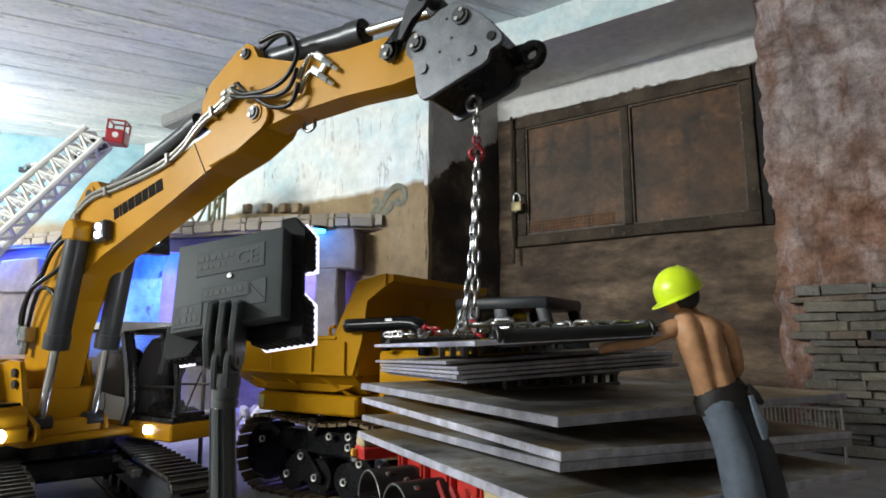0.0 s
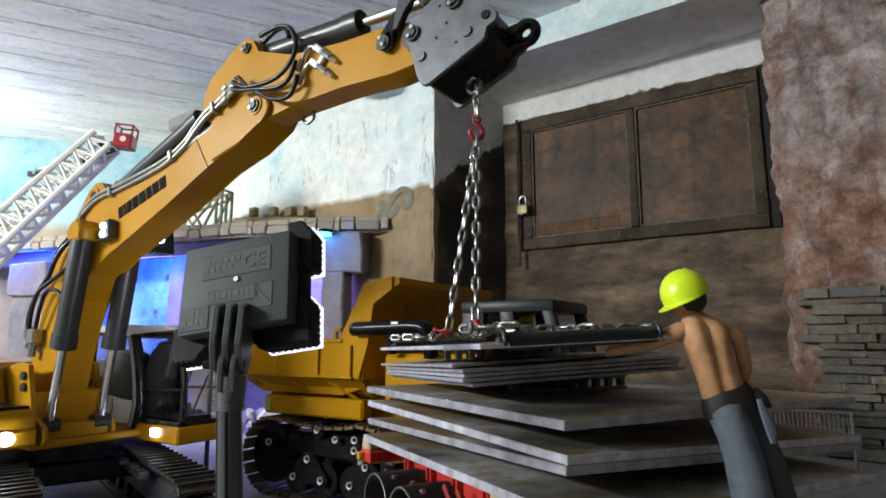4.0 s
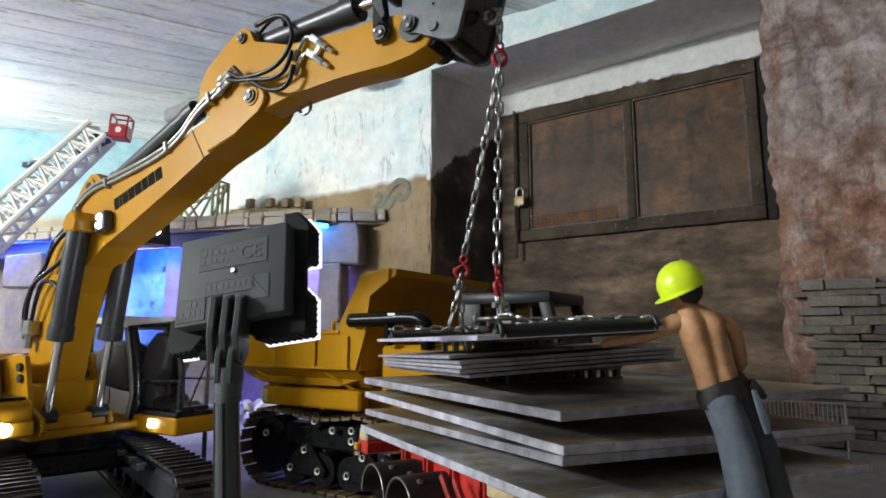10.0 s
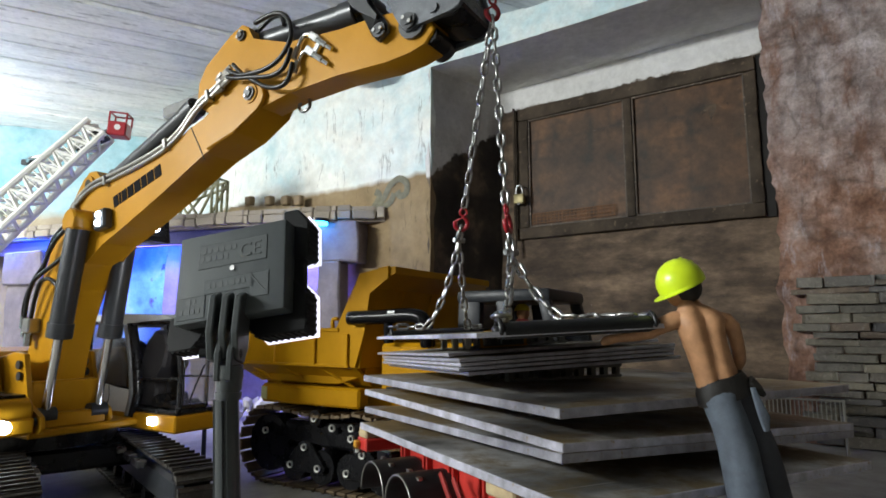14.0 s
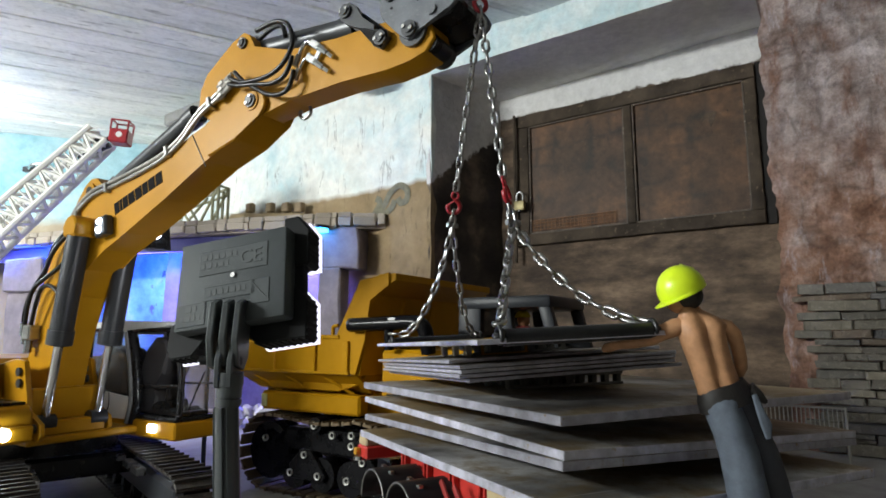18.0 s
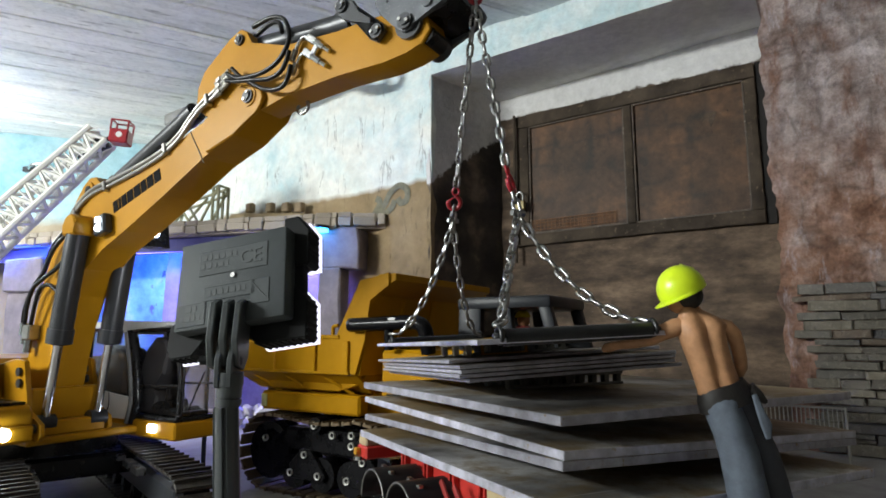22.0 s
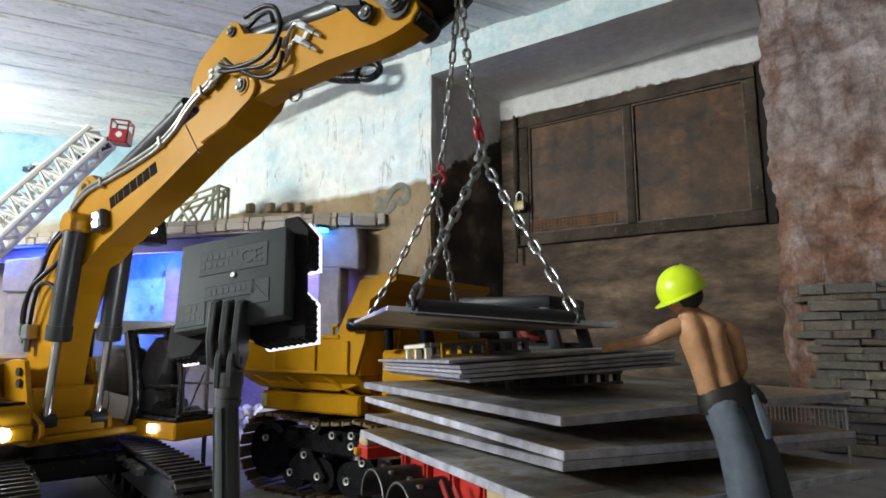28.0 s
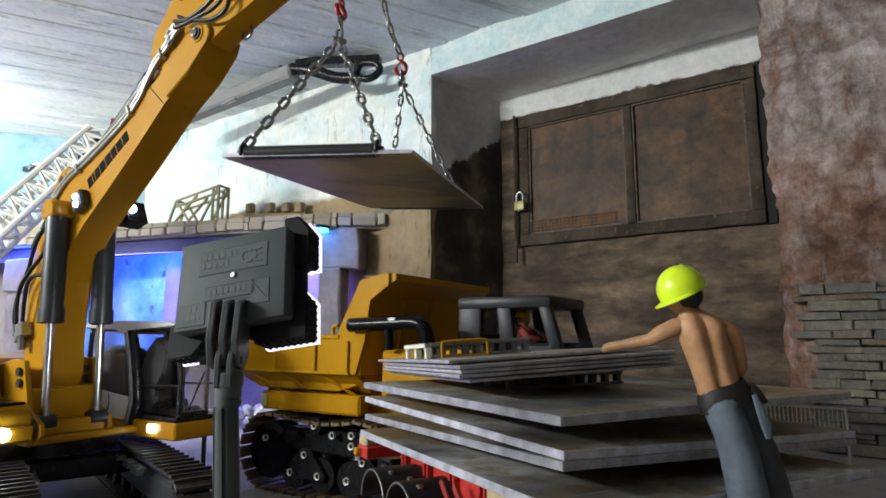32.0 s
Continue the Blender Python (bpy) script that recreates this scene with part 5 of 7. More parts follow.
def along(pts, count):
    """Places, ways and the turn about them for so many links evenly along a chain."""
    seg = np.linalg.norm(np.diff(pts, axis=0), axis=1)
    cum = np.r_[0, np.cumsum(seg)]
    out = []
    for k in range(count):
        s = (k + 0.5) / count * cum[-1]
        p = np.array([np.interp(s, cum, pts[:, i]) for i in range(3)])
        e = 0.35 * cum[-1] / count
        q0 = np.array([np.interp(max(s - e, 0), cum, pts[:, i]) for i in range(3)])
        q1 = np.array([np.interp(min(s + e, cum[-1]), cum, pts[:, i]) for i in range(3)])
        out.append((p, q1 - q0))
    return out


def link_pose(p, d, roll):
    d = Vector(d).normalized()
    ref = Vector((0.35, -0.94, 0.0)) if abs(d.z) > 0.3 else Vector((0, 0, 1))
    y = (ref - d * ref.dot(d)).normalized()
    z = d.cross(y)
    m = Matrix((d, y, z)).transposed().to_4x4()
    return Matrix.Translation(Vector(p)) @ m @ pose(0, 0, 0, roll, 0, 0)


def table(rows, t):
    """Linear reading of a table of rows (time, value, ...)."""
    a = np.array(rows, float)
    return [float(np.interp(t, a[:, 0], a[:, i])) for i in range(1, a.shape[1])]


# boom and stick angles, then the coupler's way round, from the posture at rest
ARM = [(0, -1.91, 1.66), (2.5, -1.91, 1.66), (2.75, -0.9, 0.7), (3.0, -0.1, 0.05), (3.5, 0, 0), (20.6, 0, 0), (21, 0.10, 0), (21.5, 0.55, 0), (22, 0.75, 0), (23, 1.04, 0), (25, 1.38, 0), (25.5, 1.45, 0),
       (27.5, 2.45, 0.2), (28, 2.76, 0.25), (29, 3.56, 0.4), (30, 4.47, 0.3), (30.5, 6.0, 0), (31, 8.98, -0.6), (31.5, 12.0, -0.5), (32, 15.27, -0.4)]
CURL = [(0, -54, 0.0604), (2.6, -54, 0.0604), (3, -49.5, 0.060), (5.5, -44, 0.058), (6.2, -40.5, 0.058), (7, -29, 0.059), (8, -18, 0.0595), (9, -7, 0.060), (11, 11, 0.064), (13, 27.5, 0.067), (15, 39, 0.069), (16.5, 45, 0.070), (17.3, 49, 0.071), (32, 49, 0.071)]
# for the far and the near pair of legs: where the small hook's eye hangs, then the shackle in which the two legs meet
FAR_HOOK = [(0, -0.0004, 0.409, 0.2015, -0.0112, 0.4347, 0.2005), (2.6, -0.0004, 0.409, 0.2015, -0.0112, 0.4347, 0.2005), (3, 0.0018, 0.4085, 0.2023, -0.0064, 0.4342, 0.2005), (6, 0.0019, 0.4089, 0.2025, -0.0062, 0.4345, 0.2005),
            (7, 0.0101, 0.4577, 0.2171, 0.0047, 0.4747, 0.2005), (8, 0.0139, 0.4665, 0.237, 0.011, 0.478, 0.2106), (10, 0.0175, 0.474, 0.2577, 0.0136, 0.4869, 0.232), (13, 0.0207, 0.4817, 0.2894, 0.0163, 0.4951, 0.2651),
            (17, 0.0106, 0.488, 0.3179, 0.0079, 0.5042, 0.2916), (21, 0.0116, 0.4889, 0.3181, 0.0089, 0.5041, 0.2926), (25, 0.0108, 0.4936, 0.3334, 0.008, 0.5089, 0.3077), (27.5, -0.003, 0.4953, 0.3399, -0.006, 0.5074, 0.3176),
            (28, -0.001, 0.5014, 0.3468, -0.0056, 0.5168, 0.3225), (29, 0.0044, 0.4957, 0.3553, 0.004, 0.5111, 0.3263), (30, 0.0121, 0.5035, 0.3683, 0.0103, 0.5186, 0.3441), (31, -0.0064, 0.5257, 0.4147, -0.0054, 0.542, 0.39), (32, -0.0417, 0.5363, 0.4681, -0.0402, 0.5493, 0.4421)]
NEAR_HOOK = [(0, 0.0191, 0.3788, 0.2015, 0.0249, 0.3585, 0.2005), (2.6, 0.0191, 0.3788, 0.2015, 0.0249, 0.3585, 0.2005), (3, 0.0189, 0.3774, 0.2075, 0.022, 0.3583, 0.2005), (6, 0.0191, 0.3777, 0.2075, 0.0215, 0.3585, 0.2005),
             (7, 0.0258, 0.3768, 0.2159, 0.0265, 0.3675, 0.2005), (8, 0.0288, 0.3701, 0.223, 0.0282, 0.3651, 0.2017), (10, 0.0351, 0.3786, 0.2377, 0.0361, 0.3735, 0.2127), (13, 0.0433, 0.3877, 0.271, 0.0448, 0.3829, 0.238),
             (17, 0.0407, 0.3874, 0.3024, 0.0459, 0.3811, 0.2699), (21, 0.0406, 0.3863, 0.3041, 0.0468, 0.379, 0.2706), (25, 0.0497, 0.3795, 0.3256, 0.0563, 0.3698, 0.2911), (27.5, 0.0313, 0.3714, 0.3325, 0.0336, 0.3602, 0.3011),
             (28, 0.023, 0.3747, 0.3397, 0.025, 0.3632, 0.308), (29, 0.0145, 0.3769, 0.3485, 0.0142, 0.3642, 0.3147), (30, 0.0031, 0.3821, 0.3554, 0.0033, 0.3696, 0.3191), (31, -0.0292, 0.3954, 0.3964, -0.0302, 0.3817, 0.3594), (32, -0.0769, 0.4132, 0.4489, -0.075, 0.3968, 0.4071)]
LOADROWS = [(0, 0.031, 0.4188, 0.1954, -0.9, -2.7, 16.1), (25.6, 0.031, 0.4188, 0.1954, -0.9, -2.7, 16.1), (26.5, 0.018, 0.415, 0.1995, -0.3, 0.3, 16.0), (27.5, 0.0033, 0.4114, 0.2038, 0.3, 3.1, 15.7), (28, -0.0002, 0.422, 0.2076, 0.0, 3.7, 11.8), (28.5, -0.0005, 0.425, 0.211, 0.3, 3.0, 9.4),
            (29, -0.0008, 0.4283, 0.2146, 0.6, 2.4, 6.7), (29.5, -0.0015, 0.4270, 0.2205, 1.6, 5.0, 0.8), (30, -0.0058, 0.4296, 0.2250, 2.0, 2.2, -1.0), (30.5, -0.0045, 0.4406, 0.2418, 2.6, 3.6, -7.4), (31, -0.0140, 0.4507, 0.2658, 4.3, 2.3, -9.6),
            (31.5, -0.0385, 0.453, 0.290, 5.0, 2.6, -11.0), (32, -0.0506, 0.4591, 0.3162, 5.7, 2.6, -12.1)]


def arm_state(t):
    """Where the joints of the excavator are at t, in its own space (x forward, z up)."""
    th, al = table(ARM, t)
    curl, reach = table(CURL, t)
    if t > 17.3:
        curl += th
    end = rot2(BOOM_END, th)
    tip = rot2(STICK_TIP, th + al)
    tip = (end[0] + tip[0], end[1] + tip[1])
    lp = rot2(LINK_PIN, th + al)
    lp = (end[0] + lp[0], end[1] + lp[1])
    cyl = rot2(STICK_CYL, th + al)
    cyl = (end[0] + cyl[0], end[1] + cyl[1])
    link = 52 + (curl - (th if t > 17.3 else 0) + 54) * 0.83 + th + al
    top = rot2((LINK_LEN, 0), link)
    top = (lp[0] + top[0], lp[1] + top[1])
    hook = rot2((reach, 0), curl)
    return th, al, curl, end, tip, lp, cyl, link, top, (tip[0] + hook[0], tip[1] + hook[1])


def aim(p, q, y):
    """Pose at p (x, z) with x towards q, in the excavator's space."""
    a = math.degrees(math.atan2(q[1] - p[1], q[0] - p[0]))
    return pose(p[0], y, p[1] + PIV, 0, -a, 0)


def motions():
    base = EXC.matrix_basis
    times = sorted({round(x * 0.5, 2) for x in range(0, 65)} | {2.6, 2.75, 2.9, 3.25, 20.75, 21.25, 30.25, 30.75, 31.25, 31.75, 25.75})
    rows = {k: [] for k in ("boom", "stick", "coupler", "link", "bb", "br", "sb", "sr", "nb", "nr", "fb", "fr")}
    chain = {ob: [] for ob in [TOPHOOK, *HOOKS, *BOLTS, *JOINTS[0], *JOINTS[1], *TOPLINKS, *FALLS[0], *FALLS[1], *LEGS[0], *LEGS[1], *LEGS[2], *LEGS[3]]}
    for t in times:
        th, al, curl, end, tip, lp, cyl, link, top, hk = arm_state(t)
        rows["boom"].append((t, pose(0, 0, PIV, 0, -th, 0)))
        rows["stick"].append((t, pose(end[0], 0, end[1] + PIV, 0, -(th + al), 0)))
        rows["coupler"].append((t, pose(tip[0], 0, tip[1] + PIV, 0, -(curl + 54), 0)))
        rows["link"].append((t, pose(lp[0], 0, lp[1] + PIV, 0, -link, 0)))
        rows["bb"].append((t, aim(cyl, top, 0.0)))
        rows["br"].append((t, Matrix.Translation((top[0], 0, top[1] + PIV)) @ pose(0, 0, 0, 0, -math.degrees(math.atan2(top[1] - cyl[1], top[0] - cyl[0])), 0)))
        ear = rot2((0.128, 0.240), th)
        horn = rot2((-0.072, 0.036), th + al)
        horn = (end[0] + horn[0], end[1] + horn[1])
        rows["sb"].append((t, aim(ear, horn, 0.0)))
        rows["sr"].append((t, Matrix.Translation((horn[0], 0, horn[1] + PIV)) @ pose(0, 0, 0, 0, -math.degrees(math.atan2(horn[1] - ear[1], horn[0] - ear[0])), 0)))
        up, low = rot2((0.1215, 0.184), th), (0.084, 0.104 - PIV)
        for kb, kr, y in (("nb", "nr", -0.0345), ("fb", "fr", 0.0205)):
            rows[kb].append((t, aim(up, low, y)))
            rows[kr].append((t, Matrix.Translation((low[0], y, low[1] + PIV)) @ pose(0, 0, 0, 0, -math.degrees(math.atan2(low[1] - up[1], low[0] - up[0])), 0)))
        # the sling
        x, y, z, rx, ry, rz = table(LOADROWS, t)
        load = pose(x, y, z, rx, ry, rz)
        T = base @ Vector((hk[0], 0, hk[1] + PIV))
        for i, ob in enumerate(TOPLINKS):
            chain[ob].append((t, link_pose(T - Vector((0, 0, 0.001 + PITCH * 0.80 * i)), (0, 0, -1), 90 * i)))
        chain[TOPHOOK].append((t, Matrix.Translation(T - Vector((0, 0, 0.0214))) @ pose(0, 0, 0, 0, 0, 20)))
        K = T - Vector((0, 0, 0.0365))
        ends = [load @ Vector((sx * RODL / 2, sy * RODW / 2, 0.0025)) for sy in (1, -1) for sx in (-1, 1)]
        lie = z + 0.003 if t <= 26.5 else None
        on_bar = z + 0.0068 if t <= 26.5 else None   # the near legs rest on their bar
        for i, hooks in enumerate((FAR_HOOK, NEAR_HOOK)):
            at_hook = table(hooks, t)
            hpos, low = Vector(at_hook[:3]), Vector(at_hook[3:])
            if lie:
                hpos.z, low.z = max(hpos.z, lie), max(low.z, lie)
            fall = span(K, hpos, FALL, lie)
            for k, (p, d) in enumerate(along(fall, NFALL)):
                chain[FALLS[i][k]].append((t, link_pose(p, d, 90 * (k % 2) + 25 * i)))
            down = (low - hpos).normalized()
            q = Vector((0, 0, -1)).rotation_difference(down).to_matrix().to_4x4()
            chain[HOOKS[i]].append((t, Matrix.Translation(hpos) @ q @ pose(0, 0, 0, 0, 0, 65 * i)))
            gap = (low - hpos).length - 0.017
            for k in range(2):
                chain[JOINTS[i][k]].append((t, link_pose(hpos + down * (0.017 + gap * (0.3 + 0.45 * k)), down, 40 + 90 * k)))
            chain[BOLTS[i]].append((t, Matrix.Translation(low) @ pose(0, 0, 0, 0, 0, 30)))
            for e in range(2):
                leg = span(low, ends[2 * i + e], LEG, on_bar if i else lie)
                for k, (p, d) in enumerate(along(leg, NLEG)):
                    chain[LEGS[2 * i + e][k]].append((t, link_pose(p, d, 90 * (k % 2) + 35 * e)))
    for ob, key in ((BOOM, "boom"), (STICK, "stick"), (COUPLER, "coupler"), (LINK, "link"), (BUCKET_CYL[0], "bb"), (BUCKET_CYL[1], "br"), (STICK_CYLS[0], "sb"), (STICK_CYLS[1], "sr"),
                    (BOOM_CYLS[0][0], "nb"), (BOOM_CYLS[0][1], "nr"), (BOOM_CYLS[1][0], "fb"), (BOOM_CYLS[1][1], "fr")):
        walk(ob, rows[key])
    walk(LOAD, [(t, pose(*table(LOADROWS, t))) for t in times])
    for ob, rr in chain.items():
        walk(ob, rr)
    # the pallet and the handle on it are dragged a little as the plate comes off them
    for ob, x, y in ((TOPPALLET, 0.0516, 0.1265), (HANDLE, 0.039, 0.087)):
        walk(ob, [(0, STACKTOP @ pose(x + 0.032, y, 0)), (25.6, STACKTOP @ pose(x + 0.032, y, 0)), (27.0, STACKTOP @ pose(x, y, 0)), (32, STACKTOP @ pose(x, y, 0))])

pallet(pose(0.0472, 0.4334, 0.1582, 0, 0, 29.5) @ pose(0.0565, 0.030, 0), "dark grey plastic pallet between the steel stacks", 9, 3, (0.113, 0.060), 0.0112)
STACKTOP = pose(0.0035, 0.359, 0.1818, -1.9, -3.1, 16)
TOPPALLET = pallet(STACKTOP @ pose(0.0516, 0.1265, 0), "grey plastic pallet with an ivory end on the thin plates", 9, 3, (0.086, 0.071), 0.0118)
HANDLE = h = thing("bent_handle", STACKTOP @ pose(0.039, 0.087, 0), "bent yellow wire handle standing on the thin plates", "handle")
part("wire", tube([(-0.018, 0, 0.0), (-0.018, 0, 0.0095), (-0.014, 0, 0.0118), (0.014, 0, 0.0120), (0.018, 0, 0.0098), (0.018, 0, 0.0)], 0.0011), YELLOW2, h, smooth=True)
part("foot_strip", box(0.038, 0.004, 0.0012, (0, 0, 0.0006)), YELLOW2, h)

# ---------------------------------------------------------------- the red trailer under the stack
# x runs away along the trailer's left side, y across it
TR = thing("trailer", Matrix.Translation((0.073, 0.299, 0)) @ pose(0, 0, 0, 0, 0, 118.4), "red low trailer loaded with steel plates on timber blocks", "trailer")


def make_trailer():
    part("side_beam", box(0.29, 0.008, 0.046, (0.095, -0.012, 0.0825), 0.0012), REDTRAILER, TR)
    part("side_beam", box(0.17, 0.008, 0.046, (0.155, -0.170, 0.0825), 0.0012), REDTRAILER, TR)
    part("deck", box(0.17, 0.15, 0.006, (0.155, -0.091, 0.1005), 0.001), REDTRAILER, TR)
    for k in range(4, 11):
        for dx in (0, 0.006):
            part("rib", box(0.0022, 0.005, 0.042, (-0.175 + k * 0.040 + dx, -0.0055, 0.0825), 0.0005), REDTRAILER, TR)
    part("end_beam", box(0.020, 0.205, 0.010, (0.250, -0.078, 0.1015), 0.0012), REDTRAILER, TR)
    part("axle_box", box(0.030, 0.060, 0.014, (0.262, -0.030, 0.086), 0.002), BLACKPAINT, TR)
    part("coupling_eye", rod((0.262, 0.022, 0.093), (0.262, 0.022, 0.096), 0.005, n=12), CHROME, TR)
    part("marker_lamp", box(0.005, 0.005, 0.006, (0.254, 0.0270, 0.1015), 0.001), surface("amber_lens", (0.6, 0.3, 0.03), 0.3), TR, "amber marker lamp")
    # stanchion with two slanted struts
    part("stanchion", box(0.012, 0.012, 0.056, (0.076, 0.002, 0.078), 0.001), REDTRAILER, TR)
    for dx in (0.030, 0.052):
        part("strut", box(0.004, 0.002, 0.056, m=Matrix.Translation((0.074 + dx * 0.8, 0.012, 0.080)) @ pose(0, 0, 0, 0, 42, 0), bevel=0.0004), surface("strut_red", (0.40, 0.05, 0.045), 0.35, 0.3), TR)
    # curved black mudguards over the small wheels
    guard = surface("mudguard_black", (0.020, 0.020, 0.022), 0.38, 0, 0.7, 60, 800, 0.06, 0.0004)
    for k, x in enumerate((0.158, 0.206)):
        o = disc_outline(0, 0, 0.0235, -5, 185, 20)
        i = disc_outline(0, 0, 0.0215, 185, -5, 20)
        gm = part("mudguard", prism(o + [(c[0], c[1]) for c in disc_outline(0, 0, 0.0215, -5, 185, 20)][::-1], 0.000, 0.036, bevel=0.0003), guard, TR, "black curved mudguard", Matrix.Translation((x, -0.004, 0.0735)))
        part("edge_trim", tube([(x2, 0.0362, z2) for x2, z2 in disc_outline(0, 0, 0.0225, 0, 180, 10)], 0.0005), PIPEZINC, gm, "bright rolled edge", smooth=True)
        part("guard_clip", box(0.004, 0.004, 0.004, (0.012, 0.022, 0.021), 0.0006), STEEL, gm)
        part("guard_clip", box(0.004, 0.004, 0.004, (-0.010, 0.025, 0.0205), 0.0006), STEEL, gm)
        w = part("wheel", rod((x, 0.004, 0.030), (x, 0.028, 0.030), 0.0235, n=28), RUBBER, TR, "small rubber trailer wheel")
        part("rim", rod((x, 0.026, 0.030), (x, 0.0300, 0.030), 0.017, n=20), IVORYWHITE, w)
    for x in (0.0, 0.158, 0.218):
        part("wheel", rod((x, -0.180, 0.030), (x, -0.144, 0.030), 0.030, n=28), RUBBER, TR, "small rubber trailer wheel")
    part("wheel", rod((-0.01, -0.04, 0.030), (-0.01, -0.006, 0.030), 0.030, n=28), RUBBER, TR, "small rubber trailer wheel")
    part("axle", rod((0.198, -0.17, 0.05), (0.198, 0.02, 0.05), 0.005, n=10), BLACKPAINT, TR)


make_trailer()
for x, y, sx, sy in ((0.250, 0.012, 0.014, 0.024), (0.054, 0.006, 0.026, 0.026), (0.250, -0.16, 0.016, 0.030), (0.06, -0.10, 0.030, 0.030)):
    hh = 0.0098 if x > 0.2 else 0.0128
    bm = box(sx, sy, hh, (0, 0, hh / 2), 0.0012)
    for v in bm.verts:
        v.co += Vector((noise.noise(v.co * 90), noise.noise(v.co * 80), 0)) * 0.0008
    ob = part("timber_block", bm, WOOD)
    ob.matrix_basis = TR.matrix_basis @ pose(x, y, 0.1163 - hh, 0, 0, 4)
    tagged(ob, "rough pale timber block under the lowest steel plate", "timber block", "timber blocks")

# ---------------------------------------------------------------- the tracked dumper
DU = thing("tracked_dumper", pose(-0.161, 0.75, 0, 0, 0, -31.6), "yellow tracked model dumper with a dark grey cab", "dumper")
PALEBOLT = surface("zinc_bolt", (0.62, 0.62, 0.58), 0.4, 0.3, 0.8, 90, 900, 0.1, 0.0003)
CABGREY = surface("cab_grey", (0.017, 0.020, 0.025), 0.42, 0, 0.8, 60, 900, 0.03, 0.0002, spec=0.25)


PIPEBLACK = surface("black_rubber_pipe", (0.006, 0.006, 0.007), 0.22, 0, 0.8, 60, 900, 0.0, 0.0, spec=0.14)


def ring_bolt(x, y, z):
    """A cap screw: pale rim round a dark socket."""
    bm = rod((x, y, z), (x, y - 0.003, z), 0.0044, n=12)
    top = [fc for fc in bm.faces if fc.normal.y < -0.9 or len(fc.verts) > 4]
    r = bmesh.ops.inset_region(bm, faces=top, thickness=0.0018)
    for fc in top:
        fc.material_index = 1
    bmesh.ops.translate(bm, vec=(0, 0.0012, 0), verts=list({v for fc in top for v in fc.verts if v.co.y < y - 0.002}))
    return bm


def make_dumper():
    side = [(-0.150, 0.150), (0.066, 0.151), (0.080, 0.194), (0.086, 0.240), (0.114, 0.256), (0.114, 0.2715), (0.070, 0.264), (0.034, 0.195), (-0.150, 0.194)]
    for y in (0.0, 0.245):
        part("skip_side", prism(side, y, y + 0.004, bevel=0.0006), YELLOW2, DU, "yellow skip side with pressed panels")
    # flat panels parted by narrow upright ribs
    for x in (-0.136, -0.073, -0.001, 0.052):
        part("skip_rib", box(0.0080, 0.0034, 0.038, (x, -0.0017, 0.172), 0.0006), YELLOW2, DU)
    part("skip_rib", box(0.205, 0.0030, 0.0035, (-0.045, -0.0015, 0.1525), 0.0006), YELLOW2, DU)
    part("skip_rim", box(0.19, 0.008, 0.005, (-0.055, 0.002, 0.196), 0.001), YELLOW2, DU)
    part("skip_rim", box(0.19, 0.008, 0.005, (-0.055, 0.247, 0.196), 0.001), YELLOW2, DU)
    hb = prism([(0.062, 0.150), (0.070, 0.150), (0.086, 0.246), (0.122, 0.262), (0.122, 0.2705), (0.096, 0.2705), (0.078, 0.252)], 0.004, 0.245, bevel=0.0006)
    part("headboard", hb, YELLOW2, DU, "yellow skip headboard with a forward lip")
    for y in (0.07, 0.135):
        part("headboard_rib", prism([(0.070, 0.152), (0.073, 0.152), (0.089, 0.244), (0.085, 0.244)], y, y + 0.002), YELLOW2, DU)
    part("skip_floor", prism([(-0.150, 0.150), (0.066, 0.150), (0.064, 0.140), (0.02, 0.128), (-0.12, 0.128), (-0.150, 0.140)], 0.022, 0.178, bevel=0.001), YELLOW2, DU)
    flank = bmesh.new()
    quad = [(-0.150, 0.003, 0.150), (0.066, 0.003, 0.150), (0.060, 0.040, 0.126), (-0.140, 0.040, 0.126)]
    outer, inner = [flank.verts.new(q) for q in quad], [flank.verts.new((x, y + 0.004, z + 0.002)) for x, y, z in quad]
    flank.faces.new(outer), flank.faces.new(inner[::-1])
    for k in range(4):
        flank.faces.new((outer[k], inner[k], inner[(k + 1) % 4], outer[(k + 1) % 4]))
    part("skip_flank", flank, YELLOW2, DU)
    for x in (-0.128, -0.066, 0.002):
        part("skip_brace", prism([(0.0, 0.149), (0.006, 0.149), (0.050, 0.1235), (0.042, 0.1235)], 0.0, 0.006, bevel=0.0006), YELLOW2, DU, m=pose(x, 0.006, 0, 0, 0, 32))
    part("grab_peg", tube([(0.026, 0.004, 0.197), (0.026, 0.004, 0.208), (0.034, 0.004, 0.210)], 0.0025), YELLOW2, DU, smooth=True)
    # chassis, bonnet and nose
    part("chassis", box(0.40, 0.10, 0.030, (0.06, 0.10, 0.113), 0.003), YELLOW2, DU)
    part("tank", box(0.17, 0.020, 0.024, (-0.020, 0.020, 0.113), 0.003), YELLOW2, DU, "yellow side tank")
    part("tank_decal", box(0.010, 0.001, 0.016, (-0.098, 0.0092, 0.113)), surface("pale_decal", (0.6, 0.62, 0.25), 0.5), DU)
    bonnet = box(0.215, 0.19, 0.056, (0.2075, 0.100, 0.153), 0.004)
    part("bonnet", bonnet, YELLOW2, DU, "yellow bonnet")
    part("bonnet_slot", box(0.030, 0.001, 0.006, (0.125, 0.0045, 0.128)), BLACKPAINT, DU)
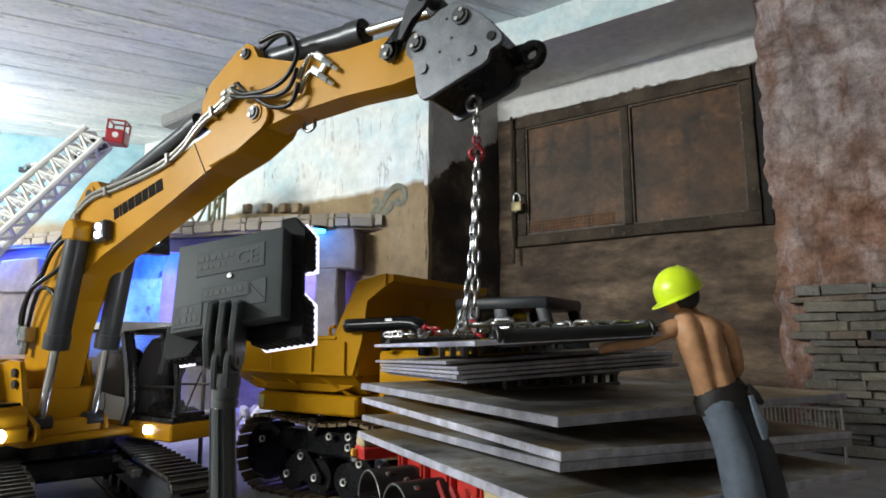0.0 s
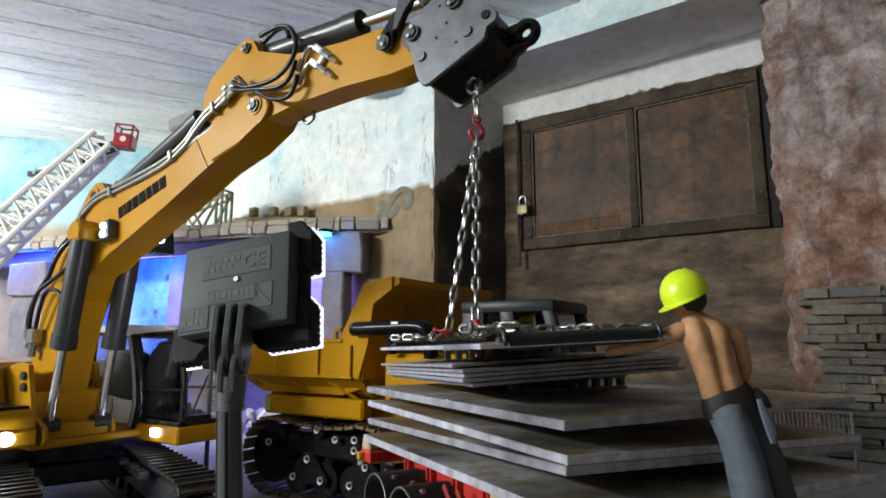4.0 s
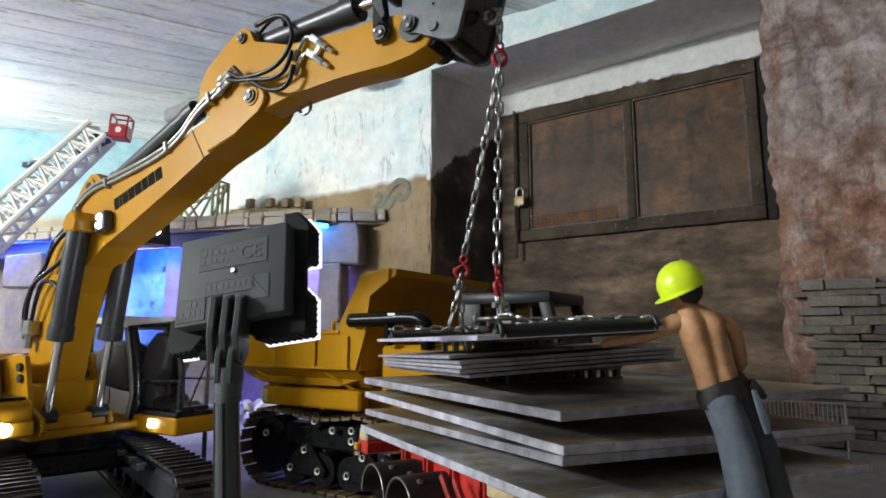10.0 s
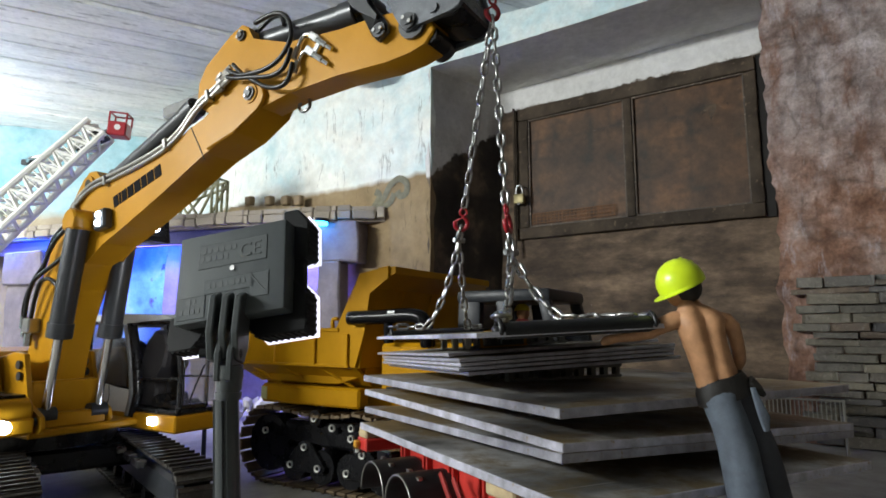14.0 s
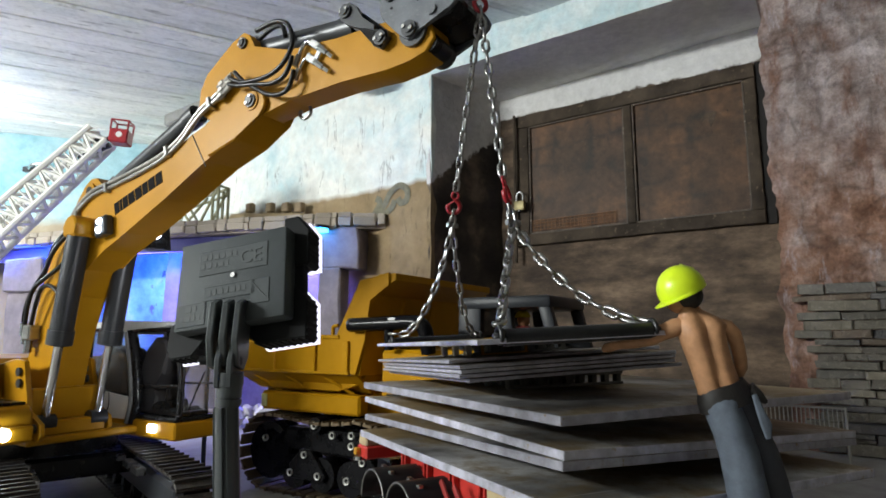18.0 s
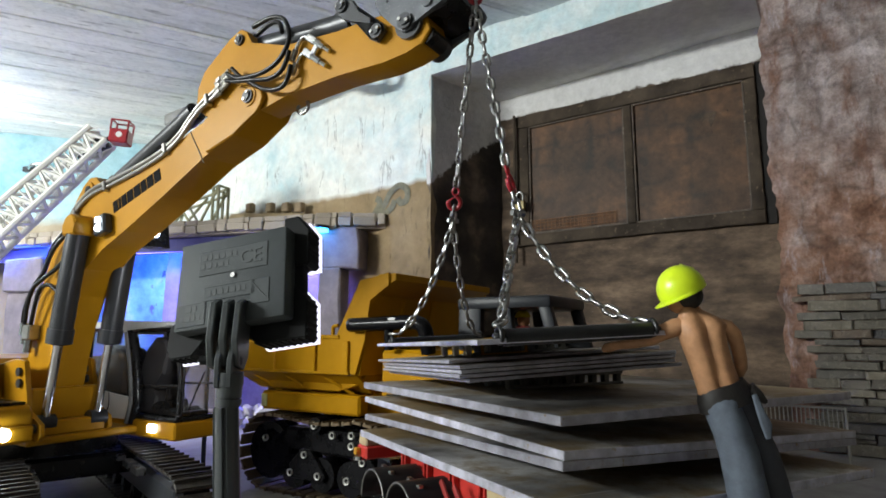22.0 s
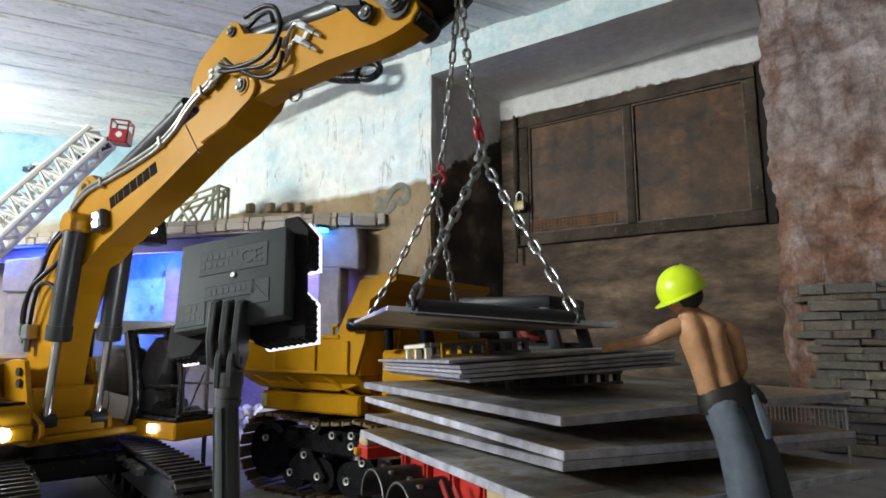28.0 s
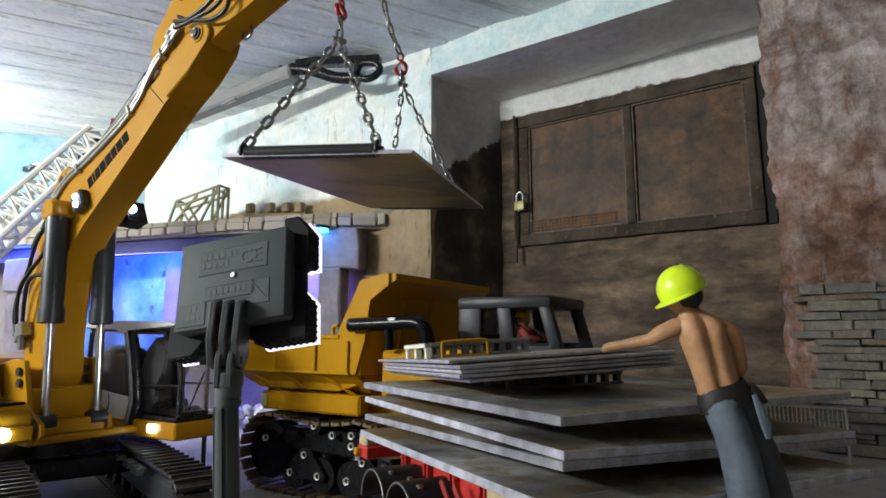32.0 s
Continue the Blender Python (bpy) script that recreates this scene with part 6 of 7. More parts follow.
    # black intake pipe
    part("intake_pipe", tube([(0.062, -0.006, 0.210), (0.110, -0.006, 0.211), (0.150, -0.006, 0.212), (0.166, -0.006, 0.208), (0.170, -0.004, 0.196), (0.170, 0.0, 0.178)], 0.0085, n=14), PIPEBLACK, DU, "thick black intake pipe", smooth=True)
    part("pipe_post", rod((0.118, -0.003, 0.181), (0.118, -0.005, 0.212), 0.0055, n=12), PIPEBLACK, DU)
    part("pipe_clamp", box(0.010, 0.003, 0.003, (0.130, -0.014, 0.216)), CHROME, DU)
    # the open cab
    z0, z1 = 0.178, 0.234
    posts = [(0.196, 0.050, 0.030), (0.196, 0.150, 0.030), (0.302, 0.050, 0.014), (0.302, 0.150, 0.014), (0.246, 0.050, 0.018), (0.246, 0.150, 0.018)]
    for x, y, wide in posts:
        lean = 0.014 if x > 0.29 else 0.006 if x > 0.21 else -0.002
        part("cab_post", box(wide, 0.012, z1 - z0, m=Matrix.Translation((x - lean / 2, y, (z0 + z1) / 2)) @ pose(0, 0, 0, 0, -math.degrees(lean / (z1 - z0)), 0), bevel=0.003, seg=2), CABGREY, DU)
    part("cab_roof", box(0.116, 0.116, 0.014, (0.240, 0.100, z1), 0.004, seg=2), CABGREY, DU, "dark grey cab roof")
    for y in (0.050, 0.150):
        part("cab_sill", box(0.116, 0.012, 0.012, (0.248, y, z0 + 0.005), 0.003), CABGREY, DU)
    part("cab_back", box(0.006, 0.10, 0.020, (0.196, 0.10, z0 + 0.010), 0.002), CABGREY, DU)
    part("seat", box(0.02, 0.045, 0.026, (0.222, 0.10, z0 + 0.012), 0.006), BLACKPAINT, DU)
    # crawlers
    for y in (0.026, 0.176):
        lay_track(DU, y, 0.050, 0.0165, track_path(-0.085, 0.250, 0.046, 0.046, 0.0035, sag=0.008), 0.0036, 0.0034, RUSTTRACK)
        part("track_frame", box(0.29, 0.030, 0.030, (0.085, y, 0.066), 0.004), BLACKPAINT, DU)
        part("sprocket", rod((-0.085, y - 0.016, 0.050), (-0.085, y + 0.016, 0.050), 0.036, n=20), BLACKPAINT, DU)
        part("idler", rod((0.250, y - 0.016, 0.050), (0.250, y + 0.016, 0.050), 0.040, n=24), BLACKPAINT, DU)
        for x in (0.0, 0.12):
            part("carrier_roller", rod((x, y - 0.022, 0.087), (x, y + 0.016, 0.087), 0.010, n=16), BLACKPAINT, DU)
        for k in range(6):
            x = -0.035 + k * 0.046
            part("road_wheel", rod((x, y - 0.020, 0.029), (x, y + 0.016, 0.029), 0.0205, n=22), BLACKPAINT, DU)
        for k in range(3):
            x = -0.012 + k * 0.092
            part("bogie_arm", prism([(x - 0.030, 0.022), (x + 0.030, 0.022), (x + 0.034, 0.030), (x + 0.008, 0.058), (x - 0.008, 0.058), (x - 0.034, 0.030)], y - 0.026, y - 0.021, bevel=0.0008), BLACKPAINT, DU)
            for bx, bz in ((x - 0.023, 0.029), (x + 0.023, 0.029), (x, 0.052)):
                part("bolt", ring_bolt(bx, y - 0.0255, bz), [PALEBOLT, BLACKPAINT], DU)
        for bx, bz in ((-0.085, 0.066), (0.0, 0.087), (0.030, 0.078), (0.060, 0.068), (0.060, 0.080), (0.12, 0.087)):
            part("bolt", ring_bolt(bx, y - 0.022, bz), [PALEBOLT, BLACKPAINT], DU)


make_dumper()


# ---------------------------------------------------------------- small figures: plain mannequins
def loft(bm, rings, n=14, slot=0, caps=True, ref=None):
    """A soft body through elliptical rings: each (centre, half width, half depth, axis)."""
    made = []
    for c, a, b, axis in rings:
        axis = Vector(axis).normalized()
        side = Vector(ref) if ref else Vector((1, 0, 0)) if abs(axis.x) < 0.8 else Vector((0, 0, 1))
        side = (side - axis * side.dot(axis)).normalized()
        up = axis.cross(side)
        made.append([bm.verts.new(Vector(c) + side * math.cos(t) * a + up * math.sin(t) * b) for t in (2 * math.pi * k / n for k in range(n))])
    fs = []
    for i in range(len(made) - 1):
        for k in range(n):
            fs.append(bm.faces.new((made[i][k], made[i][(k + 1) % n], made[i + 1][(k + 1) % n], made[i + 1][k])))
    if caps:
        fs += [bm.faces.new(made[0][::-1]), bm.faces.new(made[-1])]
    for fc in fs:
        fc.material_index, fc.smooth = slot, True


def limb(bm, pts, radii, slot, n=12):
    pts = [Vector(p) for p in pts]
    rings = []
    for i, p in enumerate(pts):
        d = pts[min(i + 1, len(pts) - 1)] - pts[max(i - 1, 0)]
        rings.append((p, radii[i], radii[i], d))
    loft(bm, rings, n, slot, ref=(0, 1, 0))


def ball(bm, c, r, slot, squash=(1, 1, 1), tilt=None, cut=None):
    m = Matrix.Translation(c) @ (tilt or Matrix()) @ Matrix.Diagonal((r * squash[0], r * squash[1], r * squash[2], 1))
    made = bmesh.ops.create_uvsphere(bm, u_segments=20, v_segments=14, radius=1, matrix=m)
    vs = made["verts"]
    for fc in {fc for v in vs for fc in v.link_faces}:
        fc.material_index, fc.smooth = slot, True
    if cut is not None:
        inv = m.inverted()
        bmesh.ops.delete(bm, geom=[v for v in vs if (inv @ v.co).z < cut], context="VERTS")


def figure_mats():
    # the last denim is a darker copy, for the leg in shade
    return [surface("doll_skin", (0.50, 0.265, 0.135), 0.5, 0, 0.72, 160, 900, 0.15, 0.0004, spec=0.3), surface("doll_denim", (0.13, 0.16, 0.205), 0.85, 0, 0.65, 120, 1600, 0.5, 0.0006, wear=(0.19, 0.225, 0.27)),
            surface("helmet_lime", (0.62, 0.80, 0.02), 0.28, 0, 0.92, 60, 700, 0.02, 0.0002), surface("doll_black", (0.012, 0.010, 0.009), 0.55, 0, 0.7, 200, 1400, 0.4, 0.0005), surface("denim_shaded", (0.055, 0.06, 0.075), 0.85, 0, 0.65, 120, 1600, 0.4, 0.0006)]


def worker():
    """One plain mesh: a helmeted toy worker who leans on the plates. Local: x right, z up, back to the camera; the origin is at the belt."""
    bm = bmesh.new()
    X, Z = (1, 0, 0), (0, 0, 1)
    loft(bm, [((0.0005, 0, 0.002), 0.0118, 0.0085, (-0.3, 0, 1)), ((-0.0012, 0, 0.0085), 0.0112, 0.0080, (-0.25, 0, 1)), ((-0.0036, 0, 0.0166), 0.0110, 0.0080, (-0.2, 0, 1)), ((-0.0061, 0, 0.0255), 0.0114, 0.0086, (-0.15, 0, 1)), ((-0.0078, 0, 0.0329), 0.0122, 0.0090, (-0.1, 0, 1)),
              ((-0.0078, 0.0005, 0.0385), 0.0138, 0.0084, (0, 0, 1)), ((-0.0088, 0.001, 0.0425), 0.0108, 0.0068, (0, 0, 1)), ((-0.0125, 0.001, 0.0458), 0.0060, 0.0052, (-0.1, 0, 1)), ((-0.0145, 0.0015, 0.0500), 0.0046, 0.0046, (-0.1, 0, 1)), ((-0.0140, 0.0015, 0.0540), 0.0046, 0.0046, (0, 0, 1))], 36, 0)
    # spine furrow, shoulder blades and the small of the back
    for v in bm.verts:
        if v.co.y < -0.002:
            mid = -0.0010 - v.co.z * 0.20
            v.co.y += 0.0024 * math.exp(-((v.co.x - mid) / 0.0024) ** 2) - 0.0014 * sum(math.exp(-((v.co.x - mid - q) / 0.0028) ** 2 - ((v.co.z - 0.034) / 0.006) ** 2) for q in (-0.0070, 0.0070))
    ball(bm, (-0.0170, 0.004, 0.0530), 0.0076, 0, (0.95, 1.0, 1.10))
    ball(bm, (-0.0138, 0.0005, 0.0545), 0.0080, 3, (0.98, 0.95, 1.0))
    # helmet: shell, brim, ridge, tipped forward
    tl = pose(0, 0, 0, 0, -25, 0)
    ball(bm, (-0.0168, 0.001, 0.0575), 0.0122, 2, (1.06, 1.0, 1.10), tl, cut=-0.30)
    loft(bm, [((-0.0165, 0.001, 0.0555), 0.0126, 0.0119, (-0.42, 0, 0.91)), ((-0.0182, 0.001, 0.0536), 0.0140, 0.0124, (-0.42, 0, 0.91)), ((-0.0180, 0.001, 0.0530), 0.0140, 0.0124, (-0.42, 0, 0.91))], 24, 2)
    loft(bm, [((-0.0278, 0.001, 0.0610), 0.0010, 0.0022, (0.6, 0, 1)), ((-0.0228, 0.001, 0.0680), 0.0010, 0.0022, (1, 0, 0.8)), ((-0.0165, 0.001, 0.0705), 0.0010, 0.0022, (1, 0, 0.2)), ((-0.0110, 0.001, 0.0690), 0.0010, 0.0022, (1, 0, -0.8)), ((-0.0062, 0.001, 0.0640), 0.0010, 0.0022, (0.6, 0, -1))], 10, 2)
    # arms
    limb(bm, [(-0.0155, 0.001, 0.0385), (-0.0214, 0.001, 0.0372), (-0.0284, 0.003, 0.0342), (-0.0333, 0.007, 0.0305), (-0.0407, 0.013, 0.0288), (-0.0471, 0.018, 0.0276), (-0.0501, 0.021, 0.0268), (-0.0528, 0.0225, 0.0258), (-0.0548, 0.0235, 0.0246)], [0.0044, 0.0049, 0.0043, 0.0035, 0.0031, 0.0024, 0.0027, 0.0027, 0.0014], 0)
    limb(bm, [(0.0015, 0.001, 0.0385), (0.0060, 0.001, 0.0370), (0.0090, 0.000, 0.0335), (0.0105, 0.000, 0.0285), (0.0127, 0.002, 0.0207), (0.0142, 0.005, 0.0160), (0.0140, 0.009, 0.0114), (0.0130, 0.011, 0.0075)], [0.0040, 0.0046, 0.0042, 0.0036, 0.0034, 0.0034, 0.0028, 0.0024], 0)
    # belt and shirt tied round the hips
    loft(bm, [((0.0036, 0, -0.0036), 0.0150, 0.0108, (-0.32, 0, 1)), ((0.0018, 0, 0.0025), 0.0146, 0.0106, (-0.32, 0, 1)), ((0.0004, 0, 0.0075), 0.0122, 0.0088, (-0.32, 0, 1))], 18, 3)
    loft(bm, [((0.0130, -0.005, 0.0060), 0.0035, 0.0030, (0.8, 0, -0.6)), ((0.0165, -0.007, 0.0020), 0.0030, 0.0020, (0.8, 0, -0.7)), ((0.0195, -0.008, -0.0010), 0.0012, 0.0008, (0.8, 0, -0.7))], 8, 3)
    loft(bm, [((0.0128, -0.0095, 0.0030), 0.0014, 0.0010, (0.2, 0, -1)), ((0.0150, -0.0100, -0.0050), 0.0022, 0.0014, (0.3, 0, -1)), ((0.0172, -0.0105, -0.0120), 0.0028, 0.0014, (0.2, 0, -1)), ((0.0180, -0.0100, -0.0185), 0.0014, 0.0010, (0.1, 0, -1))], 8, 1)
    # wide jeans
    loft(bm, [((0.0005, -0.001, 0.0010), 0.0105, 0.0094, (0.2, 0, -1)), ((-0.0008, -0.002, -0.0041), 0.0092, 0.0100, (0.2, 0, -1)), ((0.0036, -0.002, -0.0160), 0.0090, 0.0098, (0.25, 0, -1)), ((0.0068, -0.002, -0.0278), 0.0094, 0.0098, (0.2, 0, -1)), ((0.0088, -0.002, -0.0426), 0.0096, 0.0100, (0.15, 0, -1)), ((0.0108, -0.002, -0.0560), 0.0100, 0.0105, (0.12, 0, -1)), ((0.0118, -0.001, -0.0690), 0.0104, 0.0105, (0.1, 0, -1))], 20, 1)
    # the right leg's shade is put into the darker denim
    loft(bm, [((0.0095, 0.003, 0.0000), 0.0070, 0.0085, (0.4, 0, -1)), ((0.0120, 0.003, -0.0060), 0.0078, 0.0090, (0.45, 0, -1)), ((0.0160, 0.003, -0.0160), 0.0080, 0.0090, (0.4, 0, -1)), ((0.0212, 0.004, -0.0278), 0.0082, 0.0090, (0.3, 0, -1)), ((0.0248, 0.005, -0.0426), 0.0088, 0.0094, (0.22, 0, -1)), ((0.0275, 0.006, -0.0560), 0.0094, 0.0096, (0.15, 0, -1)), ((0.0290, 0.006, -0.0690), 0.0100, 0.0096, (0.1, 0, -1))], 20, 4)
    # creases of the cloth
    for v in bm.verts:
        if v.co.z < -0.008:
            v.co += Vector((1, 0.6, 0)) * noise.noise(Vector((v.co.x * 160, v.co.y * 160, v.co.z * 230))) * 0.0009
    for x, y in ((0.012, 0.006), (0.030, 0.012)):
        ball(bm, (x, y, -0.0695), 0.0095, 3, (0.8, 1.5, 0.55))
    ob = part("toy_worker", bm, figure_mats())
    ob.matrix_basis = pose(0.1400, 0.304, 0.1645) @ Matrix.Scale(0.96, 4)
    return tagged(ob, "shirtless toy worker in lime helmet and jeans leaning on plates", "toy figure")


worker()
crate = thing("timber_stand", pose(0.160, 0.310, 0), "rough timber stand under the toy worker", "stand")
part("top_board", box(0.070, 0.045, 0.010, (0, 0, 0.0882), 0.001), WOOD, crate)
for sx in (-1, 1):
    for sy in (-1, 1):
        part("leg", box(0.010, 0.010, 0.0832, (sx * 0.033, sy * 0.020, 0.0416), 0.001), WOOD, crate)


def driver():
    bm = bmesh.new()
    loft(bm, [((0, 0, 0), 0.012, 0.009, (0, 0, 1)), ((0, 0, 0.014), 0.0135, 0.009, (0, 0, 1)), ((0, 0, 0.024), 0.012, 0.008, (0, 0, 1)), ((0, 0, 0.028), 0.005, 0.005, (0, 0, 1))], 14, 1)
    ball(bm, (0.001, 0, 0.034), 0.0075, 0, (1, 1, 1.15))
    ball(bm, (0, 0, 0.0375), 0.0090, 2, (1.05, 1, 0.95), cut=-0.05)
    limb(bm, [(0.004, -0.012, 0.022), (0.012, -0.014, 0.014), (0.024, -0.008, 0.012)], [0.0042, 0.004, 0.0032], 1)
    limb(bm, [(0.004, 0.012, 0.022), (0.012, 0.014, 0.014), (0.024, 0.008, 0.012)], [0.0042, 0.004, 0.0032], 1)
    ob = part("toy_driver", bm, [figure_mats()[0], surface("driver_red", (0.30, 0.05, 0.045), 0.8), surface("driver_helmet", (0.72, 0.58, 0.03), 0.35)])
    ob.matrix_basis = DU.matrix_basis @ pose(0.240, 0.10, 0.1815)
    return tagged(ob, "toy driver in red with yellow helmet on the dumper seat", "toy figure")


driver()

# ---------------------------------------------------------------- battery work light on its stand
WL = thing("work_light", pose(-0.097, 0.268, 0), "grey plastic battery work light on a ribbed hand stand", "work light")


LAMPBLACK = surface("lamp_black_plastic", (0.011, 0.012, 0.013), 0.62, 0, 0.8, 70, 1500, 0.2, 0.0002, spec=0.14)
EMBOSS = surface("embossed_grey_plastic", (0.070, 0.081, 0.085), 0.6, 0, 0.85, 70, 1800, 0.2, 0.0002, spec=0.3)


def make_work_light():
    head = pose(-0.0029, 0.007, 0.2224, -13.24, -8.12, -13.63)
    body = part("lamp_back", box(0.0571, 0.010, 0.0443, (0, 0.005, 0), 0.0011, seg=2), LAMPGREY, WL, "matt grey lamp housing", head)
    flange = [(-0.0325, -0.0255), (0.0290, -0.0255), (0.0330, -0.020), (0.0330, 0.026), (-0.0300, 0.026), (-0.0325, 0.020)]
    part("lamp_body", prism(flange, 0.0095, 0.0145, bevel=0.0008), LAMPBLACK, WL, "black flange of the lamp body", head)
    part("lamp_frame", prism([(-0.024, -0.022), (0.022, -0.022), (0.022, 0.024), (-0.024, 0.024)], 0.0140, 0.0195, bevel=0.0006), LAMPBLACK, WL, "black lamp frame", head)
    # ribbed blocks at the four corners, with the glowing front showing as a thin rim behind them
    corners = ([(0.0223, 0.0046), (0.0360, 0.0046), (0.0360, 0.0229), (0.0300, 0.0310), (0.0223, 0.0310)], [(0.0101, -0.0311), (0.0352, -0.0311), (0.0352, -0.0128), (0.0283, -0.0050), (0.0180, -0.0050), (0.0010, -0.0222)],
               [(-0.0361, -0.0320), (-0.0241, -0.0320), (-0.0150, -0.0222), (-0.0300, -0.0130), (-0.0375, -0.0150), (-0.0385, -0.0260)], [(-0.0325, 0.0046), (-0.0250, 0.0046), (-0.0250, 0.0265), (-0.0305, 0.0265)])
    for outline in corners:
        blk = part("fin_block", prism(outline, 0.0085, 0.0195, bevel=0.0007), LAMPBLACK, WL, "", head)
        cx, cz = sum(q[0] for q in outline) / len(outline), sum(q[1] for q in outline) / len(outline)
        rim = [(q[0] + (0.0008 if q[0] > cx else -0.0006), q[1] + (0.0004 if q[1] > cz else -0.0008)) for q in outline]
        part("light_edge", prism(rim, 0.0198, 0.0208), LEDEDGE, WL, "glowing white rim of the lamp's front", head)
        for (ax, az), (bx, bz) in zip(outline, outline[1:] + outline[:1]):
            length = math.hypot(bx - ax, bz - az)
            n = int(length / 0.0030)
            if not (ax + bx > 2 * cx + 0.008 or az + bz < 2 * cz - 0.008) or n < 2:
                continue
            for q in range(n):
                u = (q + 0.5) / n
                part("fin", box(0.0012, 0.0100, 0.0010, m=Matrix.Translation((ax + (bx - ax) * u, 0.0140, az + (bz - az) * u)) @ pose(0, 0, 0, 0, -math.degrees(math.atan2(bz - az, bx - ax)), 0), bevel=0.0002), LAMPBLACK, blk)
    part("lamp_front", box(0.040, 0.0016, 0.044, (-0.001, 0.0204, 0), 0.0004), LEDEDGE, WL, "glowing white lamp front", head)
    # raised label fields and marks on the back
    for x, z, w, hh in ((0.0010, 0.0098, 0.0365, 0.0125), (0.0000, -0.0060, 0.0270, 0.0070), (-0.0195, -0.0150, 0.0150, 0.0110), (0.0160, -0.0085, 0.0095, 0.0120)):
        part("label_field", box(w, 0.0006, hh, (x, -0.00005, z), 0.00025), LAMPGREY, body)
    lettering("CE", body, EMBOSS, 0.0100, Matrix.Translation((0.0045, -0.00036, 0.0065)) @ pose(0, 0, 0, 90, 0, 0))
    for x, z, ws in ((-0.0160, 0.0112, (0.003, 0.002, 0.003, 0.0025, 0.003, 0.002)), (-0.0160, 0.0070, (0.002, 0.003, 0.002, 0.003, 0.002)), (-0.0115, -0.0070, (0.002, 0.002, 0.003, 0.002, 0.003, 0.002, 0.002)), (-0.0255, -0.0180, (0.002, 0.003, 0.002, 0.002)), (-0.0225, -0.0135, (0.003, 0.002))):
        bars(body, EMBOSS, Matrix.Translation((x, -0.00036, z)), ws, 0.0026, 0.0007, lift=0.0003)
    part("cross_mark", rod((0.0120, -0.0004, -0.004), (0.0195, -0.0004, -0.0125), 0.0003, n=5), EMBOSS, body)
    part("screw", rod((0.0015, 0.0005, 0.0016), (0.0015, -0.0008, 0.0016), 0.0013, n=10), CHROME, body)
    # three prongs of the mount on the lamp, two on the stand
    for k in range(3):
        part("mount_prong", prism([(-0.003, 0.004), (-0.010, 0.002), (-0.013, -0.014), (-0.010, -0.026), (-0.002, -0.028), (0.003, -0.022), (0.004, -0.008)], -0.0015, 0.0015, bevel=0.0005), POLEGREY, WL, "", Matrix.Translation((-0.0052 + k * 0.0056, 0.004, 0.2085)) @ pose(0, 0, 0, 0, 0, 90))
    for k in range(2):
        part("stand_prong", prism([(-0.006, 0.000), (0.006, 0.000), (0.006, 0.012), (0.003, 0.018), (-0.003, 0.018), (-0.006, 0.012)], -0.0013, 0.0013, bevel=0.0005), POLEGREY, WL, "", Matrix.Translation((-0.0010 + k * 0.0054, -0.003, 0.1735)) @ pose(0, 0, 0, 0, 0, 90))
    part("mount_bolt", rod((-0.0105, -0.003, 0.185), (0.0075, -0.003, 0.185), 0.0020, n=12), LAMPBLACK, WL)
    # stand: collar, ring, ribbed shaft
    lean = pose(0.0028, -0.003, 0.0, 0, 0, 0)
    for nm, z0, z1, r0, r1 in (("collar", 0.1743, 0.1800, 0.0061, 0.0059), ("collar_neck", 0.1692, 0.1743, 0.0055, 0.0057), ("groove", 0.1684, 0.1692, 0.0049, 0.0049), ("ring", 0.1658, 0.1684, 0.0056, 0.0056), ("groove", 0.1650, 0.1658, 0.0050, 0.0050)):
        part(nm, rod((0, 0, z0), (0, 0, z1), r0, n=26, r2=r1), POLEGREY, WL, "", lean)
    o = []
    for q in range(48):
        a = 2 * math.pi * q / 48
        r = 0.0055 - (0.0014 if q % 8 in (2, 3) else 0)
        o.append((r * math.cos(a), r * math.sin(a)))
    shaft = prism(o, 0.0, 0.1650)
    bmesh.ops.transform(shaft, matrix=pose(0, 0, 0, 90, 0, 0) , verts=shaft.verts)
    for v in shaft.verts:
        v.co.z = abs(v.co.z)
        v.co.x *= 1 + (0.150 - v.co.z) * 1.2
        v.co.y *= 1 + (0.150 - v.co.z) * 1.2
        v.co.x += (0.150 - v.co.z) * 0.06
    part("shaft", shaft, POLEGREY, WL, "grooved grey plastic shaft", lean)


LEDEDGE = glow("led_panel", (0.84, 0.82, 1.0), 1.5)
make_work_light()

# ---------------------------------------------------------------- the raised ledge with its lit hollow
EDGE = [(-1.75, 2.00), (-1.439, 1.885), (-1.10, 1.752), (-0.774, 1.640), (-0.52, 1.572), (-0.273, 1.514), (-0.150, 1.512)]


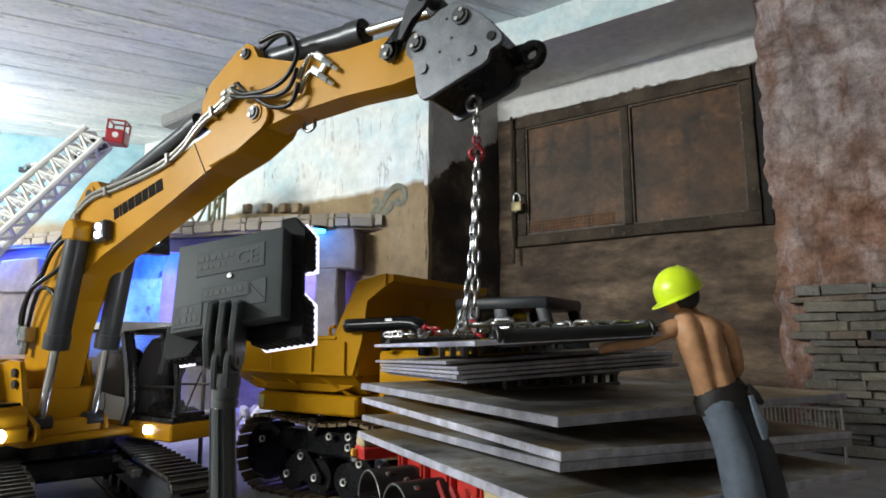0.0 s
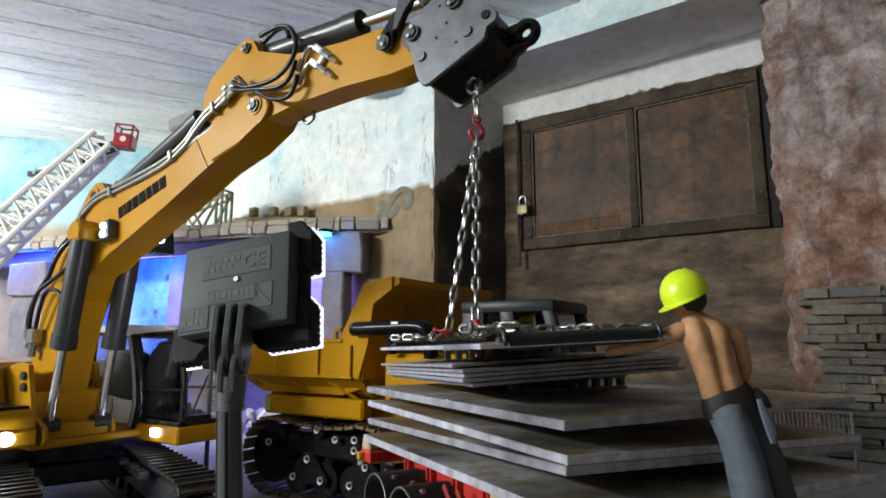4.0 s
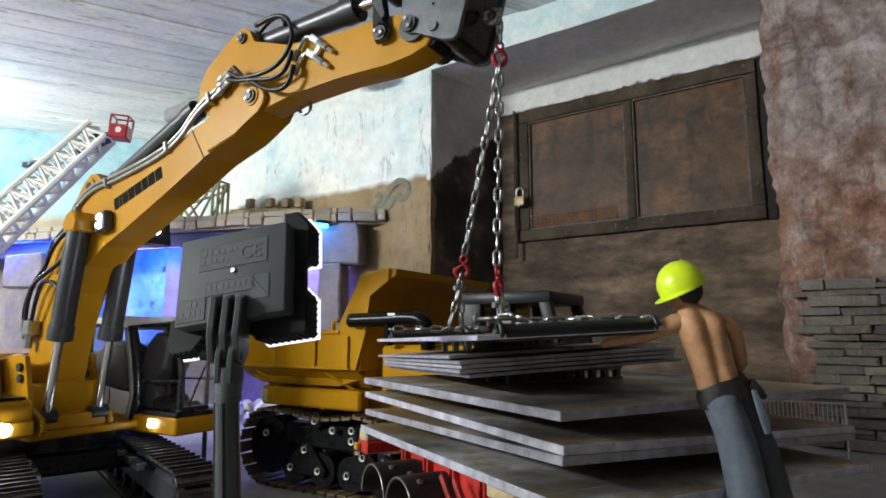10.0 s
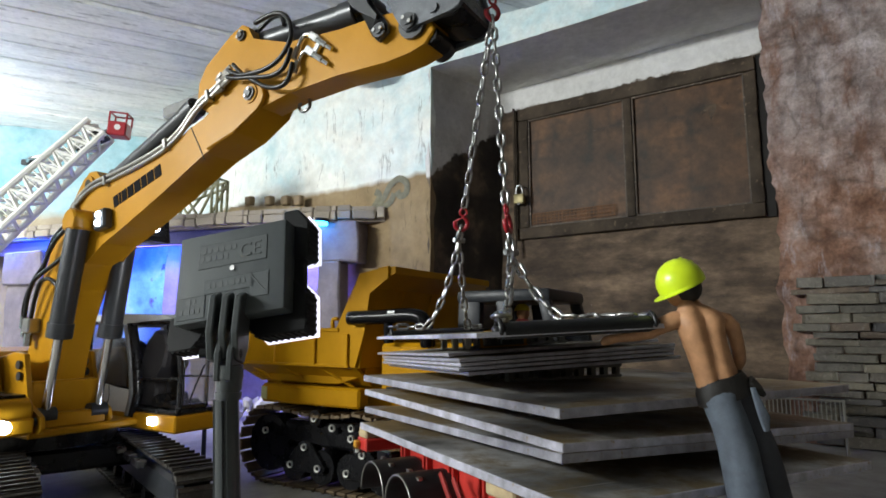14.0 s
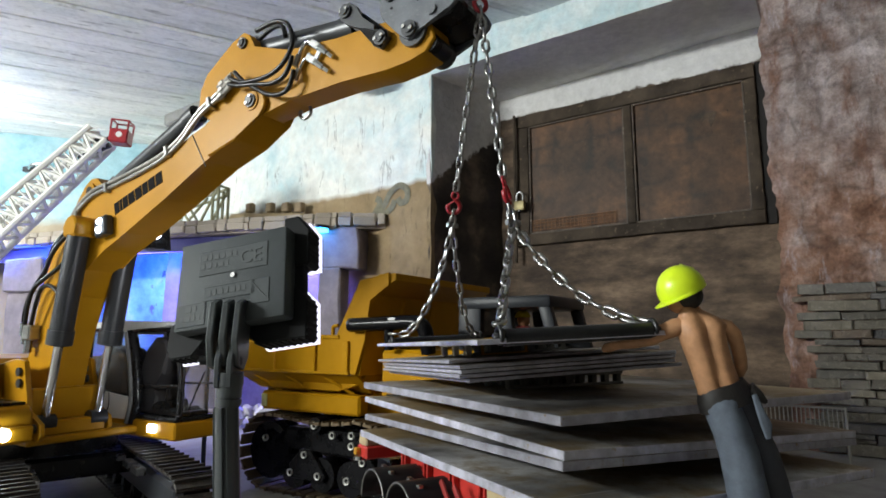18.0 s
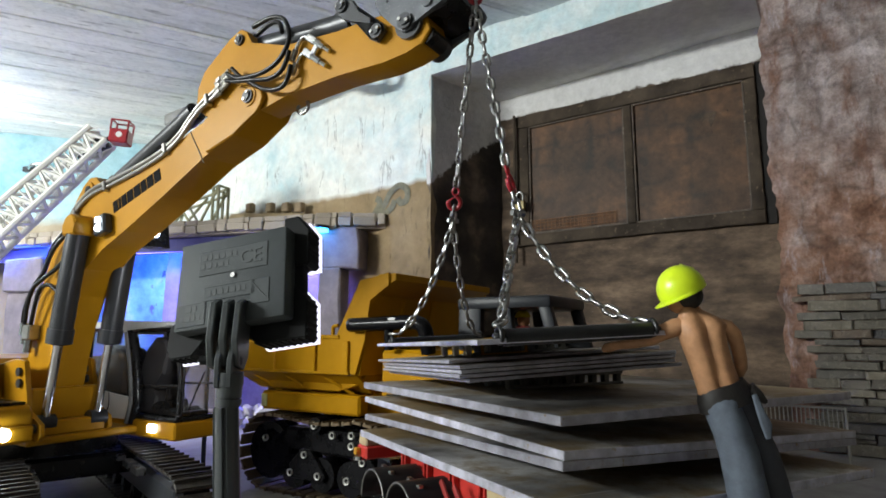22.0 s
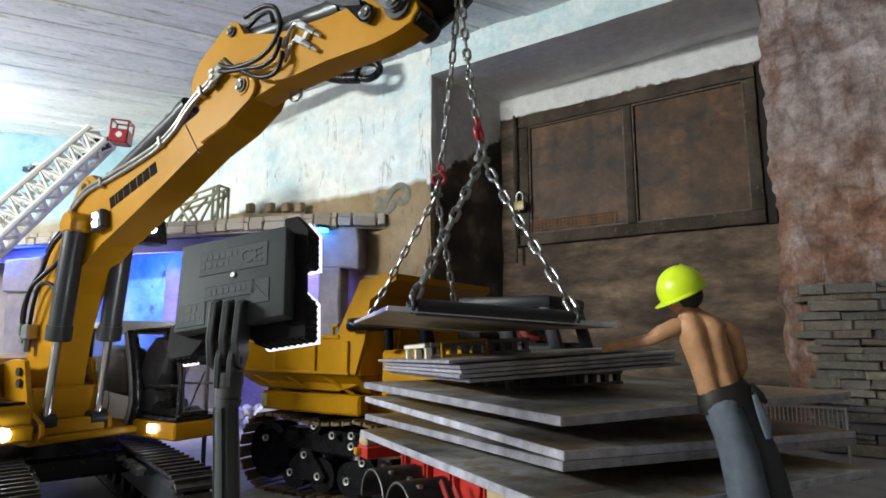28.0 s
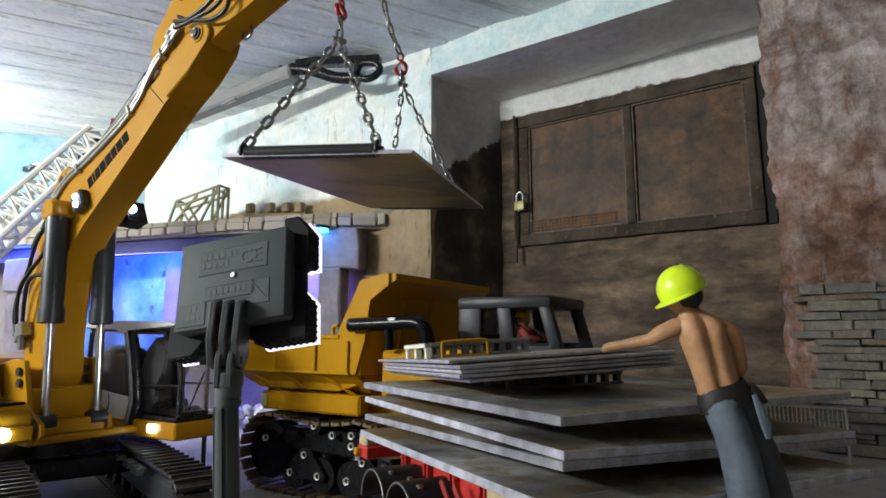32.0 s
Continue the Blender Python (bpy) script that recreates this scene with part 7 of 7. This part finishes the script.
def ledge():
    """A slab that follows the wall: its front edge is set with small stones."""
    bm = bmesh.new()
    back = [Vector((*p, 0)) + INTO * 0.42 for p in EDGE]
    low, high = 0.478, 0.500
    rows = []
    for z in (low, high):
        rows.append(([bm.verts.new((x, y, z)) for x, y in EDGE], [bm.verts.new((b.x, b.y, z)) for b in back]))
    n = len(EDGE)
    for i in range(n - 1):
        bm.faces.new((rows[1][0][i], rows[1][0][i + 1], rows[1][1][i + 1], rows[1][1][i]))
        bm.faces.new((rows[0][0][i], rows[0][1][i], rows[0][1][i + 1], rows[0][0][i + 1]))
        bm.faces.new((rows[0][0][i], rows[0][0][i + 1], rows[1][0][i + 1], rows[1][0][i]))
    ob = structure("ledge", bm, LEDGESTONE, "stone-edged ledge along the painted wall")
    rnd = random.Random(5)
    protos = []
    for k in range(6):
        b = box(1, 1, 1, (0, 0, 0), 0.0)
        bmesh.ops.bevel(b, geom=list(b.edges), offset=0.08, segments=1, affect="EDGES")
        for v in b.verts:
            v.co += Vector((rnd.uniform(-1, 1), rnd.uniform(-1, 1), rnd.uniform(-1, 1))) * 0.05
        me = mesh_of(b, "stone")
        me.materials.append(LEDGESTONE)
        protos.append(me)
    for i in range(n - 1):
        a, b = Vector((*EDGE[i], 0)), Vector((*EDGE[i + 1], 0))
        d = (b - a)
        L, s = d.length, 0.0
        ang = math.degrees(math.atan2(d.y, d.x))
        while s < L - 0.01:
            w = min(rnd.uniform(0.03, 0.07), L - s)
            p = a + d * ((s + w / 2) / L)
            for lvl, hh in ((0.493, 0.022), (0.511, 0.014)):
                st = part("stone", rnd.choice(protos), LEDGESTONE, ob)
                st.matrix_basis = Matrix.Translation((p.x, p.y, lvl + rnd.uniform(-0.002, 0.002))) @ pose(0, 0, 0, rnd.uniform(-3, 3), rnd.uniform(-2, 2), ang + rnd.uniform(-3, 3)) @ Matrix.Diagonal((w * 0.94, 0.035 * (1 if lvl < 0.5 else 0.8), hh, 1))
            s += w


ledge()
DARKBLUE = surface("dark_blue_fascia", (0.05, 0.05, 0.20), 0.7, 0, 0.7, 12, 200, 0.3, 0.001)
fas = bmesh.new()
for (ax, ay), (bx, by) in zip(EDGE, EDGE[1:5]):
    a, b = Vector((ax, ay, 0)) + INTO * 0.03, Vector((bx, by, 0)) + INTO * 0.03
    d = b - a
    box(d.length, 0.012, 0.040, m=Matrix.Translation(((a.x + b.x) / 2, (a.y + b.y) / 2, 0.457)) @ pose(0, 0, 0, 0, 0, math.degrees(math.atan2(d.y, d.x))), bm=fas)
structure("ledge_fascia", fas, DARKBLUE, "dark blue board under the ledge")


def cave_paint():
    m, ns, ls, bs = nodes_of("cave_back_paint")
    v = coords(ns, ls, 1.0, True)
    a, b = noise_node(ns, ls, v, 5, 6), noise_node(ns, ls, v, 16, 5)
    col = ramp_node(ns, ls, a, [(0.35, (0.06, 0.16, 0.50)), (0.5, (0.20, 0.50, 0.80)), (0.66, (0.60, 0.82, 0.92))])
    col = mix_node(ns, ls, ramp_node(ns, ls, b, [(0.62, (0, 0, 0)), (0.7, (1, 1, 1))]), col, (0.10, 0.10, 0.16))
    ls.new(col, bs.inputs["Base Color"])
    bs.inputs["Roughness"].default_value = 0.8
    return m


structure("cave_back", rough_sheet((-0.86, 1.93), (-1.62, 2.22), 0, 0.475, 40, 30, 0.012, 8, (-0.36, -0.93), 0.03), cave_paint(), "blue-lit painted back of the hollow")
structure("cave_side", rough_sheet((-0.30, 1.60), (-0.88, 1.86), 0, 0.475, 30, 30, 0.012, 8, (-0.42, -0.9), 0.03), CAVE, "violet-lit plaster side of the hollow")


def pillar(p, w, d, z0, z1, yaw, label):
    bm = box(w, d, z1 - z0, (0, 0, (z0 + z1) / 2), 0.004)
    bmesh.ops.subdivide_edges(bm, edges=bm.edges, cuts=4, use_grid_fill=True)
    for v in bm.verts:
        v.co += noise.noise_vector(v.co * 14 + Vector((p[0] * 9, 0, 0))) * 0.006
    ob = part("pillar", bm, CAVE)
    ob.matrix_basis = pose(p[0], p[1], 0, 0, 0, yaw)
    return tagged(ob, label, "pillar", "pillars of the ledge")


pillar((-0.285, 1.53), 0.062, 0.06, 0.0, 0.372, -15, "square grey plaster pillar under the ledge's end")
pillar((-0.262, 1.535), 0.115, 0.075, 0.372, 0.478, -15, "dark violet stone head of a pillar under the ledge")
pillar((-1.275, 1.84), 0.15, 0.08, 0.0, 0.335, -20, "pale violet plaster pillar with a stone head")
pillar((-1.275, 1.835), 0.17, 0.09, 0.335, 0.437, -20, "blue-lit stone head of a pillar under the ledge")
pillar((-0.62, 1.62), 0.10, 0.07, 0.0, 0.44, -20, "violet-lit plaster pillar under the ledge")
rnd = random.Random(41)
heap = bmesh.new()
for k in range(46):
    u = rnd.random()
    c = Vector((-0.53 + 0.13 * u + rnd.gauss(0, 0.014), 1.30 + 0.11 * u + rnd.gauss(0, 0.022), 0))
    r = rnd.uniform(0.008, 0.021)
    lump = bmesh.ops.create_icosphere(heap, subdivisions=1, radius=r)
    for v in lump["verts"]:
        v.co = v.co * rnd.uniform(0.75, 1.2) + c + Vector((0, 0, r * 0.5 + max(0, 0.035 * (1 - abs(u - 0.7) * 2.2)) * rnd.random()))
tagged(part("rubble", heap, surface("chalky_rubble", (0.62, 0.60, 0.60), 0.85, 0, 0.7, 40, 500, 0.4, 0.001)), "heap of pale chalky rubble at the foot of the hollow", "rubble", kind="stuff")
led = thing("blue_led_lamp", pose(-0.318, 1.492, 0.466), "glowing blue spot lamp under the ledge's edge", "lamp")
part("lens", rod((0, 0, 0), (0, 0, 0.006), 0.022, n=20), glow("blue_led", (0.05, 0.45, 1.0), 9.0), led)
part("ring", rod((0, 0, 0.006), (0, 0, 0.014), 0.026, n=20), BLACKPAINT, led)

# merlons of small bricks and a grey-green truss bridge on the ledge
BRICKY = surface("pale_brick", (0.30, 0.22, 0.13), 0.85, 0, 0.7, 60, 400, 0.3, 0.001)
for k in range(4):
    p, wall_top = ((-0.599, 1.789), 0.580) if k == 0 else ((-0.521, 1.735), 0.569) if k == 1 else ((-0.460, 1.693), 0.560) if k == 2 else ((-0.414, 1.661), 0.553)
    p = Vector(p)
    ob = part("brick_merlon", box(0.028, 0.02, 0.028, (0, 0, 0.014), 0.003), BRICKY)
    ob.matrix_basis = pose(p.x, p.y, wall_top, 0, 0, WALLROT)
    tagged(ob, "small pale brick merlon on the toy wall", "merlon", "merlons")
tw0, tw1 = J0 + ALONG * 0.42 - INTO * 0.03, J0 + ALONG * 0.75 - INTO * 0.03
tw = part("toy_wall", prism([(-0.165, 0), (0.165, 0), (0.165, 0.046), (0.055, 0.0585), (-0.055, 0.0695), (-0.165, 0.0825)], -0.016, 0.016, bevel=0.003), surface("toy_wall_plaster", (0.36, 0.27, 0.145), 0.85, 0, 0.7, 20, 300, 0.4, 0.001))
tw.matrix_basis = pose((tw0.x + tw1.x) / 2, (tw0.y + tw1.y) / 2, 0.4995, 0, 0, WALLROT)
tagged(tw, "low sand-coloured toy wall standing on the ledge", "toy wall")

TB = thing("truss_tower", pose(-0.735, 1.715, 0.500, 0, 0, -22), "small olive-grey truss bridge model on the ledge", "truss model")
OLIVE = surface("olive_grey_paint", (0.30, 0.29, 0.17), 0.7, 0, 0.75, 50, 500, 0.1, 0.0005)
for y in (-0.02, 0.02):
    for a, b in (((-0.10, 0.0), (0.10, 0.0)), ((-0.06, 0.100), (0.10, 0.132)), ((-0.10, 0.0), (-0.06, 0.100)), ((0.10, 0.0), (0.10, 0.132)), ((-0.06, 0.100), (0.02, 0.0)), ((0.02, 0.0), (0.10, 0.132)), ((-0.06, 0.082), (0.10, 0.112)), ((-0.10, 0.0), (0.02, 0.110)), ((0.08, 0.0), (0.08, 0.128))):
        part("truss_bar", rod((a[0], y, a[1]), (b[0], y, b[1]), 0.0042, n=6), OLIVE, TB)
for x, z in ((-0.10, 0.0), (0.10, 0.0), (0.10, 0.132), (-0.06, 0.100)):
    part("cross_bar", rod((x, -0.02, z), (x, 0.02, z), 0.0035, n=6), OLIVE, TB)

# ---------------------------------------------------------------- lattice ladder with its red basket
LA = thing("lattice_ladder", pose(0, 0, 0), "white lattice boom with a red basket, reaching in from the side", "crane boom")
LATTICE = surface("lattice_white", (0.80, 0.80, 0.76), 0.5, 0, 0.85, 40, 500, 0.05, 0.0004)


def lattice():
    tip, foot = Vector((-0.815, 1.35, 0.672)), Vector((-1.36, 1.262, 0.030))
    d = (tip - foot).normalized()
    side = Vector((0.15, -1, 0)).cross(d).normalized()
    dep = d.cross(side).normalized()
    L = (tip - foot).length
    r0, r1 = 0.040, 0.024
    corner = lambda s, a, b: foot + d * s + (side * a + dep * b) * (r0 + (r1 - r0) * s / L)
    n = 40
    for a in (-1, 1):
        for b in (-1, 1):
            part("chord", rod(corner(0, a, b), corner(L, a, b), 0.0078, n=8), LATTICE, LA)
    for k in range(n):
        s0, s1 = L * k / n, L * (k + 1) / n
        f = 1 if k % 2 else -1
        for b in (-1, 1):
            part("lacing", rod(corner(s0, f, b), corner(s1, -f, b), 0.0042, n=5), LATTICE, LA)
            part("lacing", rod(corner(s0, f, b), corner(s0, -f, b), 0.0022, n=5), LATTICE, LA)
        for a in (-1, 1):
            part("lacing", rod(corner(s0, a, f), corner(s1, a, -f), 0.0042, n=5), LATTICE, LA)
    arm = bmesh.new()
    rod(tip + Vector((-0.02, 0, -0.012)), tip + Vector((0.035, 0, -0.004)), 0.006, arm, 8)
    rod(tip + Vector((-0.05, 0, -0.055)), tip + Vector((0.02, 0, -0.022)), 0.007, arm, 8)
    part("basket_arm", arm, GREYPAINT, LA)
    c = tip + Vector((0.045, 0, 0.004))
    bk = part("basket", box(0.042, 0.040, 0.034, (0, 0, -0.008), 0.003), REDENAMEL, LA, "red rescue basket", Matrix.Translation(c) @ pose(0, 0, 0, 0, 4, 10))
    rail = bmesh.new()
    for x in (-0.019, 0.019):
        for y in (-0.018, 0.018):
            rod((x, y, 0.005), (x, y, 0.030), 0.0022, rail, 6)
    for x in (-0.019, 0.019):
        rod((x, -0.018, 0.030), (x, 0.018, 0.030), 0.0022, rail, 6)
    for y in (-0.018, 0.018):
        rod((-0.019, y, 0.030), (0.019, y, 0.030), 0.0022, rail, 6)
    part("basket_rail", rail, REDENAMEL, bk)
    part("crest", rod((0.002, -0.0205, -0.006), (0.002, -0.0215, -0.006), 0.007, n=14), IVORYWHITE, bk, "pale round crest")
    part("turntable", box(0.12, 0.12, 0.06, (-1.36, 1.262, 0.030), 0.006), REDENAMEL, LA)


lattice()

# grey batten lamp housing under the ceiling, with its black end bracket
BT = thing("ceiling_batten", pose(0, 0, 0), "unlit grey batten with black bracket under the ceiling", "ceiling fitting")
bm = bmesh.new()
a, b = Vector((-0.86, 1.77, 0.865)), Vector((-0.40, 1.50, 0.905))
d = b - a
box(d.length, 0.045, 0.040, m=Matrix.Translation((a + b) / 2) @ d.to_track_quat("X", "Z").to_matrix().to_4x4(), bevel=0.006, bm=bm)
part("housing", bm, surface("batten_grey", (0.26, 0.26, 0.25), 0.55, 0.2), BT)
part("bracket", tube([(-0.41, 1.50, 0.915), (-0.35, 1.48, 0.900), (-0.28, 1.47, 0.875), (-0.22, 1.455, 0.868)], 0.016), BLACKPAINT, BT, "black end bracket", smooth=True)
part("bracket_plate", box(0.24, 0.03, 0.022, m=Matrix.Translation((-0.28, 1.475, 0.922)) @ pose(0, 0, 0, 0, 4, -14), bevel=0.003), BLACKPAINT, BT)
part("bracket_ring", tube([(-0.215, 1.45, 0.905), (-0.175, 1.44, 0.900), (-0.165, 1.44, 0.880), (-0.190, 1.445, 0.862), (-0.225, 1.455, 0.872)], 0.010, closed=True), BLACKPAINT, BT, smooth=True)
part("clip", rod((-0.63, 1.60, 0.855), (-0.585, 1.575, 0.862), 0.006, n=10), CHROME, BT)
part("hanger", rod((-0.70, 1.68, 0.87), (-0.70, 1.68, CEIL + 0.01), 0.006, n=8), GREYPAINT, BT)
part("hanger", rod((-0.45, 1.53, 0.90), (-0.45, 1.53, CEIL + 0.01), 0.006, n=8), GREYPAINT, BT)

# wall bracket far left
WB = thing("wall_hook", pose(-1.50, 2.07, 0.80), "small bright metal hook on the far wall", "hook")
part("plate", box(0.05, 0.02, 0.02, (0, 0, 0), 0.003), GREYPAINT, WB)
part("arm", tube([(0.0, -0.01, 0), (0.03, -0.04, 0.004), (0.07, -0.04, 0.012)], 0.006), CHROME, WB, smooth=True)

# a low pale grille at the foot of the wall
GR = thing("grille", pose(0.520, 0.985, 0, 0, 0, WALLROT), "low pale wire grille at the foot of the pier", "grille")
PALEWIRE = surface("pale_wire", (0.40, 0.39, 0.34), 0.6)
part("rail", rod((0, 0, 0.088), (0.115, 0, 0.088), 0.0016, n=6), PALEWIRE, GR)
part("rail", rod((0, 0, 0.046), (0.115, 0, 0.046), 0.0016, n=6), PALEWIRE, GR)
part("end_post", rod((0.002, 0, 0), (0.002, 0, 0.090), 0.0022, n=6), PALEWIRE, GR)
part("end_post", rod((0.113, 0, 0), (0.113, 0, 0.090), 0.0022, n=6), PALEWIRE, GR)
for k in range(19):
    part("wire", rod((k * 0.006, 0, 0.046), (k * 0.006, 0, 0.088), 0.0009, n=5), PALEWIRE, GR)

ST = thing("grey_post", pose(-0.36, 0.92, 0), "thin grey post on the model ground", "post")
part("pole", rod((0, 0, 0), (-0.004, 0, 0.30), 0.0035, n=8), GREYPAINT, ST)
part("foot", rod((0, 0, 0), (0, 0, 0.004), 0.012, n=12), GREYPAINT, ST)


# ---------------------------------------------------------------- slate cladding at the foot of the pier
def slates():
    rnd = random.Random(11)
    pier = bpy.data.objects["pier"]
    protos = []
    for k in range(8):
        b = box(1, 1, 1)
        bmesh.ops.bevel(b, geom=list(b.edges), offset=0.05, segments=1, affect="EDGES")
        for v in b.verts:
            v.co += Vector((rnd.uniform(-0.02, 0.02), rnd.uniform(-0.12, 0.12), rnd.uniform(-0.05, 0.05)))
        me = mesh_of(b, "slate")
        me.materials.append(SLATE)
        protos.append(me)
    z = 0.002
    while z < 0.272:
        hh = rnd.choice((0.011, 0.013, 0.015, 0.017, 0.019))
        s = rnd.uniform(0.012, 0.050)
        while s < 0.46:
            w = rnd.uniform(0.038, 0.115)
            split = rnd.random() < 0.25 and hh > 0.015
            for zz, h1 in (((z, hh * 0.5), (z + hh * 0.5, hh * 0.5)) if split else ((z, hh),)):
                p = P0 - ALONG * (s + w / 2) - INTO * (0.013 + rnd.uniform(-0.005, 0.006))
                ob = part("slate", rnd.choice(protos), SLATE, pier)
                ob.matrix_basis = Matrix.Translation((p.x, p.y, zz + h1 / 2 + rnd.uniform(-0.0006, 0.0006))) @ pose(0, 0, 0, rnd.uniform(-4, 4), rnd.uniform(-1.8, 1.8), WALLROT + rnd.uniform(-2, 2)) @ Matrix.Diagonal((w - 0.0016, 0.022, h1 - 0.0014, 1))
            s += w
        z += hh


slates()


# a grey-green scroll painted on the wall's sandy part, a film of paint just proud of the plaster
def scroll():
    bm = bmesh.new()
    paths = (((-0.02, 0.0), (0.02, 0.010), (0.06, 0.034), (0.085, 0.070), (0.115, 0.086), (0.140, 0.072), (0.140, 0.045), (0.120, 0.040), (0.112, 0.054)), ((0.0, 0.004), (0.03, 0.020), (0.05, 0.050), (0.036, 0.062)), ((0.02, 0.010), (0.06, 0.016), (0.09, 0.030), (0.10, 0.050)))
    for path in paths:
        tube([(x, 0, z) for x, z in path], 0.0090, bm)
    for v in bm.verts:
        v.co.y *= 0.12
    p = J0 + ALONG * 0.215 - INTO * 0.003
    ob = structure("wall_painting", bm, surface("scroll_paint", (0.21, 0.20, 0.14), 0.85, 0, 0.6, 60, 400, 0.2, 0.0008), "grey-green scroll painted on the sandy plaster")
    ob.matrix_basis = pose(p.x, p.y, 0.500, 0, 0, WALLROT)


scroll()

motions()
